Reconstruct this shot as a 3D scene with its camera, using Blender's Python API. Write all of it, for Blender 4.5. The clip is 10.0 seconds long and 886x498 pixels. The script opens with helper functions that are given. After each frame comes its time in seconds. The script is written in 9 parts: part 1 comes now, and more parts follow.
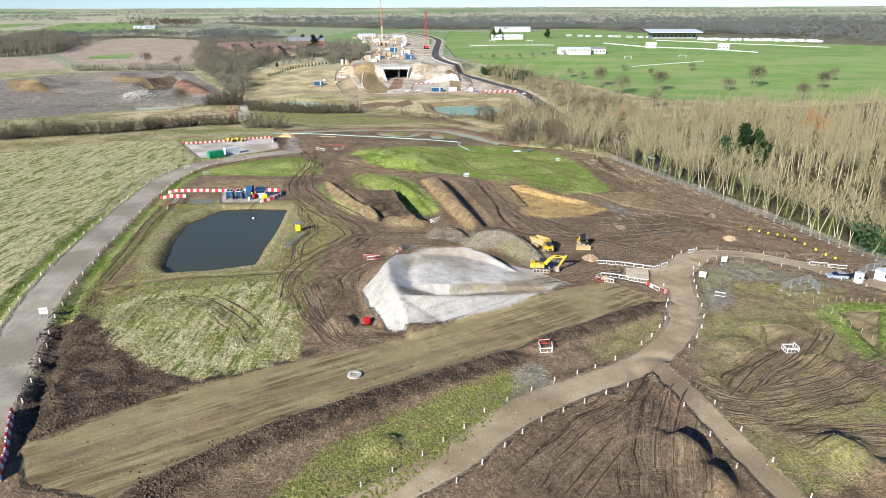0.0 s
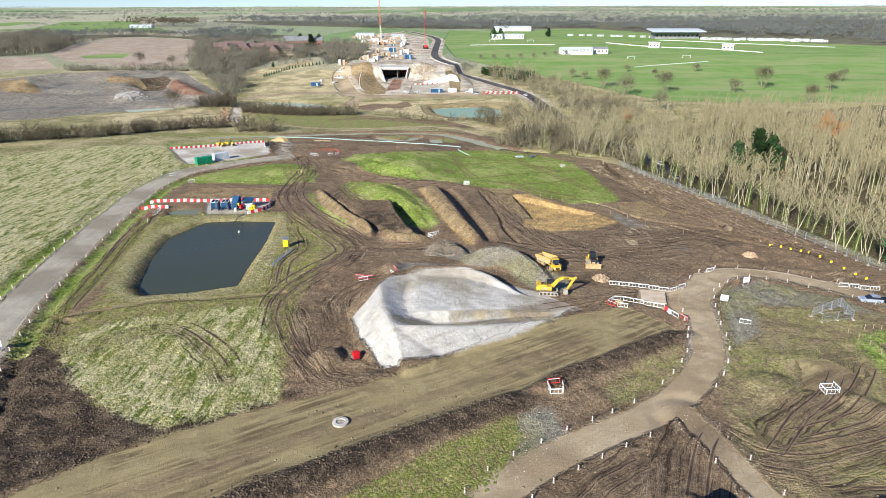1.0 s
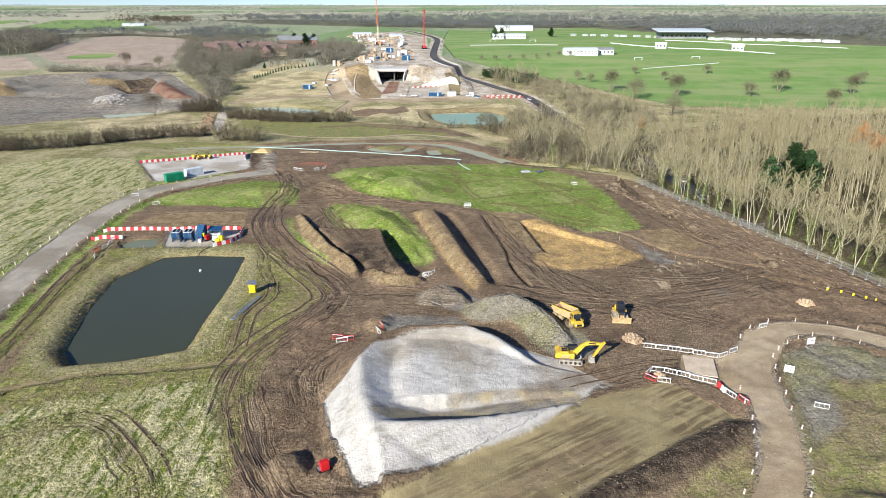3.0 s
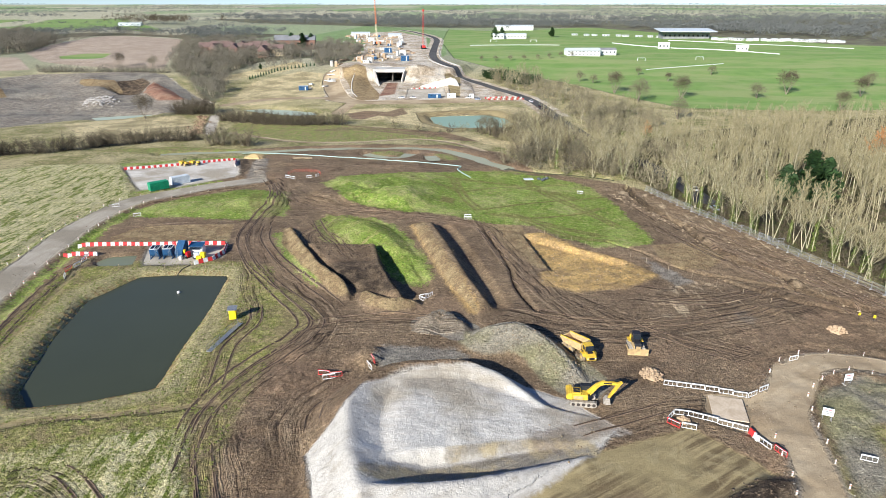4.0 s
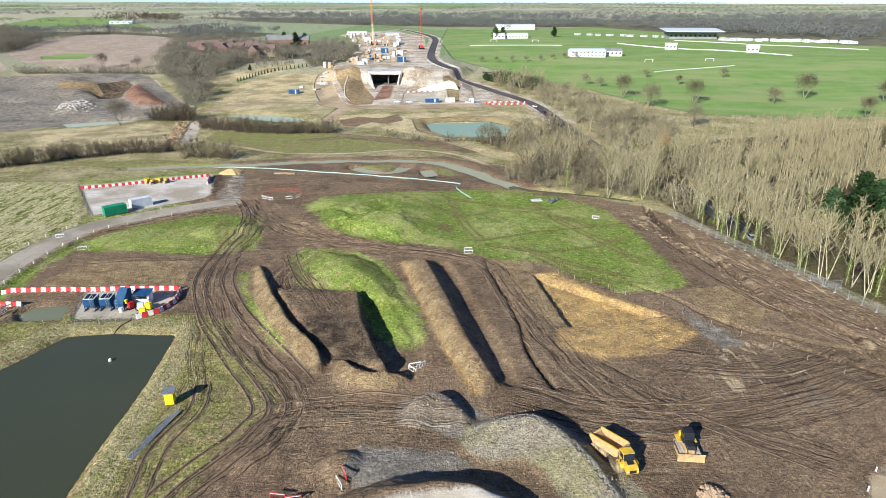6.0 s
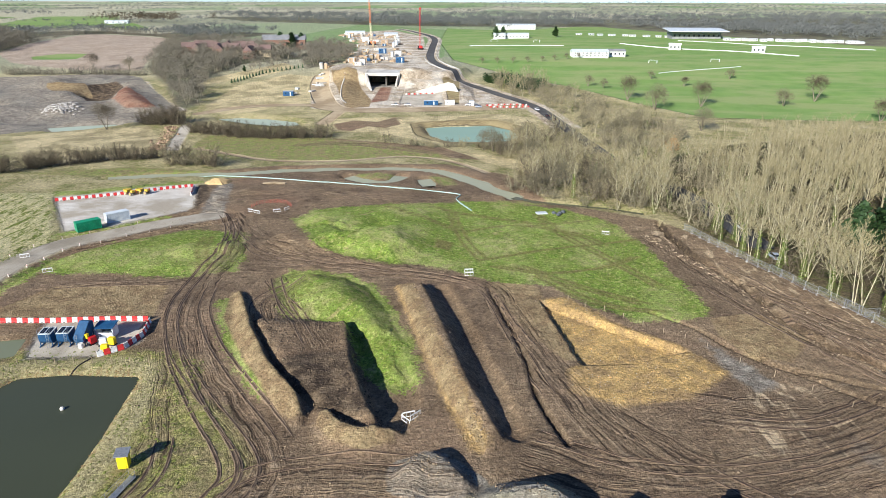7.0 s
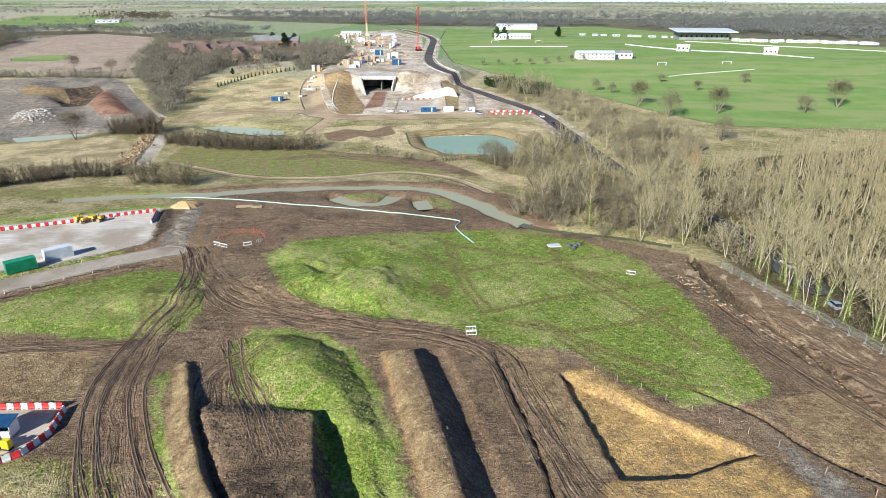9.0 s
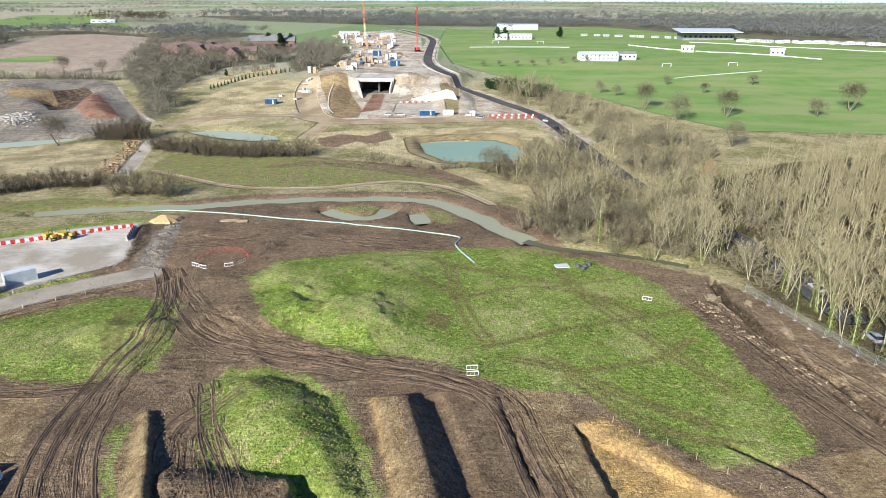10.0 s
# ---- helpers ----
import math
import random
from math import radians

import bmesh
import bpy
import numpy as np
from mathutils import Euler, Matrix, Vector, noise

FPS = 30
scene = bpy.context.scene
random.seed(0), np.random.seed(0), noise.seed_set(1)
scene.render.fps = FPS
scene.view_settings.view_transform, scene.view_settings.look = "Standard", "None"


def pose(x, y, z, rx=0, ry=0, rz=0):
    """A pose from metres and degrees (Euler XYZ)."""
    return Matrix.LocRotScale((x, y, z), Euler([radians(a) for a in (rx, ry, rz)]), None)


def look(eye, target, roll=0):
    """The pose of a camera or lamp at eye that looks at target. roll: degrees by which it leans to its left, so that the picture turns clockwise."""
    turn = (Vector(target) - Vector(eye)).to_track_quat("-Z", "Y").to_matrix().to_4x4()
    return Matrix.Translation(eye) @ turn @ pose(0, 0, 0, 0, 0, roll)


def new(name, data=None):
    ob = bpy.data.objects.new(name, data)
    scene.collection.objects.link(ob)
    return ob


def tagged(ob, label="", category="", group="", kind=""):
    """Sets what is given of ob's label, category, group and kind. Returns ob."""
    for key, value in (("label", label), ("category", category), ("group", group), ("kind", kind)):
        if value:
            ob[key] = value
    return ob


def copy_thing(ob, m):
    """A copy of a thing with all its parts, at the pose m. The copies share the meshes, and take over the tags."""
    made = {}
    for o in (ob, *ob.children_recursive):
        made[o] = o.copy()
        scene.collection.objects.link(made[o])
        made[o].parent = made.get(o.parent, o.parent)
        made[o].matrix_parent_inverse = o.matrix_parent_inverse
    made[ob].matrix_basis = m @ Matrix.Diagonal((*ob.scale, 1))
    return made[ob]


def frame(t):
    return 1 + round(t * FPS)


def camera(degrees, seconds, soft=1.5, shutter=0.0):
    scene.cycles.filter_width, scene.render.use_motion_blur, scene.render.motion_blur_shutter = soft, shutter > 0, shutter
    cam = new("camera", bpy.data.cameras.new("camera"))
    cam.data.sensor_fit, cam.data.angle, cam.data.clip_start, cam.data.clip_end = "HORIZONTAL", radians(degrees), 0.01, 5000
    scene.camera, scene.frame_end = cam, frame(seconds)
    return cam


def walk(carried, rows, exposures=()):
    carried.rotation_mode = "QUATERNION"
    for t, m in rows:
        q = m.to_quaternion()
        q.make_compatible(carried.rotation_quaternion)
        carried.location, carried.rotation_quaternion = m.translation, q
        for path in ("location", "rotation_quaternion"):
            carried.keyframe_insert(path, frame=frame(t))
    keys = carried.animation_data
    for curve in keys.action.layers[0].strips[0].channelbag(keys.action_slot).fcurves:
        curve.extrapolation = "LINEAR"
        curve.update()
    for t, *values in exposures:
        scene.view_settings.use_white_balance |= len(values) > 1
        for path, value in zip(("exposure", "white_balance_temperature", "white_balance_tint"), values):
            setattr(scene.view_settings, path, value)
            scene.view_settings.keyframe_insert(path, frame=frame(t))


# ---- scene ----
cam = camera(69.9, 10.0, soft=0.9)
METRES, EYE, TILT, LEAN, TURN = 137.2, 55.0, -1.07, 0.9, 0.0
ROWS = [
    (0.0, 0.0, 0.0, 0.0, 0.26, -19.6, -0.73),
    (0.5, 0.001, 0.0442, 0.0008, 0.25, -19.62, -0.76),
    (1.0, 0.0016, 0.0935, 0.0019, 0.25, -19.68, -0.78),
    (1.5, 0.0022, 0.145, 0.0031, 0.24, -19.71, -0.81),
    (2.0, 0.0026, 0.1967, 0.0045, 0.24, -19.76, -0.84),
    (2.5, 0.0031, 0.2486, 0.0061, 0.23, -19.78, -0.86),
    (4.0, 0.0053, 0.3837, 0.0096, 0.2, -19.84, -0.91),
    (4.5, 0.0062, 0.4331, 0.0112, 0.19, -19.89, -0.94),
    (5.0, 0.0075, 0.4841, 0.0128, 0.18, -19.92, -0.97),
    (5.5, 0.0083, 0.5361, 0.0139, 0.16, -19.94, -1.0),
    (7.0, 0.0112, 0.6907, 0.0178, 0.12, -20.02, -1.04),
    (7.5, 0.012, 0.7421, 0.0192, 0.11, -20.04, -1.06),
    (8.0, 0.013, 0.7937, 0.0203, 0.1, -20.05, -1.07),
    (8.5, 0.0136, 0.8452, 0.0218, 0.08, -20.07, -1.08),
    (9.0, 0.0145, 0.8967, 0.0232, 0.07, -20.09, -1.08),
    (9.5, 0.0157, 0.9483, 0.0241, 0.07, -20.09, -1.11),
    (10.0, 0.0166, 0.9995, 0.0256, 0.06, -20.11, -1.11),
]
walk(cam, [(t, pose(0, -0.38, EYE, TILT, LEAN, TURN) @ pose(METRES * x, METRES * y, METRES * z, 90 + pitch, roll, yaw)) for t, x, y, z, yaw, pitch, roll in ROWS])

# ---- world, sun, exposure ----
SUN_ELEV, SUN_AZ = radians(26), radians(213)  # shadows fall ahead and to the right
world = bpy.data.worlds.new("sky")
scene.world = world
world.use_nodes = True
wn = world.node_tree.nodes
sky = wn.new("ShaderNodeTexSky")
sky.sky_type, sky.sun_disc = "NISHITA", False
sky.sun_elevation, sky.sun_rotation = SUN_ELEV, SUN_AZ
sky.air_density, sky.dust_density, sky.ozone_density = 0.7, 0.0, 3.0
wn["Background"].inputs["Strength"].default_value = 0.068
tint = wn.new("ShaderNodeMix")
tint.data_type, tint.blend_type = "RGBA", "MULTIPLY"
tint.inputs[0].default_value, tint.inputs[7].default_value = 1.0, (0.84, 0.98, 1.26, 1)
world.node_tree.links.new(sky.outputs[0], tint.inputs[6])
world.node_tree.links.new(tint.outputs[2], wn["Background"].inputs[0])
sun = new("sun", bpy.data.lights.new("sun", "SUN"))
sun.data.energy, sun.data.angle, sun.data.color = 5.0, radians(0.55), (1.0, 0.99, 0.965)
sun.matrix_world = look((math.sin(SUN_AZ) * 100, math.cos(SUN_AZ) * 100, 100 * math.tan(SUN_ELEV)), (0, 0, 0))
scene.view_settings.exposure = 0.74


# ---- node helpers ----
class Nodes:
    def __init__(self, name):
        self.mat = bpy.data.materials.new(name)
        self.mat.use_nodes = True
        self.tree = self.mat.node_tree
        self.bsdf = self.tree.nodes["Principled BSDF"]

    def put(self, slot, value):
        if isinstance(value, bpy.types.NodeSocket):
            self.tree.links.new(value, slot)
        elif isinstance(value, tuple) and len(value) == 3 and slot.type == "RGBA":
            slot.default_value = (*value, 1)
        else:
            slot.default_value = value

    def math(self, op, a, b=0.0, clamp=False):
        n = self.tree.nodes.new("ShaderNodeMath")
        n.operation, n.use_clamp = op, clamp
        self.put(n.inputs[0], a)
        self.put(n.inputs[1], b)
        return n.outputs[0]

    def position(self):
        return self.tree.nodes.new("ShaderNodeNewGeometry").outputs["Position"]

    def mapped(self, vec, scale=(1, 1, 1), turn=0.0):
        n = self.tree.nodes.new("ShaderNodeMapping")
        self.put(n.inputs["Vector"], vec)
        n.inputs["Scale"].default_value = scale
        n.inputs["Rotation"].default_value = (0, 0, turn)
        return n.outputs[0]

    def noise(self, vec, scale, detail=4.0, rough=0.55, distort=0.0):
        n = self.tree.nodes.new("ShaderNodeTexNoise")
        self.put(n.inputs["Vector"], vec)
        for key, v in (("Scale", scale), ("Detail", detail), ("Roughness", rough), ("Distortion", distort)):
            n.inputs[key].default_value = v
        return n.outputs["Fac"]

    def spread(self, v, lo, hi, a=0.0, b=1.0):
        n = self.tree.nodes.new("ShaderNodeMapRange")
        n.interpolation_type = "SMOOTHSTEP"
        for slot, w in zip(n.inputs[:5], (v, lo, hi, a, b)):
            self.put(slot, w)
        return n.outputs[0]

    def mix(self, fac, a, b, kind="MIX"):
        n = self.tree.nodes.new("ShaderNodeMix")
        n.data_type, n.blend_type = "RGBA", kind
        self.put(n.inputs[0], fac)
        self.put(n.inputs[6], a)
        self.put(n.inputs[7], b)
        return n.outputs[2]

    def attribute(self, name):
        n = self.tree.nodes.new("ShaderNodeAttribute")
        n.attribute_name = name
        return n.outputs["Fac"]

    def chance(self):
        return self.tree.nodes.new("ShaderNodeObjectInfo").outputs["Random"]

    def island(self):
        return self.tree.nodes.new("ShaderNodeNewGeometry").outputs["Random Per Island"]

    def bump(self, height, strength, distance):
        n = self.tree.nodes.new("ShaderNodeBump")
        n.inputs["Strength"].default_value = strength
        n.inputs["Distance"].default_value = distance
        self.put(n.inputs["Height"], height)
        self.put(self.bsdf.inputs["Normal"], n.outputs[0])

    def done(self, color, rough=0.9, metal=0.0, spec=0.2):
        self.put(self.bsdf.inputs["Base Color"], color)
        self.put(self.bsdf.inputs["Roughness"], rough)
        self.put(self.bsdf.inputs["Metallic"], metal)
        self.bsdf.inputs["Specular IOR Level"].default_value = spec
        return self.mat


def coloured(name, a, b=None, scale=1.0, rough=0.7, metal=0.0, spec=0.3, vary=0.0, relief=0.0):
    """Two tones broken by noise at two sizes, with an optional difference from piece to piece."""
    n = Nodes(name)
    b = b or tuple(c * 0.72 for c in a)
    p = n.tree.nodes.new("ShaderNodeTexCoord").outputs["Object"]
    f = n.mix(0.35, n.noise(p, scale), n.noise(p, scale * 7))
    c = n.mix(n.spread(f, 0.38, 0.66), a, b)
    if vary:
        c = n.mix(n.math("MULTIPLY", n.chance(), vary), c, tuple(v * 0.45 for v in a))
    if relief:
        n.bump(n.noise(p, scale * 6), 0.5, relief)
    return n.done(c, rough, metal, spec)


# ---- outlines on the plan, in metres ----
ROAD_RIGHT = [(-10, 58.1), (-4.9, 62.3), (0.7, 66.9), (8.9, 76.5), (18.4, 83.9), (27.7, 89.5), (36.3, 96.4), (44.1, 106.2), (48.8, 117.8), (52.7, 133.4), (58.7, 143.8), (67, 149.1), (76.2, 147.6), (85.7, 141.3), (92.3, 134.2), (97.6, 128.8)]
BRANCH = [(35.8, 91.5), (37.4, 85.5), (39, 76.5), (40.4, 68), (41.8, 60)]
STRIP = [(-51.7, 61.4), (-57.1, 68.9), (-53.3, 71.4), (-44.5, 81.2), (-35.3, 87), (-22.2, 93.9), (-13, 98.4), (-3.2, 104.5), (19.2, 122.4), (36.5, 129.3), (44.6, 119.2), (32.4, 112.4), (10.8, 97), (-8, 84.1), (-23.6, 76.3), (-30.9, 69), (-39.4, 58.9)]
BUND = [(-36.5, 59.9), (-31.7, 65.2), (-24, 71.5), (-12.7, 79.7), (0.9, 88.7), (10.6, 94.4)]
BUND_EAST = [(17.1, 99.7), (28.8, 106.8), (43.1, 116.3)]
TRIANGLE = [(-21.5, 59.3), (-17.3, 68.8), (-9, 75.9), (-0.9, 82.8), (10.2, 90.7), (10.7, 86.5), (6.4, 75.8), (-2.2, 65.9), (-7.5, 59.7)]
TUSSOCK = [(-64.6, 104.5), (-65.6, 111.9), (-61.8, 118.2), (-53.7, 121.7), (-44.2, 125.6), (-36, 127), (-31.2, 114.5), (-26.6, 100.2), (-25, 93.9), (-29.9, 90.4), (-39.5, 86.2), (-46, 88.8), (-52.7, 93.6), (-57.8, 97.1)]
POND_BANK = [(-70.9, 115.6), (-69.7, 127.7), (-73.7, 142), (-82.8, 180.8), (-79.7, 190.5), (-46.1, 190.7), (-33.5, 132.9), (-34.5, 126.2), (-52.7, 122.1), (-62.4, 114.6), (-70.3, 110.3)]
DARK_SOIL = [(-59.5, 72), (-63.4, 78), (-68.5, 90), (-73.5, 101), (-74, 112), (-71, 117.5), (-64.5, 107), (-58, 98), (-51.7, 92.3), (-41.3, 87.3), (-34.4, 90.6), (-25, 96.3), (-22, 96.4), (-26, 92.6), (-35.1, 86.4), (-44.9, 80), (-52.6, 74.4), (-55.8, 70)]
GRASS_BIG = [(-41.9, 268.3), (-37.4, 279), (-13.8, 287.2), (13.3, 292), (39.6, 285), (51.8, 269.9), (54.7, 246.6), (56.2, 214.6), (54.1, 210.5), (40.4, 207.2), (33.1, 214.8), (26.3, 224.8), (16.2, 225.9), (-1.9, 235.4), (-18.6, 238), (-31, 245.4)]
GRASS_LEFT = [(-91.8, 233.7), (-83.2, 246.2), (-68.3, 256.3), (-53.3, 255), (-48.8, 242.2), (-47.5, 229.1), (-56.4, 225.1), (-71.5, 227.6), (-86.5, 226.8)]
YARD = [(-121.4, 286.1), (-113.7, 290.1), (-95.7, 303), (-84.3, 308.6), (-74.9, 280.4), (-75.2, 274.4), (-89.9, 259.9), (-100.7, 254.2)]
PAD = [(-70, 187.9), (-74.5, 202.4), (-55.6, 204), (-53.1, 194.2), (-57.5, 189.2)]
WEDGE = [(10.7, 90.9), (16.3, 93.8), (17.5, 86.5), (8.9, 76.5), (7.3, 77.1)]
SAND = [(20.8, 217), (27.8, 218.7), (34.7, 207), (45.2, 198.1), (50.5, 188.4), (40.5, 179.6), (29.2, 177.3), (22, 181.3), (22.8, 188.2), (25.5, 189.7)]
SAND_STRIP = [(11.7, 225.8), (22.5, 224.7), (25.9, 191.3), (22.9, 191.2), (17.1, 201.3)]
FIELD_LEFT = [(-86.1, 100.2), (-88.9, 113.5), (-98.1, 148.9), (-103.1, 206.9), (-100.6, 248.8), (-124.2, 291), (-152.8, 288.2), (-185, 258.6), (-207.2, 228.8)]
TRENCH = [(66.2, 273.5), (65.2, 258.2), (67.8, 239.3), (70.7, 224.1), (71.7, 208.7), (74.4, 199.4), (79.6, 191.4)]
ROAD_LEFT = [(-63.7, 68.6), (-66.9, 77.8), (-71.1, 88.8), (-76.3, 100.7), (-81.8, 116.6), (-86.6, 135.7), (-91.3, 160.8), (-95.4, 186.2), (-99, 215.3), (-96.4, 240.6), (-87, 252.2), (-76, 262.3), (-65.7, 269.4)]
POND = [(-67.4, 182.2), (-60, 183.3), (-49.6, 182.6), (-48.1, 169.7), (-46.9, 150.9), (-46.3, 138.8), (-55, 134.9), (-62.7, 133), (-66.7, 137.9), (-70.5, 153.9), (-72.5, 171)]
SMALL_POND = [(-82, 191.6), (-80.9, 194.7), (-74.9, 195.9), (-73.5, 189.8), (-79.8, 188.9)]
CHALK = [(-17.8, 120.7), (-15, 111.4), (-10.4, 103.2), (-3.2, 105.6), (1, 108.1), (12.5, 115.1), (20.3, 121.9), (26.3, 128.8), (24.5, 130.1), (20.2, 135.2), (12.1, 140.2), (4, 140.4), (-4, 138.4), (-11.5, 132.7), (-15.1, 124.3)]
RIM_BACK = [(-9.7, 111.8), (-11.3, 118), (-12.6, 126.4), (-11, 134.2), (-7, 138.2), (-2, 140), (3.2, 140.6), (9.4, 137.9), (15.8, 131.5)]
RIM_FRONT = [(-9.7, 111.6), (-3.9, 111.6), (6.8, 115.2), (13, 118.2), (20, 121.8)]
HEAP_CREST = [(8.6, 154.5), (13.7, 155), (18.7, 149.8), (22.9, 141.1)]
HEAP_SMALL = [(-2.5, 160.4), (0.1, 162.2), (3.7, 158.3)]
BANK_WEST = [(-41.4, 215.9), (-36.5, 204), (-33.1, 195.8), (-26.9, 184.3), (-21.5, 177), (-19.6, 172.7)]
BANK_WEST_FACE = [(-43.5, 216.8), (-41.4, 204.8), (-32.5, 187.9), (-23.1, 173.7), (-20.4, 171.9), (-19.2, 172.9), (-21.1, 177.2), (-26.5, 184.5), (-32.7, 196), (-36.1, 204.2), (-41, 216)]
CRESCENT = [(-15.8, 173.4), (-13.6, 170), (-10.7, 168.2), (-7.5, 168.5), (-5.7, 169.1)]
CRESCENT_FACE = [(-16.6, 173.2), (-15.4, 173.8), (-13.3, 170.4), (-10.6, 168.7), (-7.5, 169), (-5.4, 169.4), (-5.2, 167.2), (-9.5, 164.6), (-14.7, 167), (-17, 171)]
GREEN_MOUND = [(-34.1, 223.2), (-32.2, 227), (-27.6, 228.2), (-21, 225.6), (-15.6, 221), (-10.4, 209), (-6.5, 197.5), (-4.2, 184), (-7.5, 184.6), (-11, 192), (-14.5, 200), (-17.5, 203.4), (-27.2, 205.4), (-31, 213)]
INNER_BANK = [(-17, 200.5), (-14, 185.5), (-9, 171.6)]
RIDGE_EAST = [(-2.6, 220.5), (2.9, 198.7), (6.5, 181.3), (9.4, 168)]
RIDGE_FACE = [(-9, 221.8), (-5, 222.4), (0.2, 199.4), (4.2, 181.4), (8, 166.6), (6.7, 165), (0.8, 180.5), (-3.9, 199.3)]
RIVER = [(-78.4, 327.2), (-59.5, 335.9), (-32.8, 342), (-6.2, 342.6), (5.2, 333.9), (13.7, 321.4), (21.7, 306.5)]
BACKWATER = [(-34.9, 327.3), (-25.9, 320.1), (-19.1, 320.7), (-14.8, 331)]
BACKWATER_EAST = [(-6.4, 326.1), (-3.5, 315.7)]
PIPELINE = [(-98.2, 320.8), (-81.6, 322.2), (-63.5, 319.7), (-45.4, 315.4), (-28.1, 312.1), (-11.3, 307.8), (6, 302.1), (5.6, 294.2), (10.1, 282)]
RED_MOUND = [(-219.5, 522.1), (-230, 555.1), (-233.1, 575.9), (-185.2, 503.4), (-173.6, 485.7), (-193.4, 485.2)]
DARK_HOLLOW = [(-266.8, 566.9), (-271, 594.6), (-257.5, 607.1), (-242, 588.5), (-227, 538.1), (-239.3, 528.7)]
ROCKS = [(-250.6, 501), (-237, 510.4), (-218.1, 489.4), (-226.5, 473), (-234.5, 476.1)]
QUARRY = [(-399, 551), (-400, 583), (-360, 621), (-269, 636), (-243, 620), (-160, 486), (-161, 449), (-192, 435), (-219, 420), (-238, 390), (-268, 364)]
PALE_TRACK = [(-231.7, 600), (-208.2, 558.2), (-178.1, 511.5), (-158.7, 485.7)]
PLOUGH = [(-445, 752), (-470, 846), (-484, 1018), (-341, 922), (-284, 744), (-256, 650), (-308, 650), (-389, 686)]
PLOUGH_GREEN = [(-393.3, 724.5), (-378.7, 750.7), (-353.1, 752), (-341.2, 708.3), (-379.5, 703.2)]
GREEN_FAR_LEFT = [(-749, 1192.2), (-894.8, 1573.5), (-718.2, 1522.4), (-572.7, 1295.5), (-594.5, 1126.2)]
GREEN_FAR_LEFT_B = [(-569.1, 1205.1), (-607.1, 1376.8), (-470.1, 1164.9), (-475.6, 1104.6)]
SLOPE = [(-145, 486.4), (-151.8, 539.8), (-150, 590.5), (-128.8, 615.6), (-103.1, 612.1), (-88.3, 532.7), (-106.8, 505.2), (-117.5, 487.7)]
SLOPE_TOP = [(-185.1, 579), (-185.1, 610.5), (-160.8, 653.7), (-141.3, 683.3), (-124.1, 659.3), (-142.8, 621.3), (-165.5, 601.2)]
SITE_FAR = [(-81.7, 494.5), (-103.9, 612.1), (-97.2, 648.1), (-78.9, 674.6), (-99.8, 886.8), (-137.3, 1027.1), (-74.6, 1091), (-26.6, 979.4), (-15.1, 710.6), (8.7, 634.9), (30.9, 573.3), (57.1, 512.2), (56.2, 494.3), (29.3, 494.8), (-24.5, 492.3), (-67.3, 485.4)]
CUT_GREY = [(-27.5, 512.2), (-27.7, 548.7), (-1.3, 549.3), (2.3, 504.7)]
CUT_RED = [(-45.7, 575.6), (-37.3, 576), (-36.3, 524), (-47, 516.8)]
BANK_RIGHT = [(-0.5, 593.7), (13, 594.1), (11.2, 510.2), (4.6, 510.1)]
BANK_LEFT = [(-88.7, 612.2), (-70.1, 612.6), (-47.3, 525.3), (-45.8, 499.3), (-59.6, 495.4)]
POND_SHORE = [(-62.7, 460.8), (-22.7, 467.1), (31.3, 479.8), (53.9, 467), (56.3, 436.6), (44.6, 402.3), (18.1, 402.6), (-1.2, 396.8), (-35.4, 425.9), (-56.6, 427.8)]
MEADOW = [(-113.7, 379.1), (-119.1, 414.1), (-68.4, 411.5), (-31.8, 396.4), (-3.1, 378), (5.5, 362.3), (-15.2, 362.5), (-54.7, 354.3), (-80.9, 360.7)]
PATH = [(-110.3, 376.5), (-93.2, 366.1), (-70.6, 353.9), (-42.6, 353.6), (-15.5, 365.9), (5.5, 356.7), (18.3, 337.1)]
GREY_PATH = [(-119.4, 373.5), (-129.6, 406.8), (-137.8, 437)]
HAUL_FAR = [(-143.7, 475.4), (-121.2, 499.3), (-84.2, 506.2), (-65.1, 490.3), (-24.5, 492.3), (7.1, 498.3), (45.8, 500.1)]
TARMAC = [(87.3, 255.9), (87, 299.5), (80.8, 339.7), (75.1, 365.8), (70.6, 421.5), (66.4, 454.8), (57.1, 512.2), (37, 553.9), (8.5, 614), (-4.7, 668.8), (-12.1, 731.3), (-11.5, 829.1), (-10.8, 931.7), (-23.9, 1011.6), (-69.4, 1131.6)]
PARK = [(40.1, 653.3), (9.5, 703.7), (-4.4, 891.6), (6.2, 1166.2), (95.5, 1101.6), (301.7, 1269.4), (341.3, 999.8), (800, 900), (600, 470), (201.6, 472.8), (158, 476), (126.6, 522.7), (94.1, 584.9)]
DRY_NORTH = [(-211.1, 403.2), (-198.7, 421), (-157.3, 435.8), (-128.2, 388.8), (-127.1, 358.9), (-145.3, 340.3), (-157.3, 331.3)]
GARDEN = [(75.4, 117.5), (84.3, 120.8), (95.5, 119.7), (76.7, 92.1), (72.2, 95.6), (73.4, 106.2)]
PATCHY_EAST = [(61.1, 141.1), (72.7, 139.6), (88.9, 128.5), (75.5, 113.6), (69.2, 95.5), (69.6, 81.8), (59.8, 67.3), (41.7, 60.8), (41.2, 70.4), (40.2, 85.8), (45.6, 102.8)]
PATCHY_BANK = [(25.1, 99.1), (32.9, 105.9), (42.7, 115), (40.6, 104.9), (33.9, 98.2), (25.9, 93.9)]
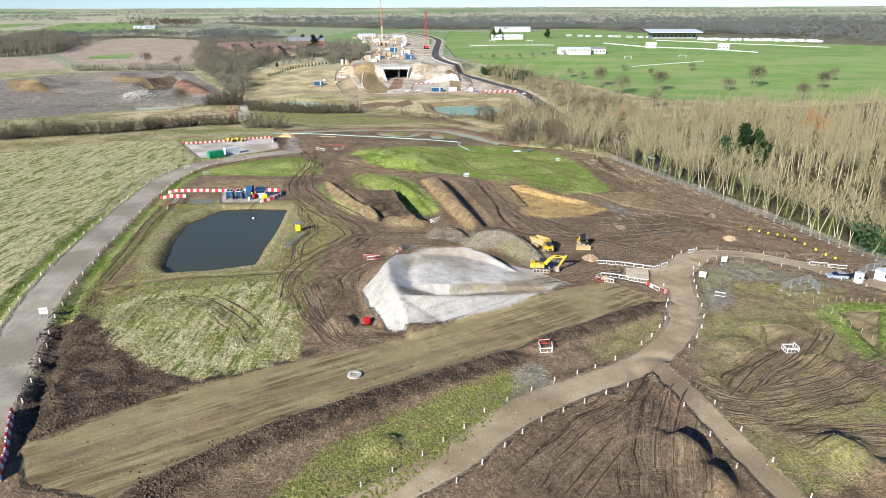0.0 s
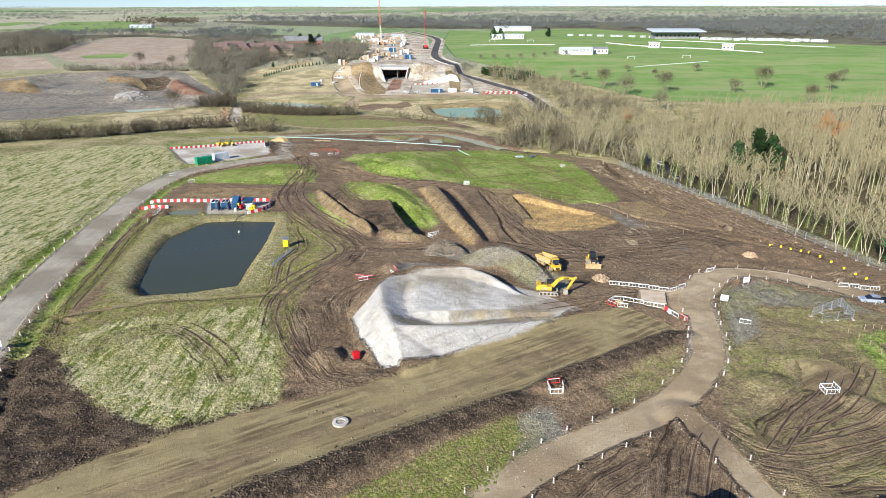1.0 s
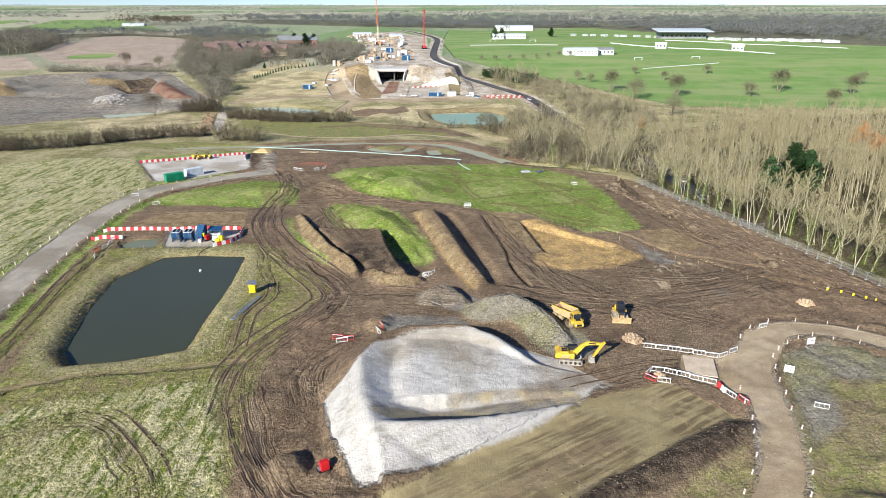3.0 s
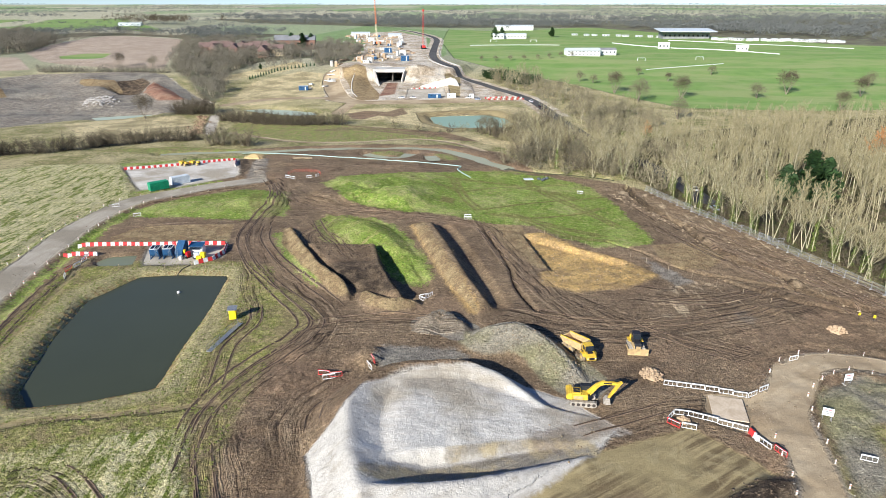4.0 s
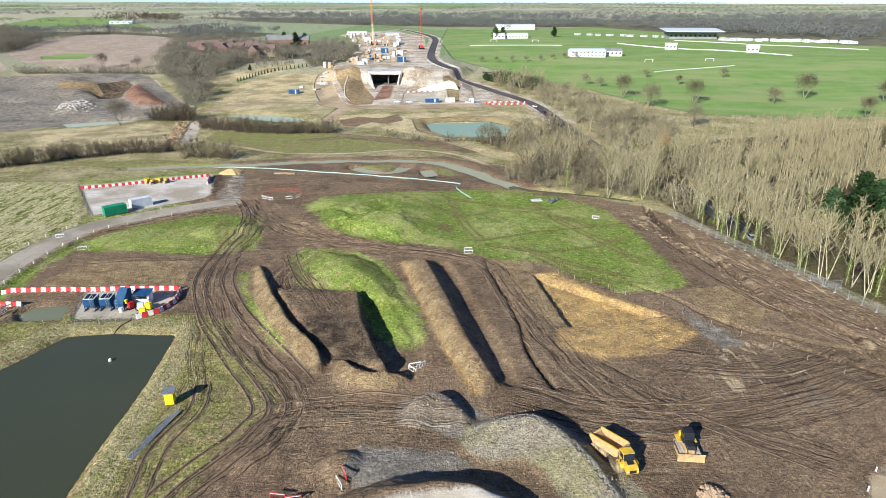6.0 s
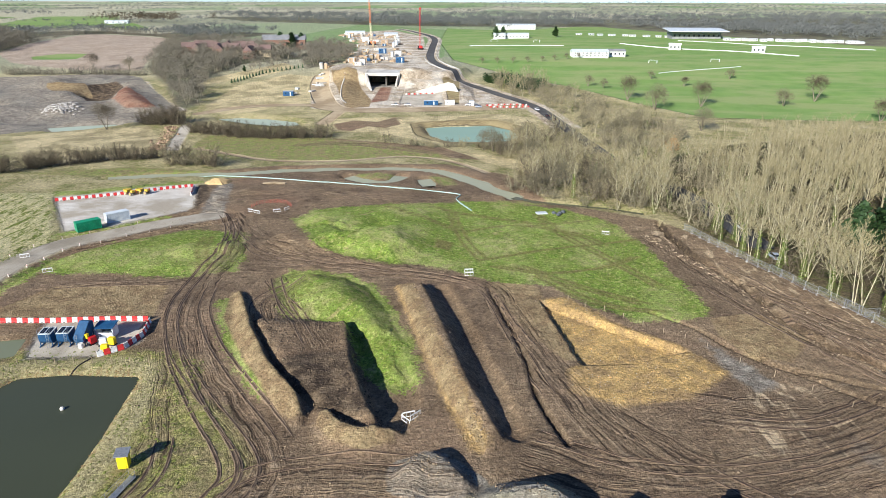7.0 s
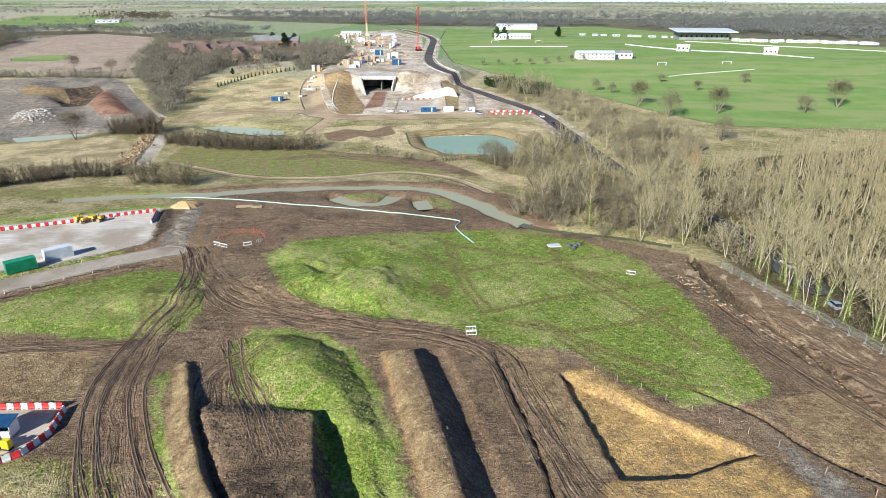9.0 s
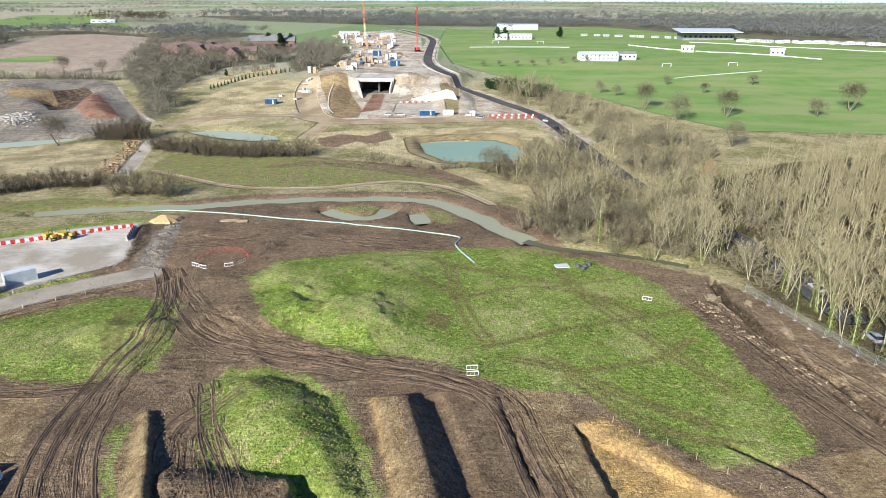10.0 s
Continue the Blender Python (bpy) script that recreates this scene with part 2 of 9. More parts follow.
GREEN_VERGE = [(-76.5, 110), (-77, 114), (-77.1, 127.5), (-84.4, 180.6), (-84.8, 190.1), (-75.4, 145.9), (-73, 124.4), (-71.4, 110.3), (-71.6, 103)]
VERGE_LEFT = [(-81.7, 98.2), (-86.4, 109.7), (-92.3, 130), (-97.3, 160.7), (-102.9, 210.9), (-99.3, 245.4), (-101.7, 251.9), (-104.7, 210.6), (-98.1, 148.9), (-89.8, 114.8), (-86.1, 100.2)]
GRAVEL_EAST = [(60.3, 139.1), (71, 145.2), (84.9, 135), (88, 126.9), (77.8, 131.3), (63.5, 130.6), (59.5, 118.3), (51.5, 112.8)]
PATCHY_WEST = [(-35.5, 127.7), (-33.5, 132.9), (-29.5, 146.3), (-23.1, 162.4), (-31.2, 175.2), (-44.5, 183.1), (-32.9, 132.8)]
MUD_FAR_LEFT = [(-86.6, 207.4), (-82.1, 219.1), (-58.3, 220.4), (-54.8, 204), (-83.4, 202.7)]
SOIL_INNER = [(-38, 213), (-31, 214), (-27.2, 205), (-16.5, 201), (-13.4, 185.2), (-8.4, 171.3), (-13, 173), (-17, 176.5), (-20.5, 178.4), (-26, 186), (-32, 197)]
ASH = [(-11.6, 146.3), (-10.2, 151.6), (2.3, 151.3), (4.7, 148.1), (-5.5, 144), (-10.1, 143.8)]
PUDDLE = [(50.3, 200.7), (55.4, 190.5), (60.8, 175.7), (63.2, 166.5), (60.9, 163), (54.6, 175.5), (50.5, 188.4)]
WOOD_RAVINE = [(-253.5, 656.4), (-297.1, 818.7), (-285.2, 880.1), (-163.2, 771.2), (-127.6, 707.2), (-177.1, 677.6), (-188.8, 620.5), (-154.9, 503.2), (-161.7, 485.6), (-210.7, 589.1)]
WOOD_MID = [(-116.3, 654.6), (-139.5, 726.9), (-137.5, 866.3), (-92.5, 788.7), (-80.3, 684.7)]
WOOD_LEFT = [(-612.7, 957.1), (-593.4, 1034.4), (-494.1, 1077.2), (-393.3, 1010.7), (-372.5, 1112.6), (-226, 1021), (-285.2, 880.1), (-352.4, 941.2), (-443.9, 1008.5), (-516.3, 981.6), (-509.5, 905), (-534.9, 850.2)]
WOOD_RIGHT = [(-177.3, 1288.4), (-89.9, 1421.1), (115.2, 1310.9), (211.5, 1297.6), (415.8, 1194.3), (663.4, 1099), (547.3, 926.1), (392.7, 1034.9), (296.7, 1250), (96.8, 1115.6), (15.2, 1198.1), (-71.5, 1161.5)]
SCRUB = [(26.2, 310.4), (35.7, 299.2), (49.2, 291.8), (59.8, 279.5), (73.3, 296.3), (98, 359.4), (77.8, 354), (70.4, 409.7), (63.9, 448.5), (37.3, 401.8), (19.7, 389.7), (16.8, 379.4), (32.6, 362.8), (36.6, 347.3)]
SCRUB_PARK = [(75.8, 421.8), (69.3, 455), (60.4, 512.2), (37, 553.9), (42.2, 594.8), (66.7, 615.3), (82.7, 564.4), (105.2, 505.8), (110.8, 469.7), (130.7, 430), (96.8, 367.4), (80.8, 370.7)]
HEDGE_WEST = [(-226, 296), (-207, 293), (-188, 304), (-166, 314), (-142, 343), (-116, 353)]
HEDGE_BUSH = [(-106.6, 339.8), (-100.2, 344.2), (-87.5, 341.2)]
HEDGE_MEADOW = [(-129.4, 423.5), (-92.3, 408.4), (-57, 410)]
HEDGE_OAK = [(-164.5, 442.1), (-153.1, 441.2), (-140.1, 440.7)]
HEDGE_FIELD = [(-360.2, 631.9), (-334.8, 632.4), (-291.2, 631.2), (-241.7, 627.8)]
HEDGE_POND = [(-32.5, 402.3), (-3.3, 388), (17.4, 389.6), (39, 379.3)]
DARK_ROW = [(37.3, 599), (50.1, 594.8), (61, 569.7), (72.6, 584.4)]
PARK_ROW = [(28.2, 687), (85.9, 693.5), (140.5, 723.7)]
GREEN_SCREEN = [(-161.8, 590.1), (-145.7, 631.8), (-117.8, 661.8)]
WOOD_WEST = [(-627, 866), (-612, 910), (-600, 1000), (-477, 862), (-443, 760), (-453, 724), (-513, 703)]
SITE = [(-62, 40), (-72, 100), (-84, 120), (-94, 170), (-98, 220), (-90, 247), (-82, 262), (-80, 300), (-82, 318), (-60, 322), (-28, 315), (6, 303), (22, 303), (50, 285), (66, 276), (74, 262), (84, 229), (94, 195), (101, 172), (106, 153), (112, 140), (112, 30), (0, 20)]

CHALK_FLOOR = [(-11, 118), (-7.2, 117.2), (1, 120), (11.1, 123), (20.4, 124.6), (27, 128), (24.5, 130.1), (16, 133), (9, 138), (3, 140), (-5, 138), (-10, 133)]
PLOUGH_WEST = [(-508, 695), (-476, 702), (-428, 712), (-375, 645), (-429, 627), (-457, 622)]
GREEN_HILL = [(-694, 1155), (-921, 1634), (-775, 1706), (-592, 1310), (-663, 1152)]
GREEN_HILL_WEST = [(-969, 1382), (-1039, 1645), (-931, 1556), (-887, 1329)]
WOOD_FLOOR = [(76, 262), (86, 232), (96, 198), (104, 172), (112, 146), (190, 140), (330, 260), (330, 470), (150, 410), (95, 365), (70, 300)]
CLAY = [(56, 270), (70, 264), (82, 228), (92, 196), (99, 172), (96, 158), (82, 180), (70, 205), (62, 235)]
BANK_GRASS = [(-72, 110), (-70, 128), (-74, 142), (-83, 181), (-80, 191), (-46, 191), (-39, 188), (-33, 165), (-29, 148), (-30, 128), (-27, 108), (-25, 96), (-38, 88), (-52, 92), (-62, 104)]
# the first line stands for the shadow line of a low step
DITCHES = [[(11.3, 223.7), (14.2, 205), (16.1, 190.7), (16.6, 178.6), (19.1, 167.8)], [(58, 194), (70, 181), (84, 170)], [(44, 212), (51, 204.9), (54.4, 198), (59, 192), (68, 187.5), (80, 182)], [(-76, 122), (-70, 118), (-66, 124)]]
MOUNDS = [(-33, 251, 13, 2.4), (-15, 248, 13, 2.0), (-24, 262, 8, 0.9), (-60, 240, 7, 1.2), (-52, 243, 5, 1.4), (-336, 528, 14, 5), (-352, 560, 14, 4), (-295, 512, 20, -3), (-300, 590, 18, 3), (-255, 560, 16, -3), (-320, 520, 20, -2), (-20, 106, 3.6, 1.8), (32.6, 69.5, 4.2, 1.6), (34, 63, 4.0, 1.3), (54.5, 71, 4.5, 1.4), (57, 66, 4.0, 1.2), (-8.4, 70.3, 3.0, 1.0), (52, 100, 6, 1.0), (61, 108, 5, 0.8), (-12, 147.5, 3.5, 1.0), (74, 140, 4, 0.6), (-62, 300, 6, 0.8)]
RIVER_MUD = [(-100, 325), (-66, 343), (-30, 350), (2, 352), (26, 334), (36, 294), (24, 297), (-12, 310), (-46, 319), (-76, 322)]
QUARRY_PALE = [(-374, 551), (-384, 580), (-350, 556), (-318, 522), (-336, 505)]
QUARRY_PALE_EAST = [(-298, 581), (-276, 596), (-256, 568), (-262, 556), (-284, 566)]
COMPACT = [(55.4, 209.2), (63.2, 211.9), (71.8, 211.2), (73.4, 203.5), (63.5, 192.2), (57.0, 194.4), (54.4, 201.7)]
COMPACT_SOUTH = [(48.3, 179.8), (60.1, 185.9), (65.2, 176.3), (58.2, 165.6), (44.4, 165.3)]
RAMP = [(-77, 311), (-72, 309), (-66, 284), (-62, 268), (-68, 266), (-71, 275), (-75, 295)]
WORN_PATCH = [(-0.5, 254), (4.2, 252), (3, 246), (-0.8, 247)]
FAR_SOIL = [(-60, 446), (-50, 457), (-36, 452), (-27, 466), (-22, 446), (-30, 436), (-40, 440), (-48, 428), (-55, 432)]
FAR_BRAMBLE = [(-73, 393), (-54, 408), (1, 388), (18, 362), (-16, 370), (-47, 379)]
STRAW_EAST = [(1, 378), (23, 373), (47, 352), (56, 334), (49, 322), (32, 343)]
GRASS_TRACKS = [[(4, 278), (5, 269), (7.6, 252), (11.4, 240)], [(11.4, 240), (26, 247), (45, 254), (54, 258)], [(8, 262), (22, 268), (38, 262), (44, 252)], [(-2, 284), (14, 276), (30, 270), (44, 274)], [(20, 236), (30, 226), (44, 216)], [(14, 236), (26, 232), (40, 236), (50, 244)], [(24, 230), (34, 216), (46, 212)], [(-20, 280), (-6, 272), (6, 262)], [(-60, 250), (-58, 240), (-54, 230)], [(30, 280), (34, 262), (44, 240), (50, 226)]]
FAR_WOODS = [(-150, 1262), (-6, 1222), (112, 1216), (260, 1195), (323, 1070), (398, 930), (470, 850), (534, 815), (1500, 900), (1900, 1400), (800, 1650), (250, 1500), (-150, 1560), (-560, 1620), (-380, 1400)]
DRY_CUTTING = [(-150, 500), (-154, 580), (-127, 628), (-99, 616), (-84, 515), (-101, 506), (-114, 480), (-130, 471)]
DRY_EAST = [(-2, 614), (10, 604), (18, 583), (35, 528), (39, 509), (2, 508)]
HAUL_LOOP = [(-96, 622), (-92, 581), (-81, 533), (-70, 502), (-55, 488), (-36, 487), (-6, 494), (33, 499), (51, 507)]
SAND_PIT = [(21.8, 217), (25.6, 189.6), (33.5, 189.9), (46.6, 195.4), (33.4, 206)]
HOLLOW = [(-16, 201), (-12.8, 186), (-8, 171.8), (-4.5, 170), (-2.5, 176), (-4, 186), (-9, 198)]
COVER = [(-92, 600), (-59, 592), (-31, 592), (4, 598), (18, 640), (0, 700), (-90, 700)]


# ---- the lie of the land ----
PROFILE = [(-200, 0.1), (60, 0.02), (300, -4.0), (345, -5.8), (420, -7.56), (520, -4.86), (600, -0.8), (700, 7.9), (900, 15.3), (1500, 27.5), (2500, 42), (4000, 60), (4900, 71), (6000, 71)]


def base(x, y):
    p = np.array(PROFILE, float)
    z = np.interp(y, p[:, 0], p[:, 1])
    return z - 0.02 * np.clip(x, -160, 160) * np.clip((560 - y) / 260, 0, 1)


def segments(pts, closed):
    return list(zip(pts, pts[1:] + pts[:1])) if closed else list(zip(pts[:-1], pts[1:]))


def inside_distance(x, y, pts, reach=12.0):
    """Metres inside an outline (negative outside), clipped at reach."""
    out = np.full(x.shape, -reach)
    px, py = [p[0] for p in pts], [p[1] for p in pts]
    near = (x > min(px) - reach) & (x < max(px) + reach) & (y > min(py) - reach) & (y < max(py) + reach)
    a, b = x[near], y[near]
    best, within = np.full(a.shape, 1e9), np.zeros(a.shape, bool)
    for (x0, y0), (x1, y1) in segments(pts, True):
        dx, dy = x1 - x0, y1 - y0
        u = np.clip(((a - x0) * dx + (b - y0) * dy) / (dx * dx + dy * dy + 1e-9), 0, 1)
        best = np.minimum(best, np.hypot(a - x0 - u * dx, b - y0 - u * dy))
        within ^= ((y0 > b) != (y1 > b)) & (a < dx * (b - y0) / (dy if dy else 1e-9) + x0)
    out[near] = np.clip(np.where(within, best, -best), -reach, reach)
    return out


def line_offset(x, y, pts, reach=12.0):
    """Signed metres to the right of a line, the part of its length gone by, and metres past its ends."""
    off, along = np.full(x.shape, reach * 3.0), np.zeros(x.shape)
    px, py = [p[0] for p in pts], [p[1] for p in pts]
    near = (x > min(px) - reach) & (x < max(px) + reach) & (y > min(py) - reach) & (y < max(py) + reach)
    a, b = x[near], y[near]
    best, side, s = np.full(a.shape, 1e9), np.ones(a.shape), np.zeros(a.shape)
    n = len(pts) - 1
    for i, ((x0, y0), (x1, y1)) in enumerate(segments(pts, False)):
        dx, dy = x1 - x0, y1 - y0
        u = np.clip(((a - x0) * dx + (b - y0) * dy) / (dx * dx + dy * dy + 1e-9), 0, 1)
        d = np.hypot(a - x0 - u * dx, b - y0 - u * dy)
        m = d < best
        best[m], s[m] = d[m], ((i + u) / n)[m]
        side[m] = np.sign(dy * (a - x0) - dx * (b - y0))[m]
    off[near], along[near] = best * side, s
    return off, along


def smooth_line(pts, n=6):
    """A line through the points with n steps from each to the next."""
    out = []
    for i in range(len(pts) - 1):
        p = [Vector(pts[max(0, min(len(pts) - 1, i + k))]) for k in (-1, 0, 1, 2)]
        for j in range(n):
            u = j / n
            out.append(tuple(0.5 * (2 * p[1] + (p[2] - p[0]) * u + (2 * p[0] - 5 * p[1] + 4 * p[2] - p[3]) * u * u + (3 * p[1] - p[0] - 3 * p[2] + p[3]) * u ** 3)))
    return out + [tuple(pts[-1])]


def step(v, lo, hi):
    u = np.clip((v - lo) / (hi - lo), 0, 1)
    return u * u * (3 - 2 * u)


class Rough:
    """Value noise on a plan, with its own lattice."""

    def __init__(self, seed):
        self.lattice = np.random.RandomState(seed).rand(256, 256)

    def one(self, x, y):
        i, j = np.floor(x).astype(int), np.floor(y).astype(int)
        u, v = x - i, y - j
        u, v = u * u * (3 - 2 * u), v * v * (3 - 2 * v)
        g = self.lattice
        a, b = g[i & 255, j & 255], g[(i + 1) & 255, j & 255]
        c, d = g[i & 255, (j + 1) & 255], g[(i + 1) & 255, (j + 1) & 255]
        return (a * (1 - u) + b * u) * (1 - v) + (c * (1 - u) + d * u) * v - 0.5

    def __call__(self, x, y, size, octaves=3):
        return sum(self.one(x / size * 2 ** k + 17 * k, y / size * 2 ** k + 5 * k) * 0.5 ** k for k in range(octaves))


rough = Rough(3)


def ridge(x, y, pts, heights, run_left, run_right, crown=0.4):
    """A bank along a line: its height at each point and how far each side runs out."""
    off, along = line_offset(x, y, pts, max(run_left, run_right) + 2)
    h = np.interp(along * (len(pts) - 1), range(len(pts)), heights)
    off = off + 0.5 * rough(x, y, 4.0)
    run = np.where(off > 0, run_right, run_left)
    return h * np.clip(1 - (np.abs(off) - crown) / run, 0, 1) * (off < 100)


def tipped(x, y, pts, heights, left, right, crown=0.2, wobble=0.35):
    """Tipped material along a crest: its height at each point, and the fall of each side in metres a metre."""
    off, along = line_offset(x, y, smooth_line(pts, 4), 12.0)
    h = np.interp(along * (len(pts) - 1), range(len(pts)), heights)
    off = off + wobble * rough(x, y, 3.0)
    return np.clip(h + 0.3 * wobble * rough(x, y, 2.0) - np.clip(np.abs(off) - crown, 0, 99) * np.where(off > 0, right, left), 0, 99) * (off < 30)


def cut(x, y, pts, lo=-0.4, hi=0.5, wobble=0.5):
    """1 inside an outline with crisp ragged edges."""
    return step(inside_distance(x, y, pts) + wobble * rough(x, y, 2.5), lo, hi)


BLUE_POND = [(-6, 445), (6, 449), (26, 451), (34, 440), (37, 424), (33, 415), (22, 410), (6, 409), (-3, 424)]
CANAL = [(-128, 464), (-117, 468), (-101, 463), (-85, 456), (-80, 447), (-93, 445), (-109, 452)]
CANAL_LEFT = [(-211, 437), (-196, 443), (-183, 448), (-179, 442), (-190, 433), (-203, 428)]
POOLS = [(o, float(base(np.array([x]), np.array([y]))[0]) - d) for o, x, y, d in ((BLUE_POND, 15.0, 430.0, 0.9), (CANAL, -100.0, 455.0, 1.1), (CANAL_LEFT, -195.0, 437.0, 1.8))]
RIVER = [(-119, 315), (-106, 321), (-93, 325), *RIVER, (26, 300)]
BROOK = [(25, 301), (30, 297), (37, 294), (46, 291.5), (54, 289), (64, 284)]
TRENCH = [*TRENCH, (82, 180), (90, 172)]


def land(x, y):
    """The height of the ground."""
    z = base(x, y)
    far = step(y, 300, 420)
    z = z + 0.5 * rough(x, y, 40.0) * (1 - far) + far * 1.6 * rough(x, y, 120.0)
    z = z + 6 * rough(x, y, 900.0) * step(y, 900, 2500) * (1 - step(y, 3500, 4900))
    # haul roads stand a little proud, with a shallow ditch beside them
    for line, half in ((ROAD_LEFT, 3.6), (ROAD_RIGHT, 2.9), (BRANCH, 2.2)):
        off, _ = line_offset(x, y, smooth_line(line, 4))
        d = np.abs(off)
        z = z + 0.25 * step(-d, -half - 1.2, -half) - np.where(line is ROAD_LEFT, 0.8, 0.35) * step(-np.abs(d - half - 2.6), -1.6, 0)
    z = z - 2.6 * step(inside_distance(x, y, POND), -3.2, 2.0)
    z = z - 1.8 * step(inside_distance(x, y, SMALL_POND), -1.6, 1.2)
    # pale stockpile: a high floor that falls away to the east, a lane behind its front rim, and the rims
    sd = inside_distance(x, y, CHALK)
    fall = np.clip(3.7 * (26 - x) / 36, 0, 3.3) - 0.5 * step(-x, 3.5, 9.5) + 0.12 * rough(x, y, 5.0)
    floor_h = np.maximum(fall * cut(x, y, CHALK_FLOOR, -0.7, 0.4), np.minimum(np.clip(sd * 0.5, 0, 9), 0.3 * fall))
    rims = np.maximum(tipped(x, y, RIM_BACK, [4.4, 4.6, 4.5, 4.3, 4.1, 3.9, 3.6, 2.8, 0.9], 0.72, 0.4, 0.35), tipped(x, y, RIM_FRONT, [4.3, 3.8, 2.4, 1.5, 0.5], 0.9, 0.66, 0.3))
    z = z + np.maximum(floor_h, rims)
    # spoil mounds about the site
    for mx, my, mr, mh in MOUNDS:
        d = np.hypot(x - mx, y - my) / mr + 0.25 * rough(x, y, 3.0)
        z = z + mh * step(-d, -1.0, -0.25)
    z = z + tipped(x, y, HEAP_CREST, [2.9, 3.5, 3.0, 0.9], 0.7, 0.5, 0.2)
    z = z + tipped(x, y, HEAP_SMALL, [2.0, 2.3, 1.7], 0.9, 0.55, 0.5)
    # long spoil mounds and a scraped-up berm beside the haul road
    z = z + tipped(x, y, [(30, 73.5), (31.8, 68), (33.4, 61)], [0.8, 1.8, 1.4], 0.8, 0.45, 0.5) + tipped(x, y, [(51, 73.5), (53.4, 69), (55, 63)], [0.7, 1.6, 1.2], 0.8, 0.45, 0.5) + tipped(x, y, [(62.5, 98), (66, 93), (66.4, 85)], [0.5, 1.2, 0.6], 0.6, 0.35, 0.8)
    z = z + tipped(x, y, [(1.5, 57.5), (7.5, 64.8), (13.4, 72), (19.6, 78), (26.8, 84), (33, 87)], [0.4, 0.6, 0.5, 0.6, 0.5, 0.3], 0.7, 0.5, 0.1, 0.9)
    # graded banks round the hollow, a plateau between them and a deep hollow beside it
    z = z + np.maximum(tipped(x, y, BANK_WEST, [0.9, 1.5, 2.4, 2.5, 2.3, 1.2], 2.0, 0.62, 0.15), 1.7 * cut(x, y, SOIL_INNER, -0.7, 0.4) * step(-y, -206, -199) * (1 - 0.5 * step(-y, -186, -174)) + 0.25 * rough(x, y, 2.0, 2) * cut(x, y, SOIL_INNER))
    z = z + tipped(x, y, CRESCENT, [1.2, 1.9, 1.9, 1.6, 0.9], 2.0, 0.5, 0.2)
    mound = np.clip(inside_distance(x, y, GREEN_MOUND) + 0.8 * rough(x, y, 5.0), 0, 12)
    z = z + 3.2 * np.tanh(mound * 0.15)
    z = z + tipped(x, y, INNER_BANK, [0.3, 0.6, 1.0], 1.4, 0.3, 0.3) - 1.3 * cut(x, y, HOLLOW, -1.4, 1.2)
    east = tipped(x, y, RIDGE_EAST, [2.2, 2.7, 2.7, 1.0], 1.9, 0.2, 0.15)
    z = z + np.minimum(east, np.clip(inside_distance(x, y, [(-9.6, 222), (-1.5, 223), (4, 200.4), (7.7, 182.6), (10.8, 168), (7.5, 164), (0.8, 180.5), (-3.9, 199.3)]) * 0.8, 0, 9))
    z = z - 0.9 * step(-np.abs(line_offset(x, y, [(1.4, 222), (6.4, 200), (10, 182), (12.4, 170)])[0] + 0.5 * rough(x, y, 4.0)), -2.2, -0.6)
    z = z + 1.6 * step(inside_distance(x, y, GRASS_BIG), 0, 8) * step(-x, -6, 12) * (1 + 0.8 * rough(x, y, 9.0, 2)) + 0.25 * rough(x, y, 2.5, 2) * step(inside_distance(x, y, GREEN_MOUND), -2, 2)  + 0.8 * step(inside_distance(x, y, GRASS_LEFT), -1, 6)
    z = z + ridge(x, y, BUND, [0.9, 1.2, 1.3, 1.3, 1.1, 0.7], 2.6, 3.4, 0.8) + ridge(x, y, BUND_EAST, [0.9, 1.4, 1.1], 2.2, 3.2, 0.8)
    z = z - 1.5 * cut(x, y, SAND_PIT, -0.2, 0.6) + 0.35 * cut(x, y, SAND, -0.5, 1.5) - 2.0 * step(-np.abs(line_offset(x, y, smooth_line(TRENCH, 4))[0] + 1.2 * rough(x, y, 6.0)), -1.4, -0.6)
    for line in DITCHES:
        z = z - 0.9 * step(-np.abs(line_offset(x, y, smooth_line(line, 4))[0] + 0.3 * rough(x, y, 3.0)), -0.7, -0.1)
    z = z + 3.5 * rough(x, y, 38.0) * step(inside_distance(x, y, QUARRY), 0, 10)
    for line, half in ((RIVER, 2.6), (BROOK, 0.9), (BACKWATER, 2.0), (BACKWATER_EAST, 1.8)):
        z = z - 1.5 * step(-np.abs(line_offset(x, y, smooth_line(line, 4))[0] + 1.6 * rough(x, y, 9.0, 2)), -half - 2.0, -half + 0.6)
    for outline, level in POOLS:
        s = step(inside_distance(x, y, outline) + 1.5 * rough(x, y, 12.0), -8, 1.0)
        z = z * (1 - s) + (level - 1.0) * s
    # works to the north: red mound, hollow, the cutting
    z = z + 4.6 * step(inside_distance(x, y, RED_MOUND) + 3 * rough(x, y, 10.0), -6, 9) - 4 * step(inside_distance(x, y, DARK_HOLLOW), -4, 9) + 1.8 * step(inside_distance(x, y, ROCKS), -3, 4)
    # the tunnel's cover and the sides of its cutting
    lid = inside_distance(x, y, COVER)
    z = np.maximum(z, np.where(lid > -11.9, z + (7.4 - z) * step(lid, -9, 0.5), z))
    z = z + ridge(x, y, [(-72, 590), (-73, 560), (-66, 520)], [4.5, 3.5, 0.5], 10, 12, 3) + ridge(x, y, [(-22, 588), (6, 575), (10, 540), (8, 515)], [4, 4, 3, 0.5], 9, 9, 6)
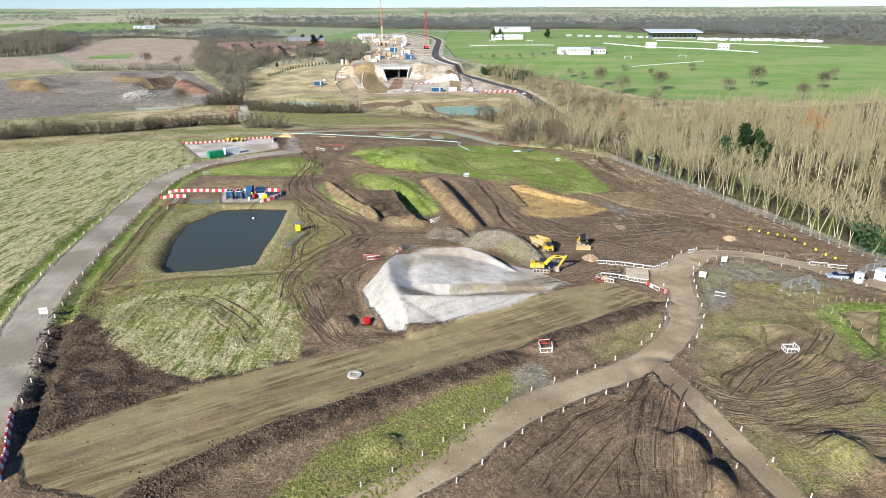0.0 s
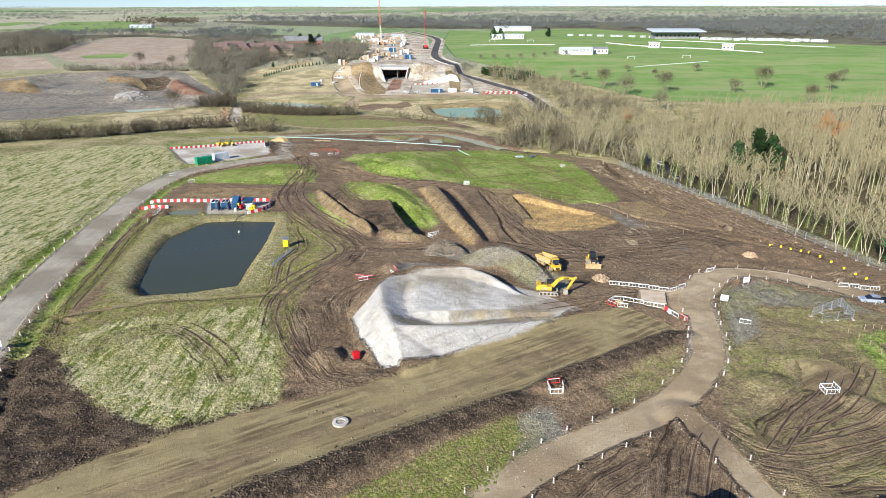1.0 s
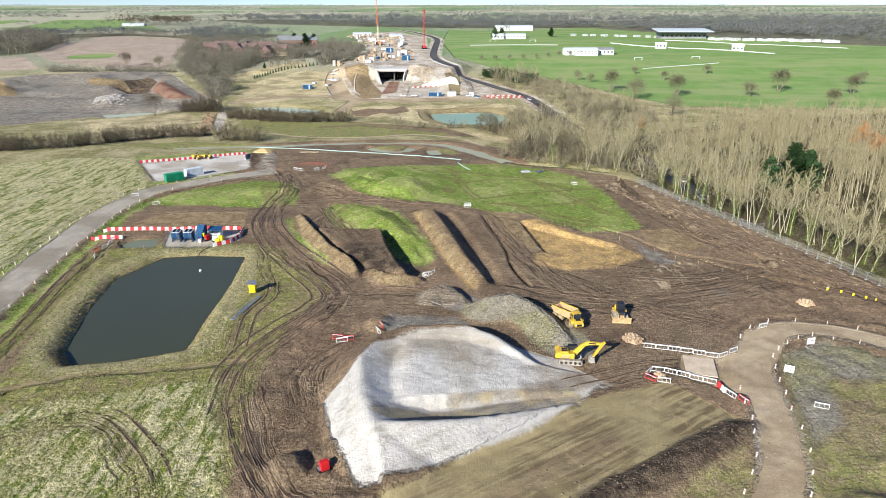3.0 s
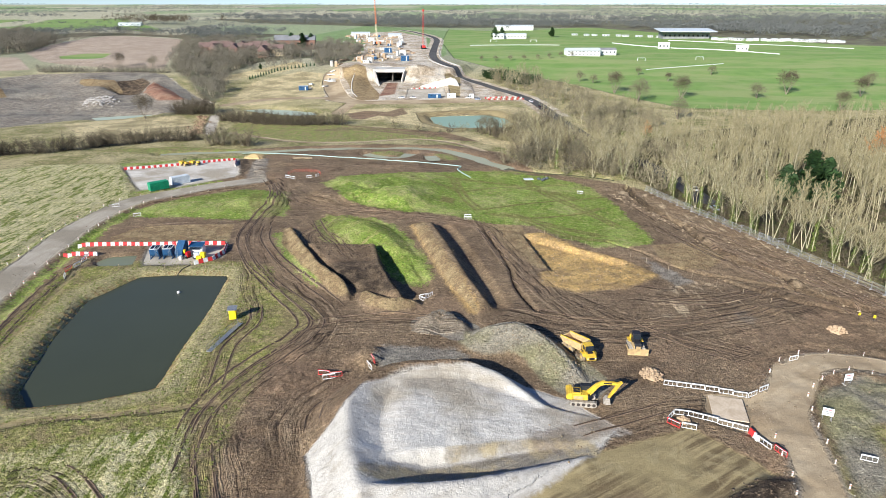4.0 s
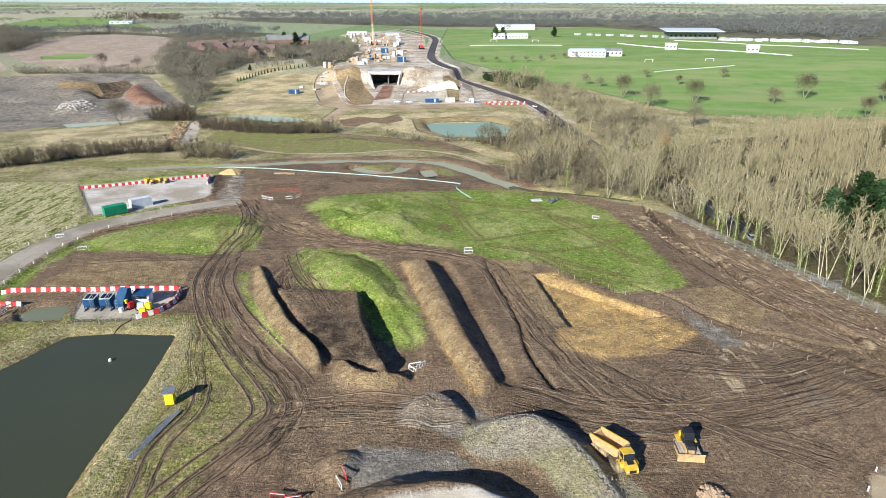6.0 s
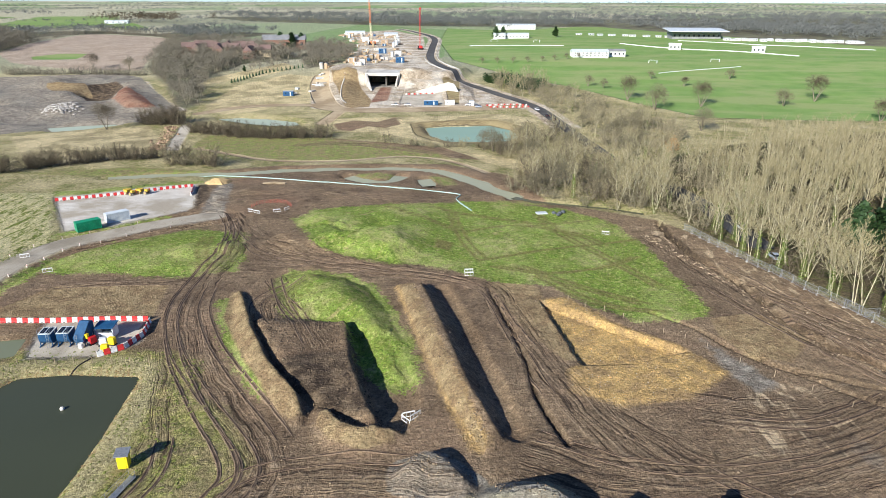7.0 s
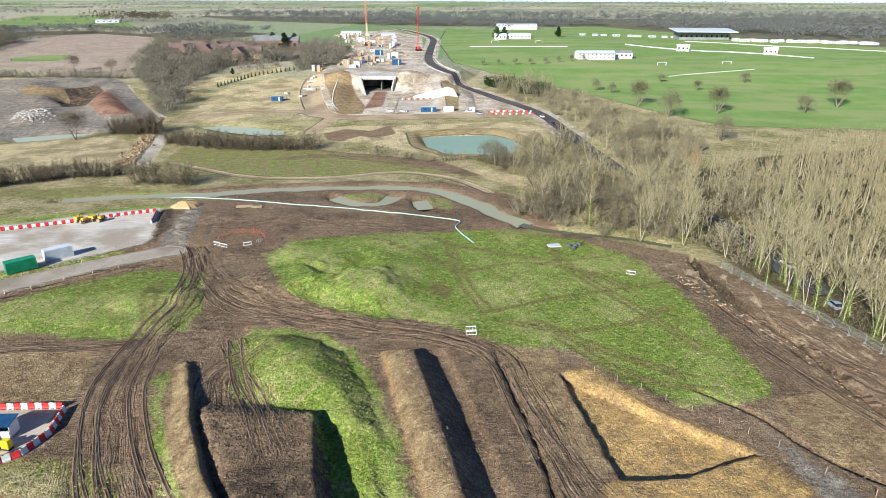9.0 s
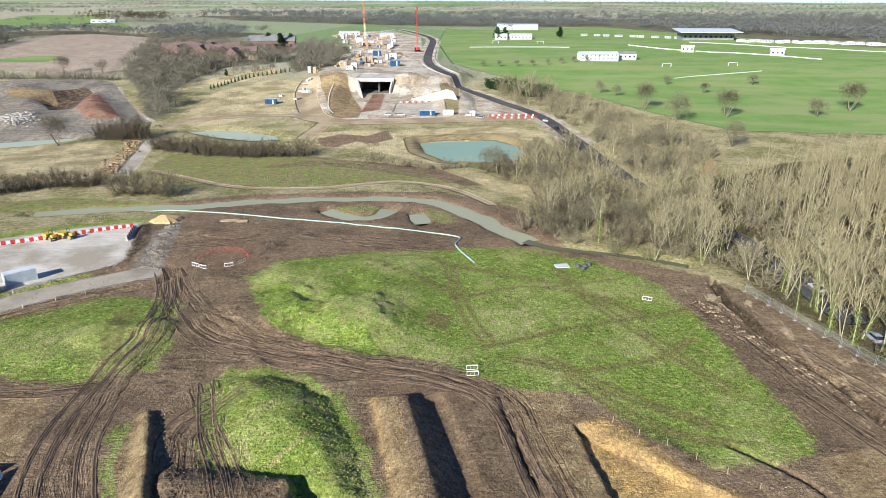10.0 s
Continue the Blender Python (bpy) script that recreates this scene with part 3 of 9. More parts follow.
    # the tunnel itself is hollow
    z = np.where((np.abs(x + 45) < 12.6) & (y > 578) & (y < 616), np.minimum(z, -2.4), z)
    # broken ground
    soil = step(inside_distance(x, y, DARK_SOIL), -1, 2)
    site = step(inside_distance(x, y, SITE), -1, 2)
    grassy = np.maximum(step(inside_distance(x, y, GRASS_BIG), -1, 1), np.maximum(step(inside_distance(x, y, GRASS_LEFT), -1, 1), step(inside_distance(x, y, GREEN_MOUND), -1, 1)))
    # heaped and scraped mud over the open parts, clear of roads and graded ground
    open_mud = site * (1 - grassy) * step(rough(x, y, 26.0, 2), -0.08, 0.12)
    for line, half in ((ROAD_LEFT, 5.0), (ROAD_RIGHT, 4.2), (BRANCH, 3.4)):
        open_mud = open_mud * step(np.abs(line_offset(x, y, smooth_line(line, 4))[0]), half - 0.6, half + 1.6)
    for outline in (STRIP, CHALK, SAND, POND_BANK, SOIL_INNER, YARD, PAD, MUD_FAR_LEFT, COMPACT, COMPACT_SOUTH, [(8, 126), (8, 160), (52, 162), (58, 140), (44, 122)]):
        open_mud = open_mud * step(-inside_distance(x, y, outline), -0.5, 2.0)
    z = z + open_mud * (0.9 * np.clip(rough(x, y, 5.0, 3) - 0.02, 0, 1) + 0.35 * rough(x, y, 2.6, 2))
    close = step(x, -50, -40) * step(-x, -88, -78) * step(y, 98, 108) * step(-y, -262, -250)
    z = z + soil * 0.75 * rough(x, y, 2.4, 2) + site * (1 - 0.8 * grassy) * (0.16 * rough(x, y, 3.5, 2) + close * (0.05 * rough(x, y, 1.0, 1) + 0.10 * rough(x, y, 1.3, 1)))
    return z


def spaced(stops):
    """Grid lines from stops of (place, step)."""
    out, v = [], stops[0][0]
    while v < stops[-1][0]:
        out.append(v)
        v += np.interp(v, [s[0] for s in stops], [s[1] for s in stops])
    return np.array(out + [stops[-1][0]])


gx = spaced([(-4600, 200), (-1200, 40), (-400, 7), (-200, 3.4), (-108, 1.2), (-70, 1.0), (75, 1.0), (110, 1.8), (200, 4.2), (420, 9), (1200, 40), (4600, 200)])
gy = spaced([(-900, 150), (-60, 12), (45, 0.9), (62, 0.76), (230, 0.94), (320, 1.7), (480, 3.4), (720, 5.5), (1100, 14), (2500, 60), (4960, 70)])
GX, GY = np.meshgrid(gx, gy)
GX, GY = GX.ravel(), GY.ravel()
nx, ny = len(gx), len(gy)
# cells of the middle of the site are split in four
FI, FJ = np.searchsorted(gx, (-50, 88)), np.searchsorted(gy, (98, 262))
ci, cj = np.meshgrid(np.arange(FI[0], FI[1]), np.arange(FJ[0], FJ[1]))
ci, cj = ci.ravel(), cj.ravel()
fw, fh = FI[1] - FI[0], FJ[1] - FJ[0]
hx, hy = (gx[FI[0]:FI[1]] + gx[FI[0] + 1:FI[1] + 1]) / 2, (gy[FJ[0]:FJ[1]] + gy[FJ[0] + 1:FJ[1] + 1]) / 2
mid_x, mid_y = np.meshgrid(hx, gy[FJ[0]:FJ[1] + 1]), np.meshgrid(gx[FI[0]:FI[1] + 1], hy)
mid_c = np.meshgrid(hx, hy)
GX = np.concatenate([GX, mid_x[0].ravel(), mid_y[0].ravel(), mid_c[0].ravel()])
GY = np.concatenate([GY, mid_x[1].ravel(), mid_y[1].ravel(), mid_c[1].ravel()])
GZ = land(GX, GY)
# the rim of the split cells lies on the straight edges of their neighbours
NX0 = nx * ny
NY0 = NX0 + fw * (fh + 1)
NC0 = NY0 + (fw + 1) * fh
for j, row in ((FJ[0], 0), (FJ[1], fh)):
    GZ[NX0 + row * fw:NX0 + (row + 1) * fw] = (GZ[j * nx + FI[0]:j * nx + FI[1]] + GZ[j * nx + FI[0] + 1:j * nx + FI[1] + 1]) / 2
for i, col in ((FI[0], 0), (FI[1], fw)):
    q = np.arange(FJ[0], FJ[1]) * nx + i
    GZ[NY0 + np.arange(fh) * (fw + 1) + col] = (GZ[q] + GZ[q + nx]) / 2


def ground_z(x, y):
    """The height of the ground sheet at a place."""
    i = int(np.clip(np.searchsorted(gx, x) - 1, 0, len(gx) - 2))
    j = int(np.clip(np.searchsorted(gy, y) - 1, 0, len(gy) - 2))
    u, v = (x - gx[i]) / (gx[i + 1] - gx[i]), (y - gy[j]) / (gy[j + 1] - gy[j])
    q = GZ[[j * len(gx) + i, j * len(gx) + i + 1, (j + 1) * len(gx) + i, (j + 1) * len(gx) + i + 1]]
    return float((q[0] * (1 - u) + q[1] * u) * (1 - v) + (q[2] * (1 - u) + q[3] * u) * v)


def fast_mesh(name, verts, faces):
    """A mesh from an array of places and an array of triangles or quads."""
    me = bpy.data.meshes.new(name)
    verts, faces = np.asarray(verts, np.float32), np.asarray(faces, np.int32)
    k = faces.shape[1]
    me.vertices.add(len(verts))
    me.vertices.foreach_set("co", verts.ravel())
    me.loops.add(faces.size)
    me.loops.foreach_set("vertex_index", faces.ravel())
    me.polygons.add(len(faces))
    me.polygons.foreach_set("loop_start", np.arange(0, faces.size, k, dtype=np.int32))
    me.polygons.foreach_set("loop_total", np.full(len(faces), k, np.int32))
    me.update(calc_edges=True)
    return me


whole = np.ones((ny - 1, nx - 1), bool)
whole[FJ[0]:FJ[1], FI[0]:FI[1]] = False
corner = (np.arange(ny - 1)[:, None] * nx + np.arange(nx - 1)[None, :])[whole]
u, v = ci - FI[0], cj - FJ[0]
sw = cj * nx + ci
south, west, core = NX0 + v * fw + u, NY0 + v * (fw + 1) + u, NC0 + v * fw + u
quads = [np.column_stack([corner, corner + 1, corner + nx + 1, corner + nx]), np.column_stack([sw, south, core, west]), np.column_stack([south, sw + 1, west + 1, core]), np.column_stack([west, core, south + fw, sw + nx]), np.column_stack([core, west + 1, sw + nx + 1, south + fw])]
ground_mesh = fast_mesh("ground", np.column_stack([GX, GY, GZ]), np.vstack(quads))
ground_mesh.polygons.foreach_set("use_smooth", np.ones(len(ground_mesh.polygons), bool))


def strip_cover(line, half):
    return np.clip(half - np.abs(line_offset(GX, GY, smooth_line(line, 4))[0]), -12, 12)


def cover(*parts):
    out = np.full(GX.shape, -12.0)
    for p in parts:
        out = np.maximum(out, inside_distance(GX, GY, p) if isinstance(p, list) else p)
    return out


RUTS = [
    # line, spread, passes
    ([(-31, 118), (-33, 130), (-30, 142), (-24, 153), (-23, 163), (-33, 178), (-42, 192), (-49, 208), (-51, 224), (-51, 242), (-55, 260), (-62, 275)], 2.6, 8),
    ([(-58, 268), (-48, 252), (-36, 241), (-14, 234), (2, 230), (12, 222), (16, 204), (20, 188), (26, 170), (32, 160)], 3.2, 8),
    ([(-31, 126), (-26, 112), (-19, 101), (-10, 98)], 2.4, 4),
    ([(86, 100), (72, 92), (58, 85), (46, 82), (39, 88)], 4.5, 4),
    ([(74, 72), (60, 75), (48, 74)], 3.2, 5),
    ([(70, 110), (62, 100), (52, 92), (44, 84)], 3.5, 4),
    ([(-71, 112), (-75, 124), (-78.5, 146), (-82, 165), (-83.5, 182)], 1.2, 5),
    ([(58, 262), (66, 240), (72, 222), (80, 206), (90, 190), (98, 166)], 4.0, 8),
    ([(12, 166), (26, 160), (42, 161), (62, 168), (80, 176)], 5.0, 2),
    ([(-37, 226), (-31, 213), (-26, 204), (-20, 190)], 1.8, 4),
    ([(-66, 388), (-46, 396), (-22, 386), (-4, 376)], 4.0, 4),
    ([(-52, 66), (-40, 72.5), (-24, 82), (0, 97), (24, 114)], 1.8, 0),
    ([(-62, 108), (-52, 116), (-42, 109), (-34, 98)], 2.0, 1),
    ([(98, 160), (88, 176), (78, 196), (70, 216), (64, 240)], 5.0, 7),
    ([(56, 150), (44, 158), (34, 166), (26, 176)], 3.0, 2),
    ([(14, 124), (26, 130), (38, 134), (48, 133)], 2.5, 4),
    ([(26, 60), (29, 72), (34, 84), (38, 90)], 5.0, 4),
    ([(10, 62), (20, 74), (30, 82)], 4.0, 4),
    ([(-50, 226), (-60, 223), (-72, 222), (-84, 219)], 1.6, 3),
    ([(-28, 150), (-22, 158), (-10, 160), (4, 158)], 2.5, 2),
    ([(-37, 135), (-39, 150), (-37, 162), (-42, 178), (-48, 192)], 1.4, 2),
    ([(-62, 262), (-78, 252), (-90, 240)], 2.2, 3),
    ([(40, 178), (56, 176), (74, 184)], 4.0, 2),
    ([(-22, 226), (-34, 214), (-30, 200)], 2.0, 3),
    ([(-20, 120), (-22, 132), (-16, 142)], 2.0, 2),
    ([(-40, 300), (-20, 296), (4, 292)], 3.0, 4),
    ([(-68, 288), (-56, 292), (-44, 300)], 3.0, 4),
]
RUT = np.full(GX.shape, 40.0)
for line, half, _ in RUTS:
    off, _ = line_offset(GX, GY, smooth_line(line, 4), half + 6)
    RUT = np.minimum(RUT, np.abs(off) - half + 5.0)


def rut_layer(lines):
    """For each place the nearest rut line: metres beside it, metres along it, and metres inside its band."""
    beside_by, along_by, within = np.full(GX.shape, 60.0), np.zeros(GX.shape), np.full(GX.shape, -12.0)
    for k, (line, half, _) in enumerate(lines):
        pts = smooth_line(line, 6)
        off, along = line_offset(GX, GY, pts, half + 6)
        run = sum(math.dist(a, b) for a, b in segments(pts, False))
        gone = along * run
        d = np.where(np.abs(off) < half + 6, np.minimum(half + 1.4 - np.abs(off), 0.7 * np.minimum(gone, run - gone) - 0.4), -12.0)
        m = d > within
        within[m], beside_by[m], along_by[m] = d[m], off[m] + 31.0 * k, along[m] * run
    return beside_by, along_by, np.clip(within, -12, 12)


RUT_LAYERS = [rut_layer(RUTS[0::2]), rut_layer(RUTS[1::2])]
COVERS = {
    "plough": cover(PLOUGH, PLOUGH_WEST),
    "lawn": cover(PARK, GREEN_HILL, GREEN_HILL_WEST, GREEN_FAR_LEFT, GREEN_FAR_LEFT_B, PLOUGH_GREEN),
    "farwood": cover(FAR_WOODS, WOOD_RAVINE, WOOD_MID, WOOD_WEST, WOOD_LEFT),
    "dry": cover(SLOPE, SLOPE_TOP, DRY_NORTH, STRAW_EAST, POND_SHORE, DRY_CUTTING, DRY_EAST),
    "litter": cover(WOOD_FLOOR),
    "grey": cover(QUARRY, PUDDLE, ASH, RAMP, ridge(GX, GY, HEAP_SMALL, [1, 1, 1], 3.5, 4, 1) * 12 - 3),
    "works": cover(SITE_FAR, strip_cover(PALE_TRACK, 3.0), np.where(GY > 440, strip_cover(TARMAC, 8.5), -12)),
    "mud": cover(SITE, RIVER_MUD, FAR_BRAMBLE, FAR_SOIL),
    "patchy": cover(PATCHY_EAST, PATCHY_BANK),
    "shale": cover(GRAVEL_EAST, WEDGE, ridge(GX, GY, HEAP_CREST, [1, 1, 1, 1], 5, 6, 0.8) * 12 - 3),
    "soil": cover([(-84, 307.5), (-80.6, 308), (-74, 291), (-73.3, 277), (-76.5, 278)], DARK_SOIL, inside_distance(GX, GY, [(-27, 186), (-21, 191), (-14.6, 189), (-13.4, 185), (-8.4, 171.3), (-13, 172), (-20.5, 177)]) - 0.6, strip_cover(BUND, 3.0), strip_cover(BUND_EAST, 2.4), DARK_HOLLOW),
    "meadow": cover(BANK_GRASS, GREEN_VERGE, TRIANGLE, PATCHY_WEST),
    "pasture": cover(MEADOW, [(-33, 328), (-24, 334), (-14, 331), (-19, 324), (-26, 324)], [(-4, 330), (4, 328), (6, 316), (1, 315)], [(10, 293), (28, 294), (36, 291), (19, 287)], [(-100, 318), (-78, 322), (-84, 330), (-120, 335), (-150, 318)]),
    "clay": cover(CLAY, COMPACT_SOUTH),
    "grass": cover(inside_distance(GX, GY, GRASS_BIG) + 0.8, inside_distance(GX, GY, GRASS_LEFT) + 1.0, inside_distance(GX, GY, GREEN_MOUND) + 2.2, VERGE_LEFT, GARDEN, strip_cover([(-99, 253.5), (-88, 262), (-79, 269)], 1.0), strip_cover([(-120, 279), (-112, 272.5), (-107, 275)], 1.6), strip_cover([(-122, 290), (-104, 299), (-86, 311)], 3.0), np.clip(1.3 - np.abs(line_offset(GX, GY, [(-43.5, 212), (-41, 203), (-33.5, 188.5), (-27, 179)])[0]), -12, 12), np.where((GY < 235) & ((GY > 104) | (GX < np.interp(GY, [68.6, 77.8, 88.8, 100.7, 116.6], [-63.7, -66.9, -71.1, -76.3, -81.8]))), 1.7 - np.abs(np.abs(line_offset(GX, GY, smooth_line(ROAD_LEFT, 4))[0]) - 6.4), -12)),
    "worn": cover(WORN_PATCH, *[strip_cover([(x + dx, y + 0.3 * dx) for x, y in line], 0.55) for line in GRASS_TRACKS for dx in (-1.0, 1.0)]),
    "tussock": cover(FIELD_LEFT, TUSSOCK),
    "bank": cover(np.clip(3.4 - np.abs(inside_distance(GX, GY, POND) + 2.6), -12, 12)),
    "tan": cover(STRIP, BANK_RIGHT, np.clip(4.0 - np.abs(inside_distance(GX, GY, BLUE_POND) + 7.0), -12, 12), [(57, 99), (60, 107), (66, 109), (69, 103), (63, 97)], [(70, 84), (76, 92), (82, 94), (80, 86)], inside_distance(GX, GY, GARDEN) - 4.0, strip_cover([(-72, 121), (-60, 127), (-45, 130.5), (-34, 133)], 0.8), strip_cover([(-84, 192), (-79, 162), (-73, 122)], 0.7)),
    "sand": cover(SAND, np.clip(1.5 - np.abs(line_offset(GX, GY, [(-7.4, 221), (-2.2, 199.4), (2.4, 181), (6.6, 167)])[0]), -12, 12)),
    "buff": cover(COMPACT, SAND_STRIP, MUD_FAR_LEFT, QUARRY_PALE, QUARRY_PALE_EAST, BANK_WEST_FACE, CRESCENT_FACE, BANK_LEFT, inside_distance(GX, GY, RIDGE_FACE) - 0.4),
    "red": cover(RED_MOUND, CUT_RED),
    "gravel": cover(YARD, PAD, strip_cover(ROAD_LEFT, 3.9), strip_cover(ROAD_RIGHT[7:], 3.0), CUT_GREY, strip_cover(GREY_PATH, 3.0)),
    "chalk": cover(CHALK, strip_cover(HEAP_CREST, 0.7) - 0.6),
    "haul": cover(strip_cover(ROAD_RIGHT, 2.8), strip_cover(BRANCH, 2.0), inside_distance(GX, GY, [(39.9, 131.1), (41.8, 137.1), (52, 138.5), (58, 148), (64, 145), (56, 134), (50, 124)]) + 0.5, strip_cover(HAUL_FAR, 5.0), strip_cover(HAUL_LOOP, 7.0), strip_cover([(-66, 448), (-62, 482)], 4.0), strip_cover(PATH, 1.6)),
    "tarmac": cover(strip_cover(TARMAC, 3.8)),
    "floor": cover(CHALK_FLOOR, inside_distance(GX, GY, YARD) - 0.6),
    # dark strips down the trench and ditches, where their shadow lies
    "trench": cover(strip_cover(TRENCH, 1.2), *[strip_cover(line, 0.35) for line in DITCHES]),
    # grey lane behind the front rim, and the bench edge beside it
    "wet": cover(strip_cover([(-8.4, 114.2), (1, 117.2), (11.7, 120.9), (20.3, 123.6)], 1.5), strip_cover([(1, 120), (11.1, 123.2), (20.4, 124.8)], 0.7) - 0.2),
    "rut": RUT,
    "lane": strip_cover(ROAD_LEFT, 3.6),
}
for tag, layer in zip("ab", RUT_LAYERS):
    for key, values in zip(("beside_", "along_", "within_"), layer):
        COVERS[key + tag] = values
for key, values in COVERS.items():
    ground_mesh.attributes.new(key, "FLOAT", "POINT").data.foreach_set("value", values.astype(np.float32))


# ---- materials ----
def rgb(r, g, b):
    return tuple(((c / 255 + 0.055) / 1.055) ** 2.4 if c > 10 else c / 3294 for c in (r, g, b))


def ground_material():
    n = Nodes("ground")
    p = n.position()
    huge = n.noise(p, 0.012, 3)
    big = n.noise(p, 0.07, 4)
    mid = n.noise(p, 0.35, 5, 0.6)
    fine = n.noise(p, 1.6, 5, 0.65)
    grit = n.noise(p, 6.0, 3, 0.7)
    drag = n.noise(n.mapped(p, (0.5, 1.1, 1.0), 0.75), 0.9, 5, 0.65, 1.6)
    rows = n.noise(n.mapped(p, (0.9, 0.16, 1.0), 0.45), 0.8, 4, 0.65, 0.8)
    tuft = n.noise(p, 0.9, 6, 0.72, 0.3)
    mix3 = lambda a, b, c, f, g: n.mix(n.spread(g, 0.42, 0.62), n.mix(n.spread(f, 0.36, 0.64), a, b), c)
    lanes = n.noise(n.mapped(n.mapped(p, (1, 1, 1), -0.58), (0.1, 1.3, 1.0)), 0.8, 5, 0.6, 0.5)
    crack = n.math("MINIMUM", n.spread(n.math("ABSOLUTE", n.math("SUBTRACT", n.noise(p, 0.42, 5, 0.6, 1.4), 0.5)), 0.0, 0.045), n.spread(n.math("ABSOLUTE", n.math("SUBTRACT", n.noise(n.mapped(p, (1.0, 0.45, 1.0), -0.5), 1.1, 4, 0.6, 0.9), 0.5)), 0.0, 0.07))
    # farmland: a patchwork of fields, tones paled to stand for distance haze
    v = n.tree.nodes.new("ShaderNodeTexVoronoi")
    n.put(v.inputs["Vector"], n.mapped(p, (1.0, 0.55, 0.0), 0.3))
    v.inputs["Scale"].default_value = 0.0042
    sep = n.tree.nodes.new("ShaderNodeSeparateColor")
    n.put(sep.inputs[0], v.outputs["Color"])
    pick = sep.outputs[0]
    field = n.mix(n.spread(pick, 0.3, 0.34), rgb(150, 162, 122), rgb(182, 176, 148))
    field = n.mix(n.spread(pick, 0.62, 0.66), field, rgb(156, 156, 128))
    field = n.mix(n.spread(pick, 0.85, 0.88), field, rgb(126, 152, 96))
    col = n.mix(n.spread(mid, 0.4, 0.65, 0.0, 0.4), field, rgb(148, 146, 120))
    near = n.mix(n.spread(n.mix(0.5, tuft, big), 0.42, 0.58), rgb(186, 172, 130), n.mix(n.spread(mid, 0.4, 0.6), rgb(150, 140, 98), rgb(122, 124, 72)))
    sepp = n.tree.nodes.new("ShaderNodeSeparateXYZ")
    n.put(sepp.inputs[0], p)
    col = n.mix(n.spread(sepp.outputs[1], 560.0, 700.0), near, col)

    way = n.noise(p, 0.02, 2)
    comb = lambda turn: n.noise(n.mapped(p, (0.16, 1.3, 1.0), turn), 1.0, 6, 0.66, 1.1)
    tracks = n.mix(n.spread(way, 0.47, 0.49), n.mix(n.spread(way, 0.41, 0.43), comb(-0.9), comb(0.75)), n.mix(n.spread(way, 0.55, 0.57), comb(1.75), comb(0.15)))
    churned = n.spread(n.noise(p, 0.06, 3, 0.5, 1.0), 0.44, 0.62, 0.06, 0.7)
    mudc = mix3(rgb(138, 116, 90), rgb(158, 136, 107), rgb(124, 104, 81), drag, big)
    mudc = n.mix(n.math("MULTIPLY", n.spread(tracks, 0.5, 0.64), churned), mudc, rgb(176, 154, 122))
    mudc = n.mix(n.math("MULTIPLY", n.spread(tracks, 0.47, 0.34), churned), mudc, rgb(82, 68, 54))
    mudc = n.mix(n.spread(fine, 0.5, 0.72, 0, 0.45), mudc, rgb(168, 147, 121))
    mudc = n.mix(n.spread(crack, 1.0, 0.0, 0, 0.35), mudc, rgb(80, 66, 54))
    mudc = n.mix(n.spread(n.noise(p, 0.028, 4), 0.48, 0.62, 0, 0.5), mudc, rgb(148, 122, 97))
    green = mix3(rgb(112, 138, 50), rgb(140, 162, 76), rgb(122, 138, 60), fine, mid)
    green = n.mix(n.spread(tuft, 0.52, 0.6, 0, 0.75), green, rgb(176, 176, 108))
    green = n.mix(n.spread(n.noise(p, 1.3, 6, 0.7, 0.5), 0.48, 0.4, 0, 0.7), green, rgb(82, 106, 38))
    green = n.mix(n.spread(big, 0.56, 0.36, 0, 0.75), green, mix3(rgb(168, 176, 104), rgb(142, 156, 76), rgb(182, 174, 120), tuft, mid))
    green = n.mix(n.spread(n.noise(p, 0.14, 6, 0.68, 0.8), 0.6, 0.68, 0, 0.8), green, rgb(164, 150, 104))
    sward = mix3(rgb(184, 172, 116), rgb(138, 142, 70), rgb(160, 144, 104), tuft, mid)
    sward = n.mix(n.spread(crack, 1.0, 0.0, 0, 0.5), sward, rgb(92, 88, 50))
    straw = n.mix(n.spread(fine, 0.35, 0.7), rgb(176, 164, 122), rgb(150, 140, 98))
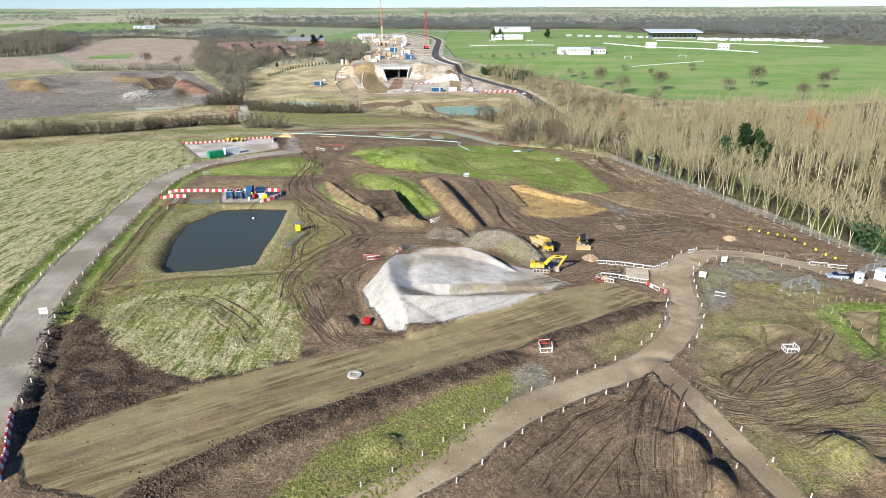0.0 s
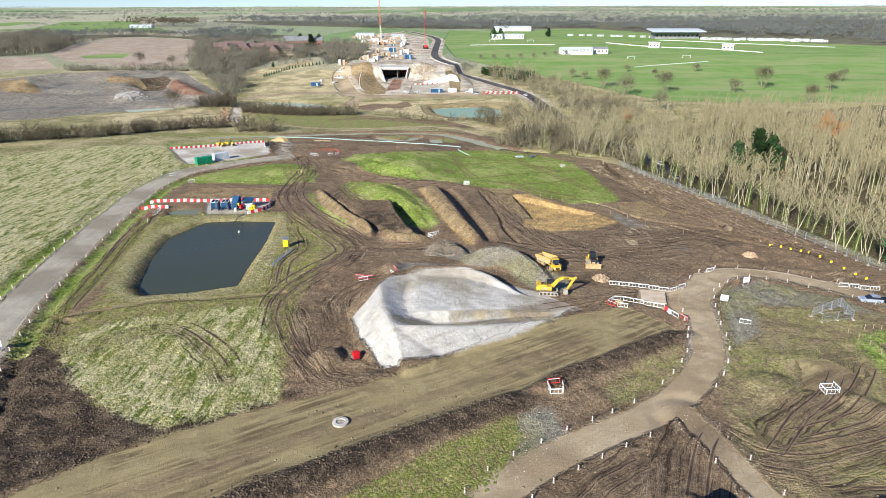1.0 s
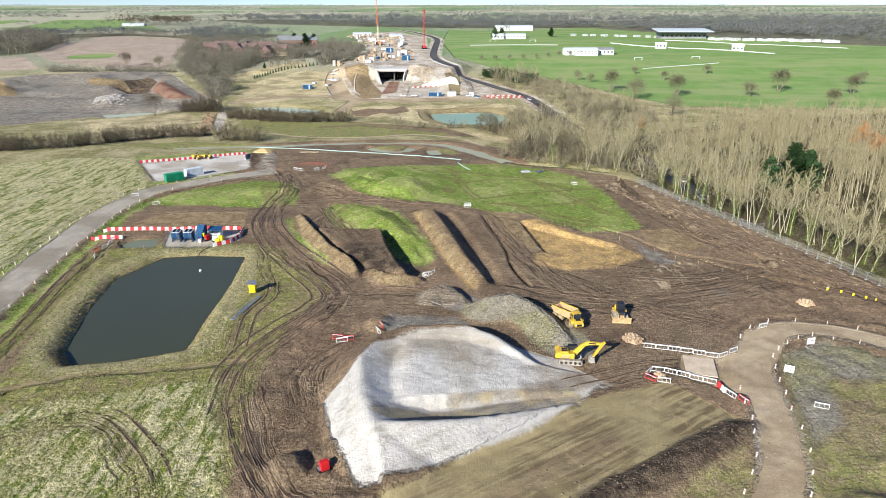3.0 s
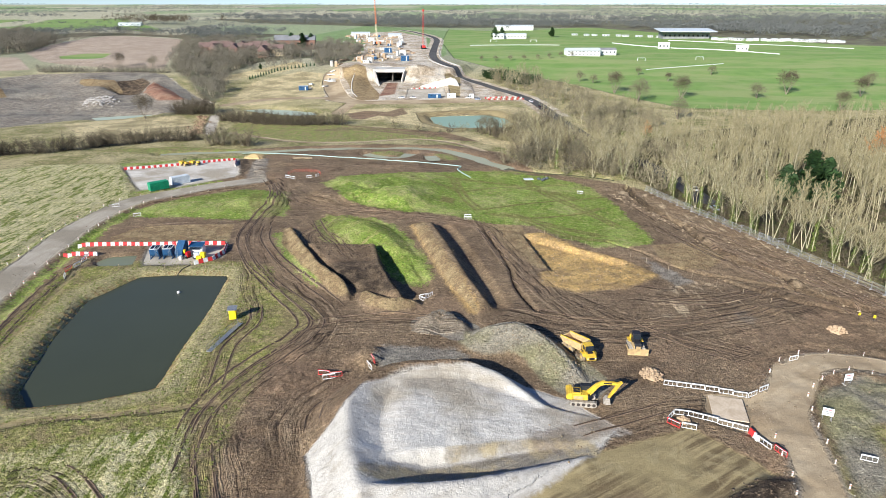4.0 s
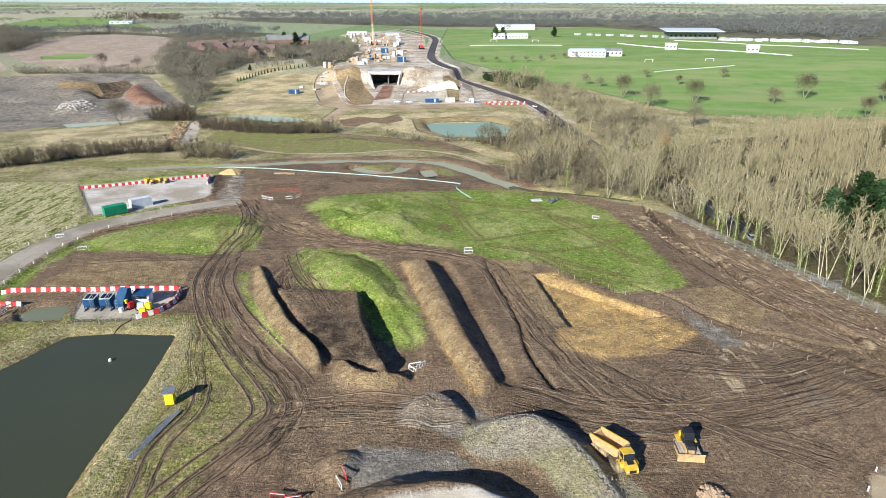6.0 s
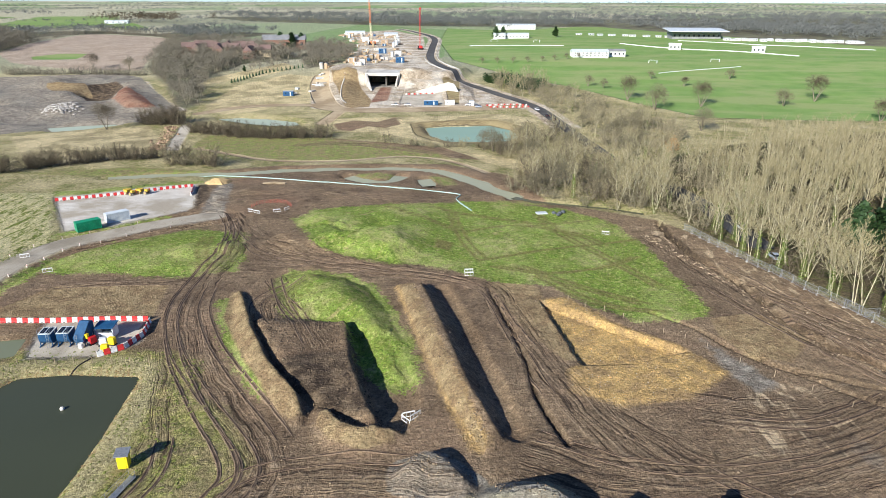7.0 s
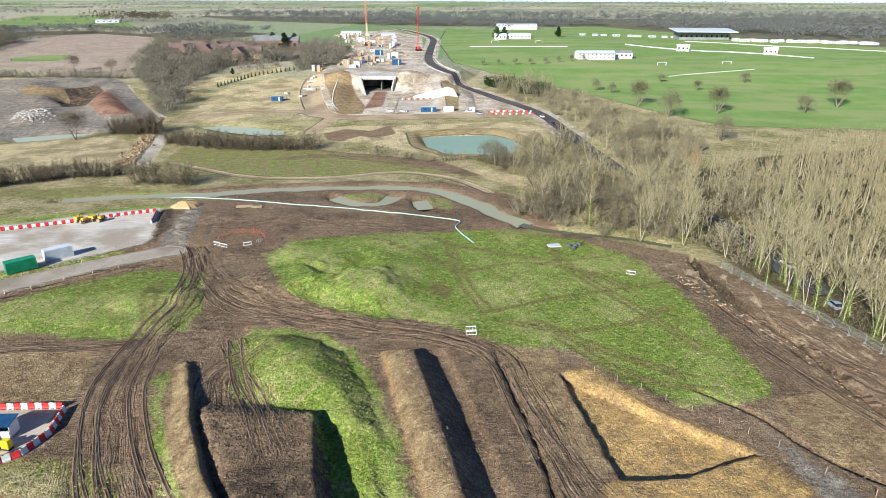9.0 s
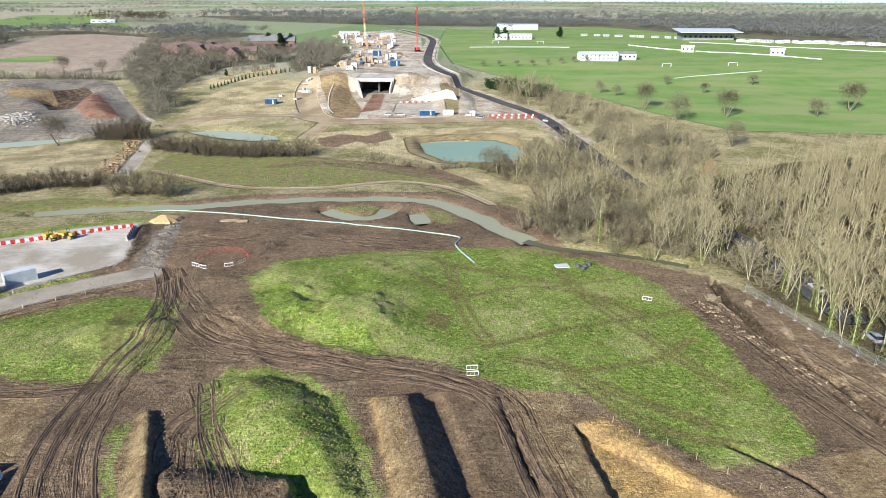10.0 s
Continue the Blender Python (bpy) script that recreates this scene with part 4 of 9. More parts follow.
    covers = [
        # name, colour, ragged edge in metres, softness
        ("plough", n.mix(n.spread(big, 0.4, 0.6), rgb(180, 162, 142), rgb(168, 150, 130)), 3.0, 1.0),
        ("lawn", n.mix(n.spread(n.noise(n.mapped(p, (0.3, 1.0, 1.0), 0.4), 0.05, 5, 0.65), 0.42, 0.62), n.mix(n.spread(big, 0.35, 0.65), rgb(112, 142, 74), rgb(124, 150, 82)), rgb(140, 152, 96)), 2.0, 0.8),
        # wood floor, its tone lowered for shade in the gaps between trees
        ("farwood", mix3(rgb(112, 106, 88), rgb(92, 87, 72), rgb(120, 120, 92), mid, big), 8.0, 4.0),
        ("dry", mix3(rgb(216, 198, 154), rgb(194, 178, 134), rgb(164, 150, 112), n.mix(0.5, mid, fine), big), 4.0, 1.5),
        ("works", mix3(rgb(196, 180, 156), rgb(156, 138, 114), rgb(212, 201, 182), n.noise(p, 0.16, 6, 0.7, 1.0), big), 3.0, 1.0),
        ("mud", mudc, 2.0, 0.8),
        # leaf litter, darkened to stand for shade below the poplars
        ("litter", mix3(rgb(112, 99, 74), rgb(88, 78, 57), rgb(96, 96, 58), fine, mid), 6.0, 2.0),
        ("grey", n.mix(n.spread(huge, 0.5, 0.6), mix3(rgb(144, 134, 119), rgb(120, 110, 97), rgb(158, 149, 133), n.mix(0.5, fine, tracks), mid), mix3(rgb(158, 150, 134), rgb(132, 126, 114), rgb(116, 110, 101), tracks, big)), 3.0, 0.8),
        ("patchy", n.mix(n.spread(n.mix(0.4, mid, big), 0.43, 0.53), n.mix(0.5, mudc, rgb(146, 132, 98)), mix3(rgb(136, 140, 74), rgb(160, 152, 98), rgb(156, 140, 104), fine, mid)), 3.0, 1.2),
        ("shale", mix3(rgb(158, 150, 132), rgb(138, 130, 112), rgb(146, 140, 104), n.mix(0.5, mid, fine), big), 3.0, 1.0),
        ("soil", mix3(rgb(86, 73, 59), rgb(64, 54, 44), rgb(116, 100, 80), drag, mid), 3.0, 0.7),
        ("clay", n.mix(n.spread(n.noise(n.mapped(p, (1.2, 0.35, 1.0), 0.45), 0.35, 5, 0.6, 1.2), 0.52, 0.62), mudc, rgb(196, 174, 140)), 3.0, 1.0),
        ("meadow", sward, 4.0, 1.0),
        ("pasture", n.mix(n.spread(n.mix(0.5, rows, mid), 0.44, 0.56), mix3(rgb(132, 144, 74), rgb(152, 156, 92), rgb(118, 130, 62), tuft, mid), rgb(150, 136, 96)), 4.0, 1.5),
        ("grass", green, 7.0, 0.5),
        ("worn", n.mix(n.spread(fine, 0.35, 0.65), rgb(110, 108, 56), rgb(138, 128, 82)), 0.9, 0.6),
        ("bank", n.mix(n.spread(mid, 0.54, 0.66), straw, n.mix(0.5, green, straw)), 3.0, 0.8),
        ("tussock", n.mix(n.spread(n.mix(0.35, rows, tuft), 0.43, 0.52), rgb(112, 122, 54), n.mix(n.spread(fine, 0.3, 0.62), rgb(180, 170, 124), rgb(208, 198, 154))), 4.0, 0.8),
        ("tan", n.mix(n.spread(n.noise(p, 0.22, 3, 0.5, 1.5), 0.58, 0.64, 0, 0.3), mix3(rgb(158, 142, 104), rgb(108, 93, 68), rgb(150, 135, 98), lanes, big), rgb(172, 158, 120)), 1.5, 0.5),
        ("sand", mix3(rgb(208, 174, 114), rgb(190, 156, 98), rgb(170, 141, 97), n.mix(0.5, fine, lanes), mid), 3.2, 0.8),
        ("buff", mix3(rgb(172, 151, 112), rgb(155, 133, 98), rgb(141, 118, 87), n.mix(0.5, tracks, fine), mid), 1.2, 0.4),
        ("red", mix3(rgb(146, 104, 85), rgb(128, 92, 75), rgb(156, 124, 102), mid, big), 2.0, 1.0),
        ("gravel", mix3(rgb(180, 170, 152), rgb(160, 150, 133), rgb(192, 182, 164), mid, big), 2.2, 0.8),
        ("chalk", n.mix(n.spread(n.mix(0.5, lanes, mid), 0.46, 0.66), rgb(190, 184, 173), rgb(166, 158, 145)), 1.2, 0.4),
        ("floor", mix3(rgb(214, 208, 196), rgb(198, 190, 176), rgb(168, 157, 138), n.noise(n.mapped(p, (0.3, 2.0, 1), 0.25), 0.5, 5, 0.65, 0.6), big), 2.4, 0.9),
        ("haul", mix3(rgb(172, 152, 121), rgb(186, 167, 137), rgb(156, 136, 107), n.mix(0.5, mid, lanes), big), 1.0, 0.4),
        # dark soil with the shadow of trench and ditches painted in
        ("trench", mix3(rgb(78, 66, 52), rgb(60, 50, 40), rgb(96, 82, 64), fine, mid), 0.9, 0.5),
        # grey lane floor with the rim's shadow in its colour, and bench edge
        ("wet", mix3(rgb(150, 142, 128), rgb(126, 118, 104), rgb(162, 148, 118), lanes, mid), 1.2, 0.5),
        ("lane", mix3(rgb(164, 154, 136), rgb(178, 168, 150), rgb(146, 136, 118), n.mix(0.5, mid, n.noise(n.mapped(p, (1.6, 0.12, 1.0), 0.2), 0.8, 4)), big), 0.8, 0.4),
        ("tarmac", mix3(rgb(86, 84, 81), rgb(96, 94, 90), rgb(78, 76, 73), mid, big), 0.2, 0.2),
    ]
    edge = n.math("SUBTRACT", n.mix(0.4, n.mix(0.4, mid, big), fine), 0.5)
    masks = {}
    for name, colour, ragged, soft in covers:
        m = n.spread(n.math("ADD", n.attribute(name), n.math("MULTIPLY", edge, ragged * 2.2)), -soft, soft)
        masks[name] = m
        col = n.mix(m, col, colour)
    # churned mud along the wheel ruts: grooves and pressed-up edges that follow each track
    on = n.spread(n.math("ADD", n.attribute("rut"), n.math("MULTIPLY", edge, 9.0)), 5.4, 3.6)
    col = n.mix(n.math("MULTIPLY", on, 0.5), col, n.mix(n.spread(drag, 0.4, 0.6), mudc, rgb(112, 95, 75)))
    smooth = n.math("MAXIMUM", n.math("MAXIMUM", n.math("MAXIMUM", masks["lane"], masks["haul"]), n.math("MULTIPLY", n.math("MAXIMUM", masks["floor"], masks["chalk"]), 0.8)), n.math("MAXIMUM", n.math("MAXIMUM", n.math("MAXIMUM", masks["lawn"], masks["gravel"]), masks["tan"]), masks["tarmac"]))
    groove = None
    for tag in "ab":
        at = n.tree.nodes.new("ShaderNodeCombineXYZ")
        n.put(at.inputs[0], n.math("ADD", n.attribute("beside_" + tag), n.math("MULTIPLY", n.noise(p, 0.13, 2), 2.4)))
        n.put(at.inputs[1], n.math("MULTIPLY", n.attribute("along_" + tag), 0.045))
        lines = n.mix(0.35, n.noise(at.outputs[0], 1.15, 3, 0.55), n.noise(at.outputs[0], 3.2, 2, 0.6))
        inside = n.spread(n.math("ADD", n.attribute("within_" + tag), n.math("MULTIPLY", edge, 5.0)), -0.4, 1.2)
        cut_in = n.mix(inside, (0.5, 0.5, 0.5), lines)
        groove = cut_in if groove is None else n.math("SUBTRACT", n.math("ADD", groove, cut_in), 0.5)
    groove = n.mix(n.math("MULTIPLY", smooth, 0.75), groove, (0.5, 0.5, 0.5))
    # lighter on the raised lines, darker in the grooves, as in the bump
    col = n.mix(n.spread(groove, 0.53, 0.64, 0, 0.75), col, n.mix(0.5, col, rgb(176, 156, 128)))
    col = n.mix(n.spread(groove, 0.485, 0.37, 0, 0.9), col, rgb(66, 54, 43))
    # speckle and blotches at several sizes, lighter and darker with the noise
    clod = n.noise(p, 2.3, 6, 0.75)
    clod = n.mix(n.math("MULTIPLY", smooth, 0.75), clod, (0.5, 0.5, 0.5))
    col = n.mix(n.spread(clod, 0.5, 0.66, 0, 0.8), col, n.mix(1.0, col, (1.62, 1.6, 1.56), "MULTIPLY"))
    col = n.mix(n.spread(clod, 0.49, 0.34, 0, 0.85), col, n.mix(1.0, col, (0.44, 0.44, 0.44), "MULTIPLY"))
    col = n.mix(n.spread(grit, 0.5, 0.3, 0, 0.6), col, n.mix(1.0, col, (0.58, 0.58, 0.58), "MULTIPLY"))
    col = n.mix(n.math("MULTIPLY", n.spread(grit, 0.52, 0.7), n.math("SUBTRACT", 0.6, n.math("MULTIPLY", smooth, 0.4))), col, n.mix(1.0, col, (1.45, 1.43, 1.39), "MULTIPLY"))
    blotch = n.mix(n.math("MULTIPLY", smooth, 0.7), n.noise(p, 0.5, 6, 0.66, 0.9), (0.5, 0.5, 0.5))
    col = n.mix(n.spread(blotch, 0.52, 0.68, 0, 0.8), col, n.mix(1.0, col, (1.4, 1.39, 1.36), "MULTIPLY"))
    col = n.mix(n.spread(blotch, 0.48, 0.34, 0, 0.8), col, n.mix(1.0, col, (0.62, 0.62, 0.62), "MULTIPLY"))
    h = n.math("ADD", n.math("MULTIPLY", fine, 0.6), n.math("MULTIPLY", grit, 0.22))
    h = n.math("ADD", h, n.math("MULTIPLY", drag, 0.25))
    h = n.math("ADD", h, n.math("MULTIPLY", crack, 0.15))
    h = n.math("ADD", h, n.math("MULTIPLY", tracks, n.math("MULTIPLY", masks["mud"], 0.55)))
    h = n.math("ADD", h, n.math("MULTIPLY", tuft, n.math("MULTIPLY", masks["tussock"], 0.9)))
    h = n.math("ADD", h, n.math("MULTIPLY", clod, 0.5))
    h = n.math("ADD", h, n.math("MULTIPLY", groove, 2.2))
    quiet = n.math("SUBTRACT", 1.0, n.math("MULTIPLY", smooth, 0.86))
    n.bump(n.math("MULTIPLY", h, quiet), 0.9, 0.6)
    return n.done(col, 0.92, 0.0, 0.15)


def water_material(name, colour, clear):
    n = Nodes(name)
    p = n.position()
    n.bump(n.noise(p, 1.1, 3), 0.05, 0.05)
    return n.done(n.mix(n.noise(p, 0.05), colour, tuple(c * 0.8 for c in colour)), clear, 0.0, 0.22)


ground_mesh.materials.append(ground_material())
tagged(new("ground", ground_mesh), "muddy construction site, haul roads, rough grass and far farmland", "ground", kind="structure")


# ---- building helpers ----
def part(name, bm, material, parent=None, label=""):
    """Links a bmesh as one mesh object, under a thing where one is given."""
    me = bpy.data.meshes.new(name)
    bm.normal_update()
    bm.to_mesh(me)
    bm.free()
    me.materials.append(material)
    ob = new(name, me)
    ob.parent = parent
    return tagged(ob, label)


def thing(name, m, label, category, group="", kind=""):
    ob = new(name)
    ob.empty_display_size = 0.2
    ob.matrix_basis = m
    return tagged(ob, label, category, group, kind)


def box(bm, c, s, rot=None, bevel=0.0, taper=1.0):
    """A box about c of size s; taper narrows its top."""
    m = Matrix.Translation(c) @ (rot or Matrix()) @ Matrix.Diagonal((*s, 1))
    made = bmesh.ops.create_cube(bm, size=1, matrix=Matrix())["verts"]
    for v in made:
        if v.co.z > 0:
            v.co.x *= taper
            v.co.y *= taper
        v.co = m @ v.co
    if bevel:
        edges = list({e for v in made for e in v.link_edges})
        bmesh.ops.bevel(bm, geom=edges, offset=bevel, segments=1, affect="EDGES")
    return bm


def rod(bm, a, b, r, r2=None, sides=8):
    a, b = Vector(a), Vector(b)
    d = b - a
    m = Matrix.Translation((a + b) / 2) @ d.to_track_quat("Z", "Y").to_matrix().to_4x4()
    bmesh.ops.create_cone(bm, cap_ends=True, segments=sides, radius1=r, radius2=r if r2 is None else r2, depth=d.length, matrix=m)
    return bm


def prism(bm, profile, width, m=None):
    """A side profile of (y, z) drawn out across x by width."""
    m = m or Matrix()
    sides = [[bm.verts.new(m @ Vector((s * width / 2, y, z))) for y, z in profile] for s in (-1, 1)]
    bm.faces.new(sides[0])
    bm.faces.new(sides[1][::-1])
    n = len(profile)
    for i in range(n):
        j = (i + 1) % n
        bm.faces.new([sides[0][j], sides[0][i], sides[1][i], sides[1][j]])
    bmesh.ops.recalc_face_normals(bm, faces=bm.faces[:])
    return bm


def on_ground(x, y, turn=0.0, lift=0.0):
    return pose(x, y, ground_z(x, y) + lift, 0, 0, turn)


# ---- water ----
def sheet(name, outline, z, material, label, category="pond", grow=0.0):
    bm = bmesh.new()
    cx, cy = sum(p[0] for p in outline) / len(outline), sum(p[1] for p in outline) / len(outline)
    ring = []
    for x, y in outline:
        d = Vector((x - cx, y - cy))
        d = d * (1 + grow / max(d.length, 1))
        ring.append(bm.verts.new((cx + d.x, cy + d.y, z)))
    bm.faces.new(ring)
    bmesh.ops.recalc_face_normals(bm, faces=bm.faces[:])
    if bm.faces[:][0].normal.z < 0:
        bmesh.ops.reverse_faces(bm, faces=bm.faces[:])
    return tagged(part(name, bm, material), label, category, kind="structure")


def ribbon(name, line, half, drop, material, label, category):
    """Water along a line, set down in its bed."""
    bm, last = bmesh.new(), None
    pts = smooth_line(line, 10)
    for i, (x, y) in enumerate(pts):
        a, b = Vector(pts[max(i - 1, 0)]), Vector(pts[min(i + 1, len(pts) - 1)])
        d = (b - a).normalized()
        z = float(base(np.array([x]), np.array([y]))[0]) - drop
        row = [bm.verts.new((x + s * half * d.y, y - s * half * d.x, z)) for s in (-1, 1)]
        if last:
            bm.faces.new([last[0], last[1], row[1], row[0]])
        last = row
    for f in bm.faces:
        f.normal_update()
        if f.normal.z < 0:
            f.normal_flip()
    return tagged(part(name, bm, material), label, category, kind="structure")


pond_water = water_material("pond_water", rgb(68, 72, 54), 0.25)
pale_water = water_material("silty_water", rgb(180, 190, 168), 0.6)
lagoon_water = water_material("lagoon_water", rgb(146, 172, 152), 0.55)
silt_water = water_material("river_water", rgb(168, 168, 140), 0.55)
brook_water = water_material("brook_water", rgb(104, 104, 82), 0.25)
green_water = water_material("green_water", rgb(122, 126, 98), 0.2)
POND_Z = float(base(np.array([-58.0]), np.array([158.0]))[0]) - 1.2
sheet("water", POND, POND_Z, pond_water, "still dark grey-green water of a lined settling pond", grow=4.0)
sheet("water", SMALL_POND, ground_z(-88, 192) - 0.9, green_water, "small murky green settlement pond", grow=1.6)
sheet("water", BLUE_POND, POOLS[0][1], lagoon_water, "pale turquoise silty lagoon", grow=7.0)
sheet("water", CANAL, POOLS[1][1], pale_water, "narrow pale silty pond", grow=2.0)
sheet("water", CANAL_LEFT, POOLS[2][1], pale_water, "narrow pale silty pond", grow=2.0)
ribbon("river", RIVER, 4.6, 0.85, silt_water, "slow grey-green river in a muddy channel", "river")
ribbon("brook", BROOK, 1.7, 0.8, brook_water, "narrow dark brook along the edge of the wood", "brook")
ribbon("river", BACKWATER, 3.6, 0.85, silt_water, "curved grey-green backwater in mud", "river")
ribbon("river", BACKWATER_EAST, 3.4, 0.85, silt_water, "short grey-green side channel in mud", "river")


# ---- trees ----
class Wood:
    """Collects tapered limbs and thin twigs of one tree as arrays."""

    def __init__(self, seed):
        self.rng = random.Random(seed)
        self.v, self.f, self.tv, self.tf, self.lv, self.lf = [], [], [], [], [], []

    def limb(self, pts, radii, sides):
        start = len(self.v)
        for i, p in enumerate(pts):
            d = (pts[min(i + 1, len(pts) - 1)] - pts[max(i - 1, 0)]).normalized()
            a = d.orthogonal().normalized()
            b = d.cross(a)
            for k in range(sides):
                w = 2 * math.pi * k / sides
                self.v.append(p + radii[i] * (math.cos(w) * a + math.sin(w) * b))
        for i in range(len(pts) - 1):
            for k in range(sides):
                q = start + i * sides
                a, b, c, d = q + k, q + (k + 1) % sides, q + sides + (k + 1) % sides, q + sides + k
                self.f += [(a, b, c), (a, c, d)]

    def twig(self, a, b, w):
        d = (b - a).normalized()
        s = d.cross(Vector((self.rng.uniform(-1, 1), self.rng.uniform(-1, 1), self.rng.uniform(-1, 1)))).normalized() * w
        i = len(self.tv)
        self.tv += [a - s, a + s, b]
        self.tf.append((i, i + 1, i + 2))

    def leaf(self, c, size):
        r = self.rng
        d = Vector((r.uniform(-1, 1), r.uniform(-1, 1), r.uniform(-0.6, 1))).normalized()
        s = d.orthogonal().normalized()
        i = len(self.lv)
        self.lv += [c - s * size * 0.5, c + d * size * 0.6, c + s * size * 0.5, c - d * size * 0.6]
        self.lf += [(i, i + 1, i + 2), (i, i + 2, i + 3)]

    def bent(self, a, way, length, n, wander):
        pts, p, d = [a], a.copy(), way.normalized()
        for _ in range(n):
            r = self.rng
            d = (d + Vector((r.uniform(-1, 1), r.uniform(-1, 1), r.uniform(-0.4, 1))) * wander).normalized()
            p = p + d * (length / n)
            pts.append(p.copy())
        return pts


def bare_tree(seed, height, spread, limbs, upright, bole, twigs, twig_w=0.035, ivy=0, trunks=1, sub=4, low=0.3, rounded=False):
    """Arrays for a leafless tree: trunk and limbs, twigs, ivy leaves."""
    w = Wood(seed)
    r = w.rng
    for _ in range(trunks):
        lean = Vector((r.uniform(-1, 1), r.uniform(-1, 1), 0)) * (0.05 if trunks == 1 else 0.28) + Vector((0, 0, 1))
        trunk = w.bent(Vector((r.uniform(-0.3, 0.3) * (trunks - 1), r.uniform(-0.3, 0.3) * (trunks - 1), -0.3)), lean, height * r.uniform(0.86, 1.0), 6, 0.05)
        w.limb(trunk[::2], [bole * (1 - 0.88 * i / 3) for i in range(4)], 6)
        for k in range(limbs):
            u = low + (0.95 - low) * (k + r.random()) / limbs
            i = min(int(u * 6), 5)
            a = trunk[i].lerp(trunk[i + 1], u * 6 - i)
            az = r.uniform(0, 2 * math.pi)
            out = Vector((math.cos(az), math.sin(az), upright * r.uniform(0.7, 1.3)))
            t = (u - low) / (1 - low)
            length = spread * (0.45 + 0.8 * math.sin(math.pi * (0.12 + 0.72 * t)) if rounded else 1.15 - 0.75 * t) * r.uniform(0.7, 1.15)
            pts = w.bent(a, out, length, 3, 0.16)
            rad = bole * 0.42 * (1.1 - u)
            w.limb([pts[0], pts[1], pts[3]], [rad, rad * 0.7, 0.02], 3)
            for s in range(sub):
                v = 0.25 + 0.7 * (s + r.random()) / sub
                j = min(int(v * 3), 2)
                c = pts[j].lerp(pts[j + 1], v * 3 - j)
                d = (pts[j + 1] - pts[j]).normalized() + Vector((r.uniform(-1, 1), r.uniform(-1, 1), r.uniform(-0.2, 0.9) * (0.5 + upright))) * 0.75
                sp = w.bent(c, d, length * r.uniform(0.3, 0.55), 2, 0.2)
                w.limb([sp[0], sp[2]], [rad * 0.4, 0.015], 3)
                for _ in range(twigs):
                    j = r.randint(0, 1)
                    q = sp[j].lerp(sp[j + 1], r.random())
                    way = (sp[j + 1] - sp[j]).normalized() + Vector((r.uniform(-1, 1), r.uniform(-1, 1), r.uniform(-0.3, 1))) * 0.9
                    w.twig(q, q + way.normalized() * length * r.uniform(0.14, 0.34), twig_w)
        for _ in range(ivy // trunks):
            u = r.random() ** 1.2 * 0.62
            i = min(int(u * 6), 5)
            c = trunk[i].lerp(trunk[i + 1], u * 6 - i)
            az, rad = r.uniform(0, 6.3), bole + r.random() * 0.75 * (1 - u)
            w.leaf(c + Vector((math.cos(az) * rad, math.sin(az) * rad, 0)), r.uniform(0.14, 0.3))
    return w


def leafy_tree(seed, height, spread, count, size):
    """An evergreen: trunk, boughs and leaf sprays on them."""
    w = Wood(seed)
    r = w.rng
    trunk = w.bent(Vector((0, 0, -0.3)), Vector((0, 0, 1)), height, 6, 0.04)
    w.limb(trunk, [0.4 * (1 - 0.9 * i / 6) for i in range(7)], 6)
    for k in range(26):
        u = 0.14 + 0.84 * k / 26
        i = min(int(u * 6), 5)
        a = trunk[i].lerp(trunk[i + 1], u * 6 - i)
        az = r.uniform(0, 6.3)
        length = spread * (1.05 - u) * r.uniform(0.6, 1.2) + 0.6
        pts = w.bent(a, Vector((math.cos(az), math.sin(az), 0.25)), length, 3, 0.12)
        w.limb(pts, [0.1, 0.07, 0.05, 0.02], 4)
        for _ in range(count // 26):
            j = r.randint(0, 2)
            c = pts[j].lerp(pts[j + 1], r.random()) + Vector((r.gauss(0, 1), r.gauss(0, 1), r.gauss(0, 0.6))) * (0.35 + 0.12 * length)
            w.leaf(c, size * r.uniform(0.7, 1.3))
    return w


def bush(seed, height, spread, stems, twigs, leaves=0, size=0.4, twig_w=0.04):
    """A thicket: many stems from the ground with twigs and, on evergreens, leaves."""
    w = Wood(seed)
    r = w.rng
    for _ in range(stems):
        az, q = r.uniform(0, 6.3), r.random() ** 0.5
        a = Vector((math.cos(az) * spread * 0.45 * q, math.sin(az) * spread * 0.45 * q, -0.2))
        pts = w.bent(a, Vector((math.cos(az) * 0.7 * q, math.sin(az) * 0.7 * q, 1)), height * r.uniform(0.6, 1.05), 3, 0.18)
        w.limb(pts, [0.06, 0.05, 0.035, 0.015], 3)
        for _ in range(twigs):
            j = r.randint(0, 2)
            c = pts[j].lerp(pts[j + 1], r.random())
            d = Vector((r.uniform(-1, 1), r.uniform(-1, 1), r.uniform(0, 1.2)))
            w.twig(c, c + d.normalized() * height * r.uniform(0.15, 0.35), twig_w)
        for _ in range(leaves // stems):
            j = r.randint(0, 2)
            w.leaf(pts[j].lerp(pts[j + 1], r.random()) + Vector((r.gauss(0, 1), r.gauss(0, 1), r.gauss(0, 0.7))) * 0.12 * spread, size * r.uniform(0.6, 1.3))
    return w


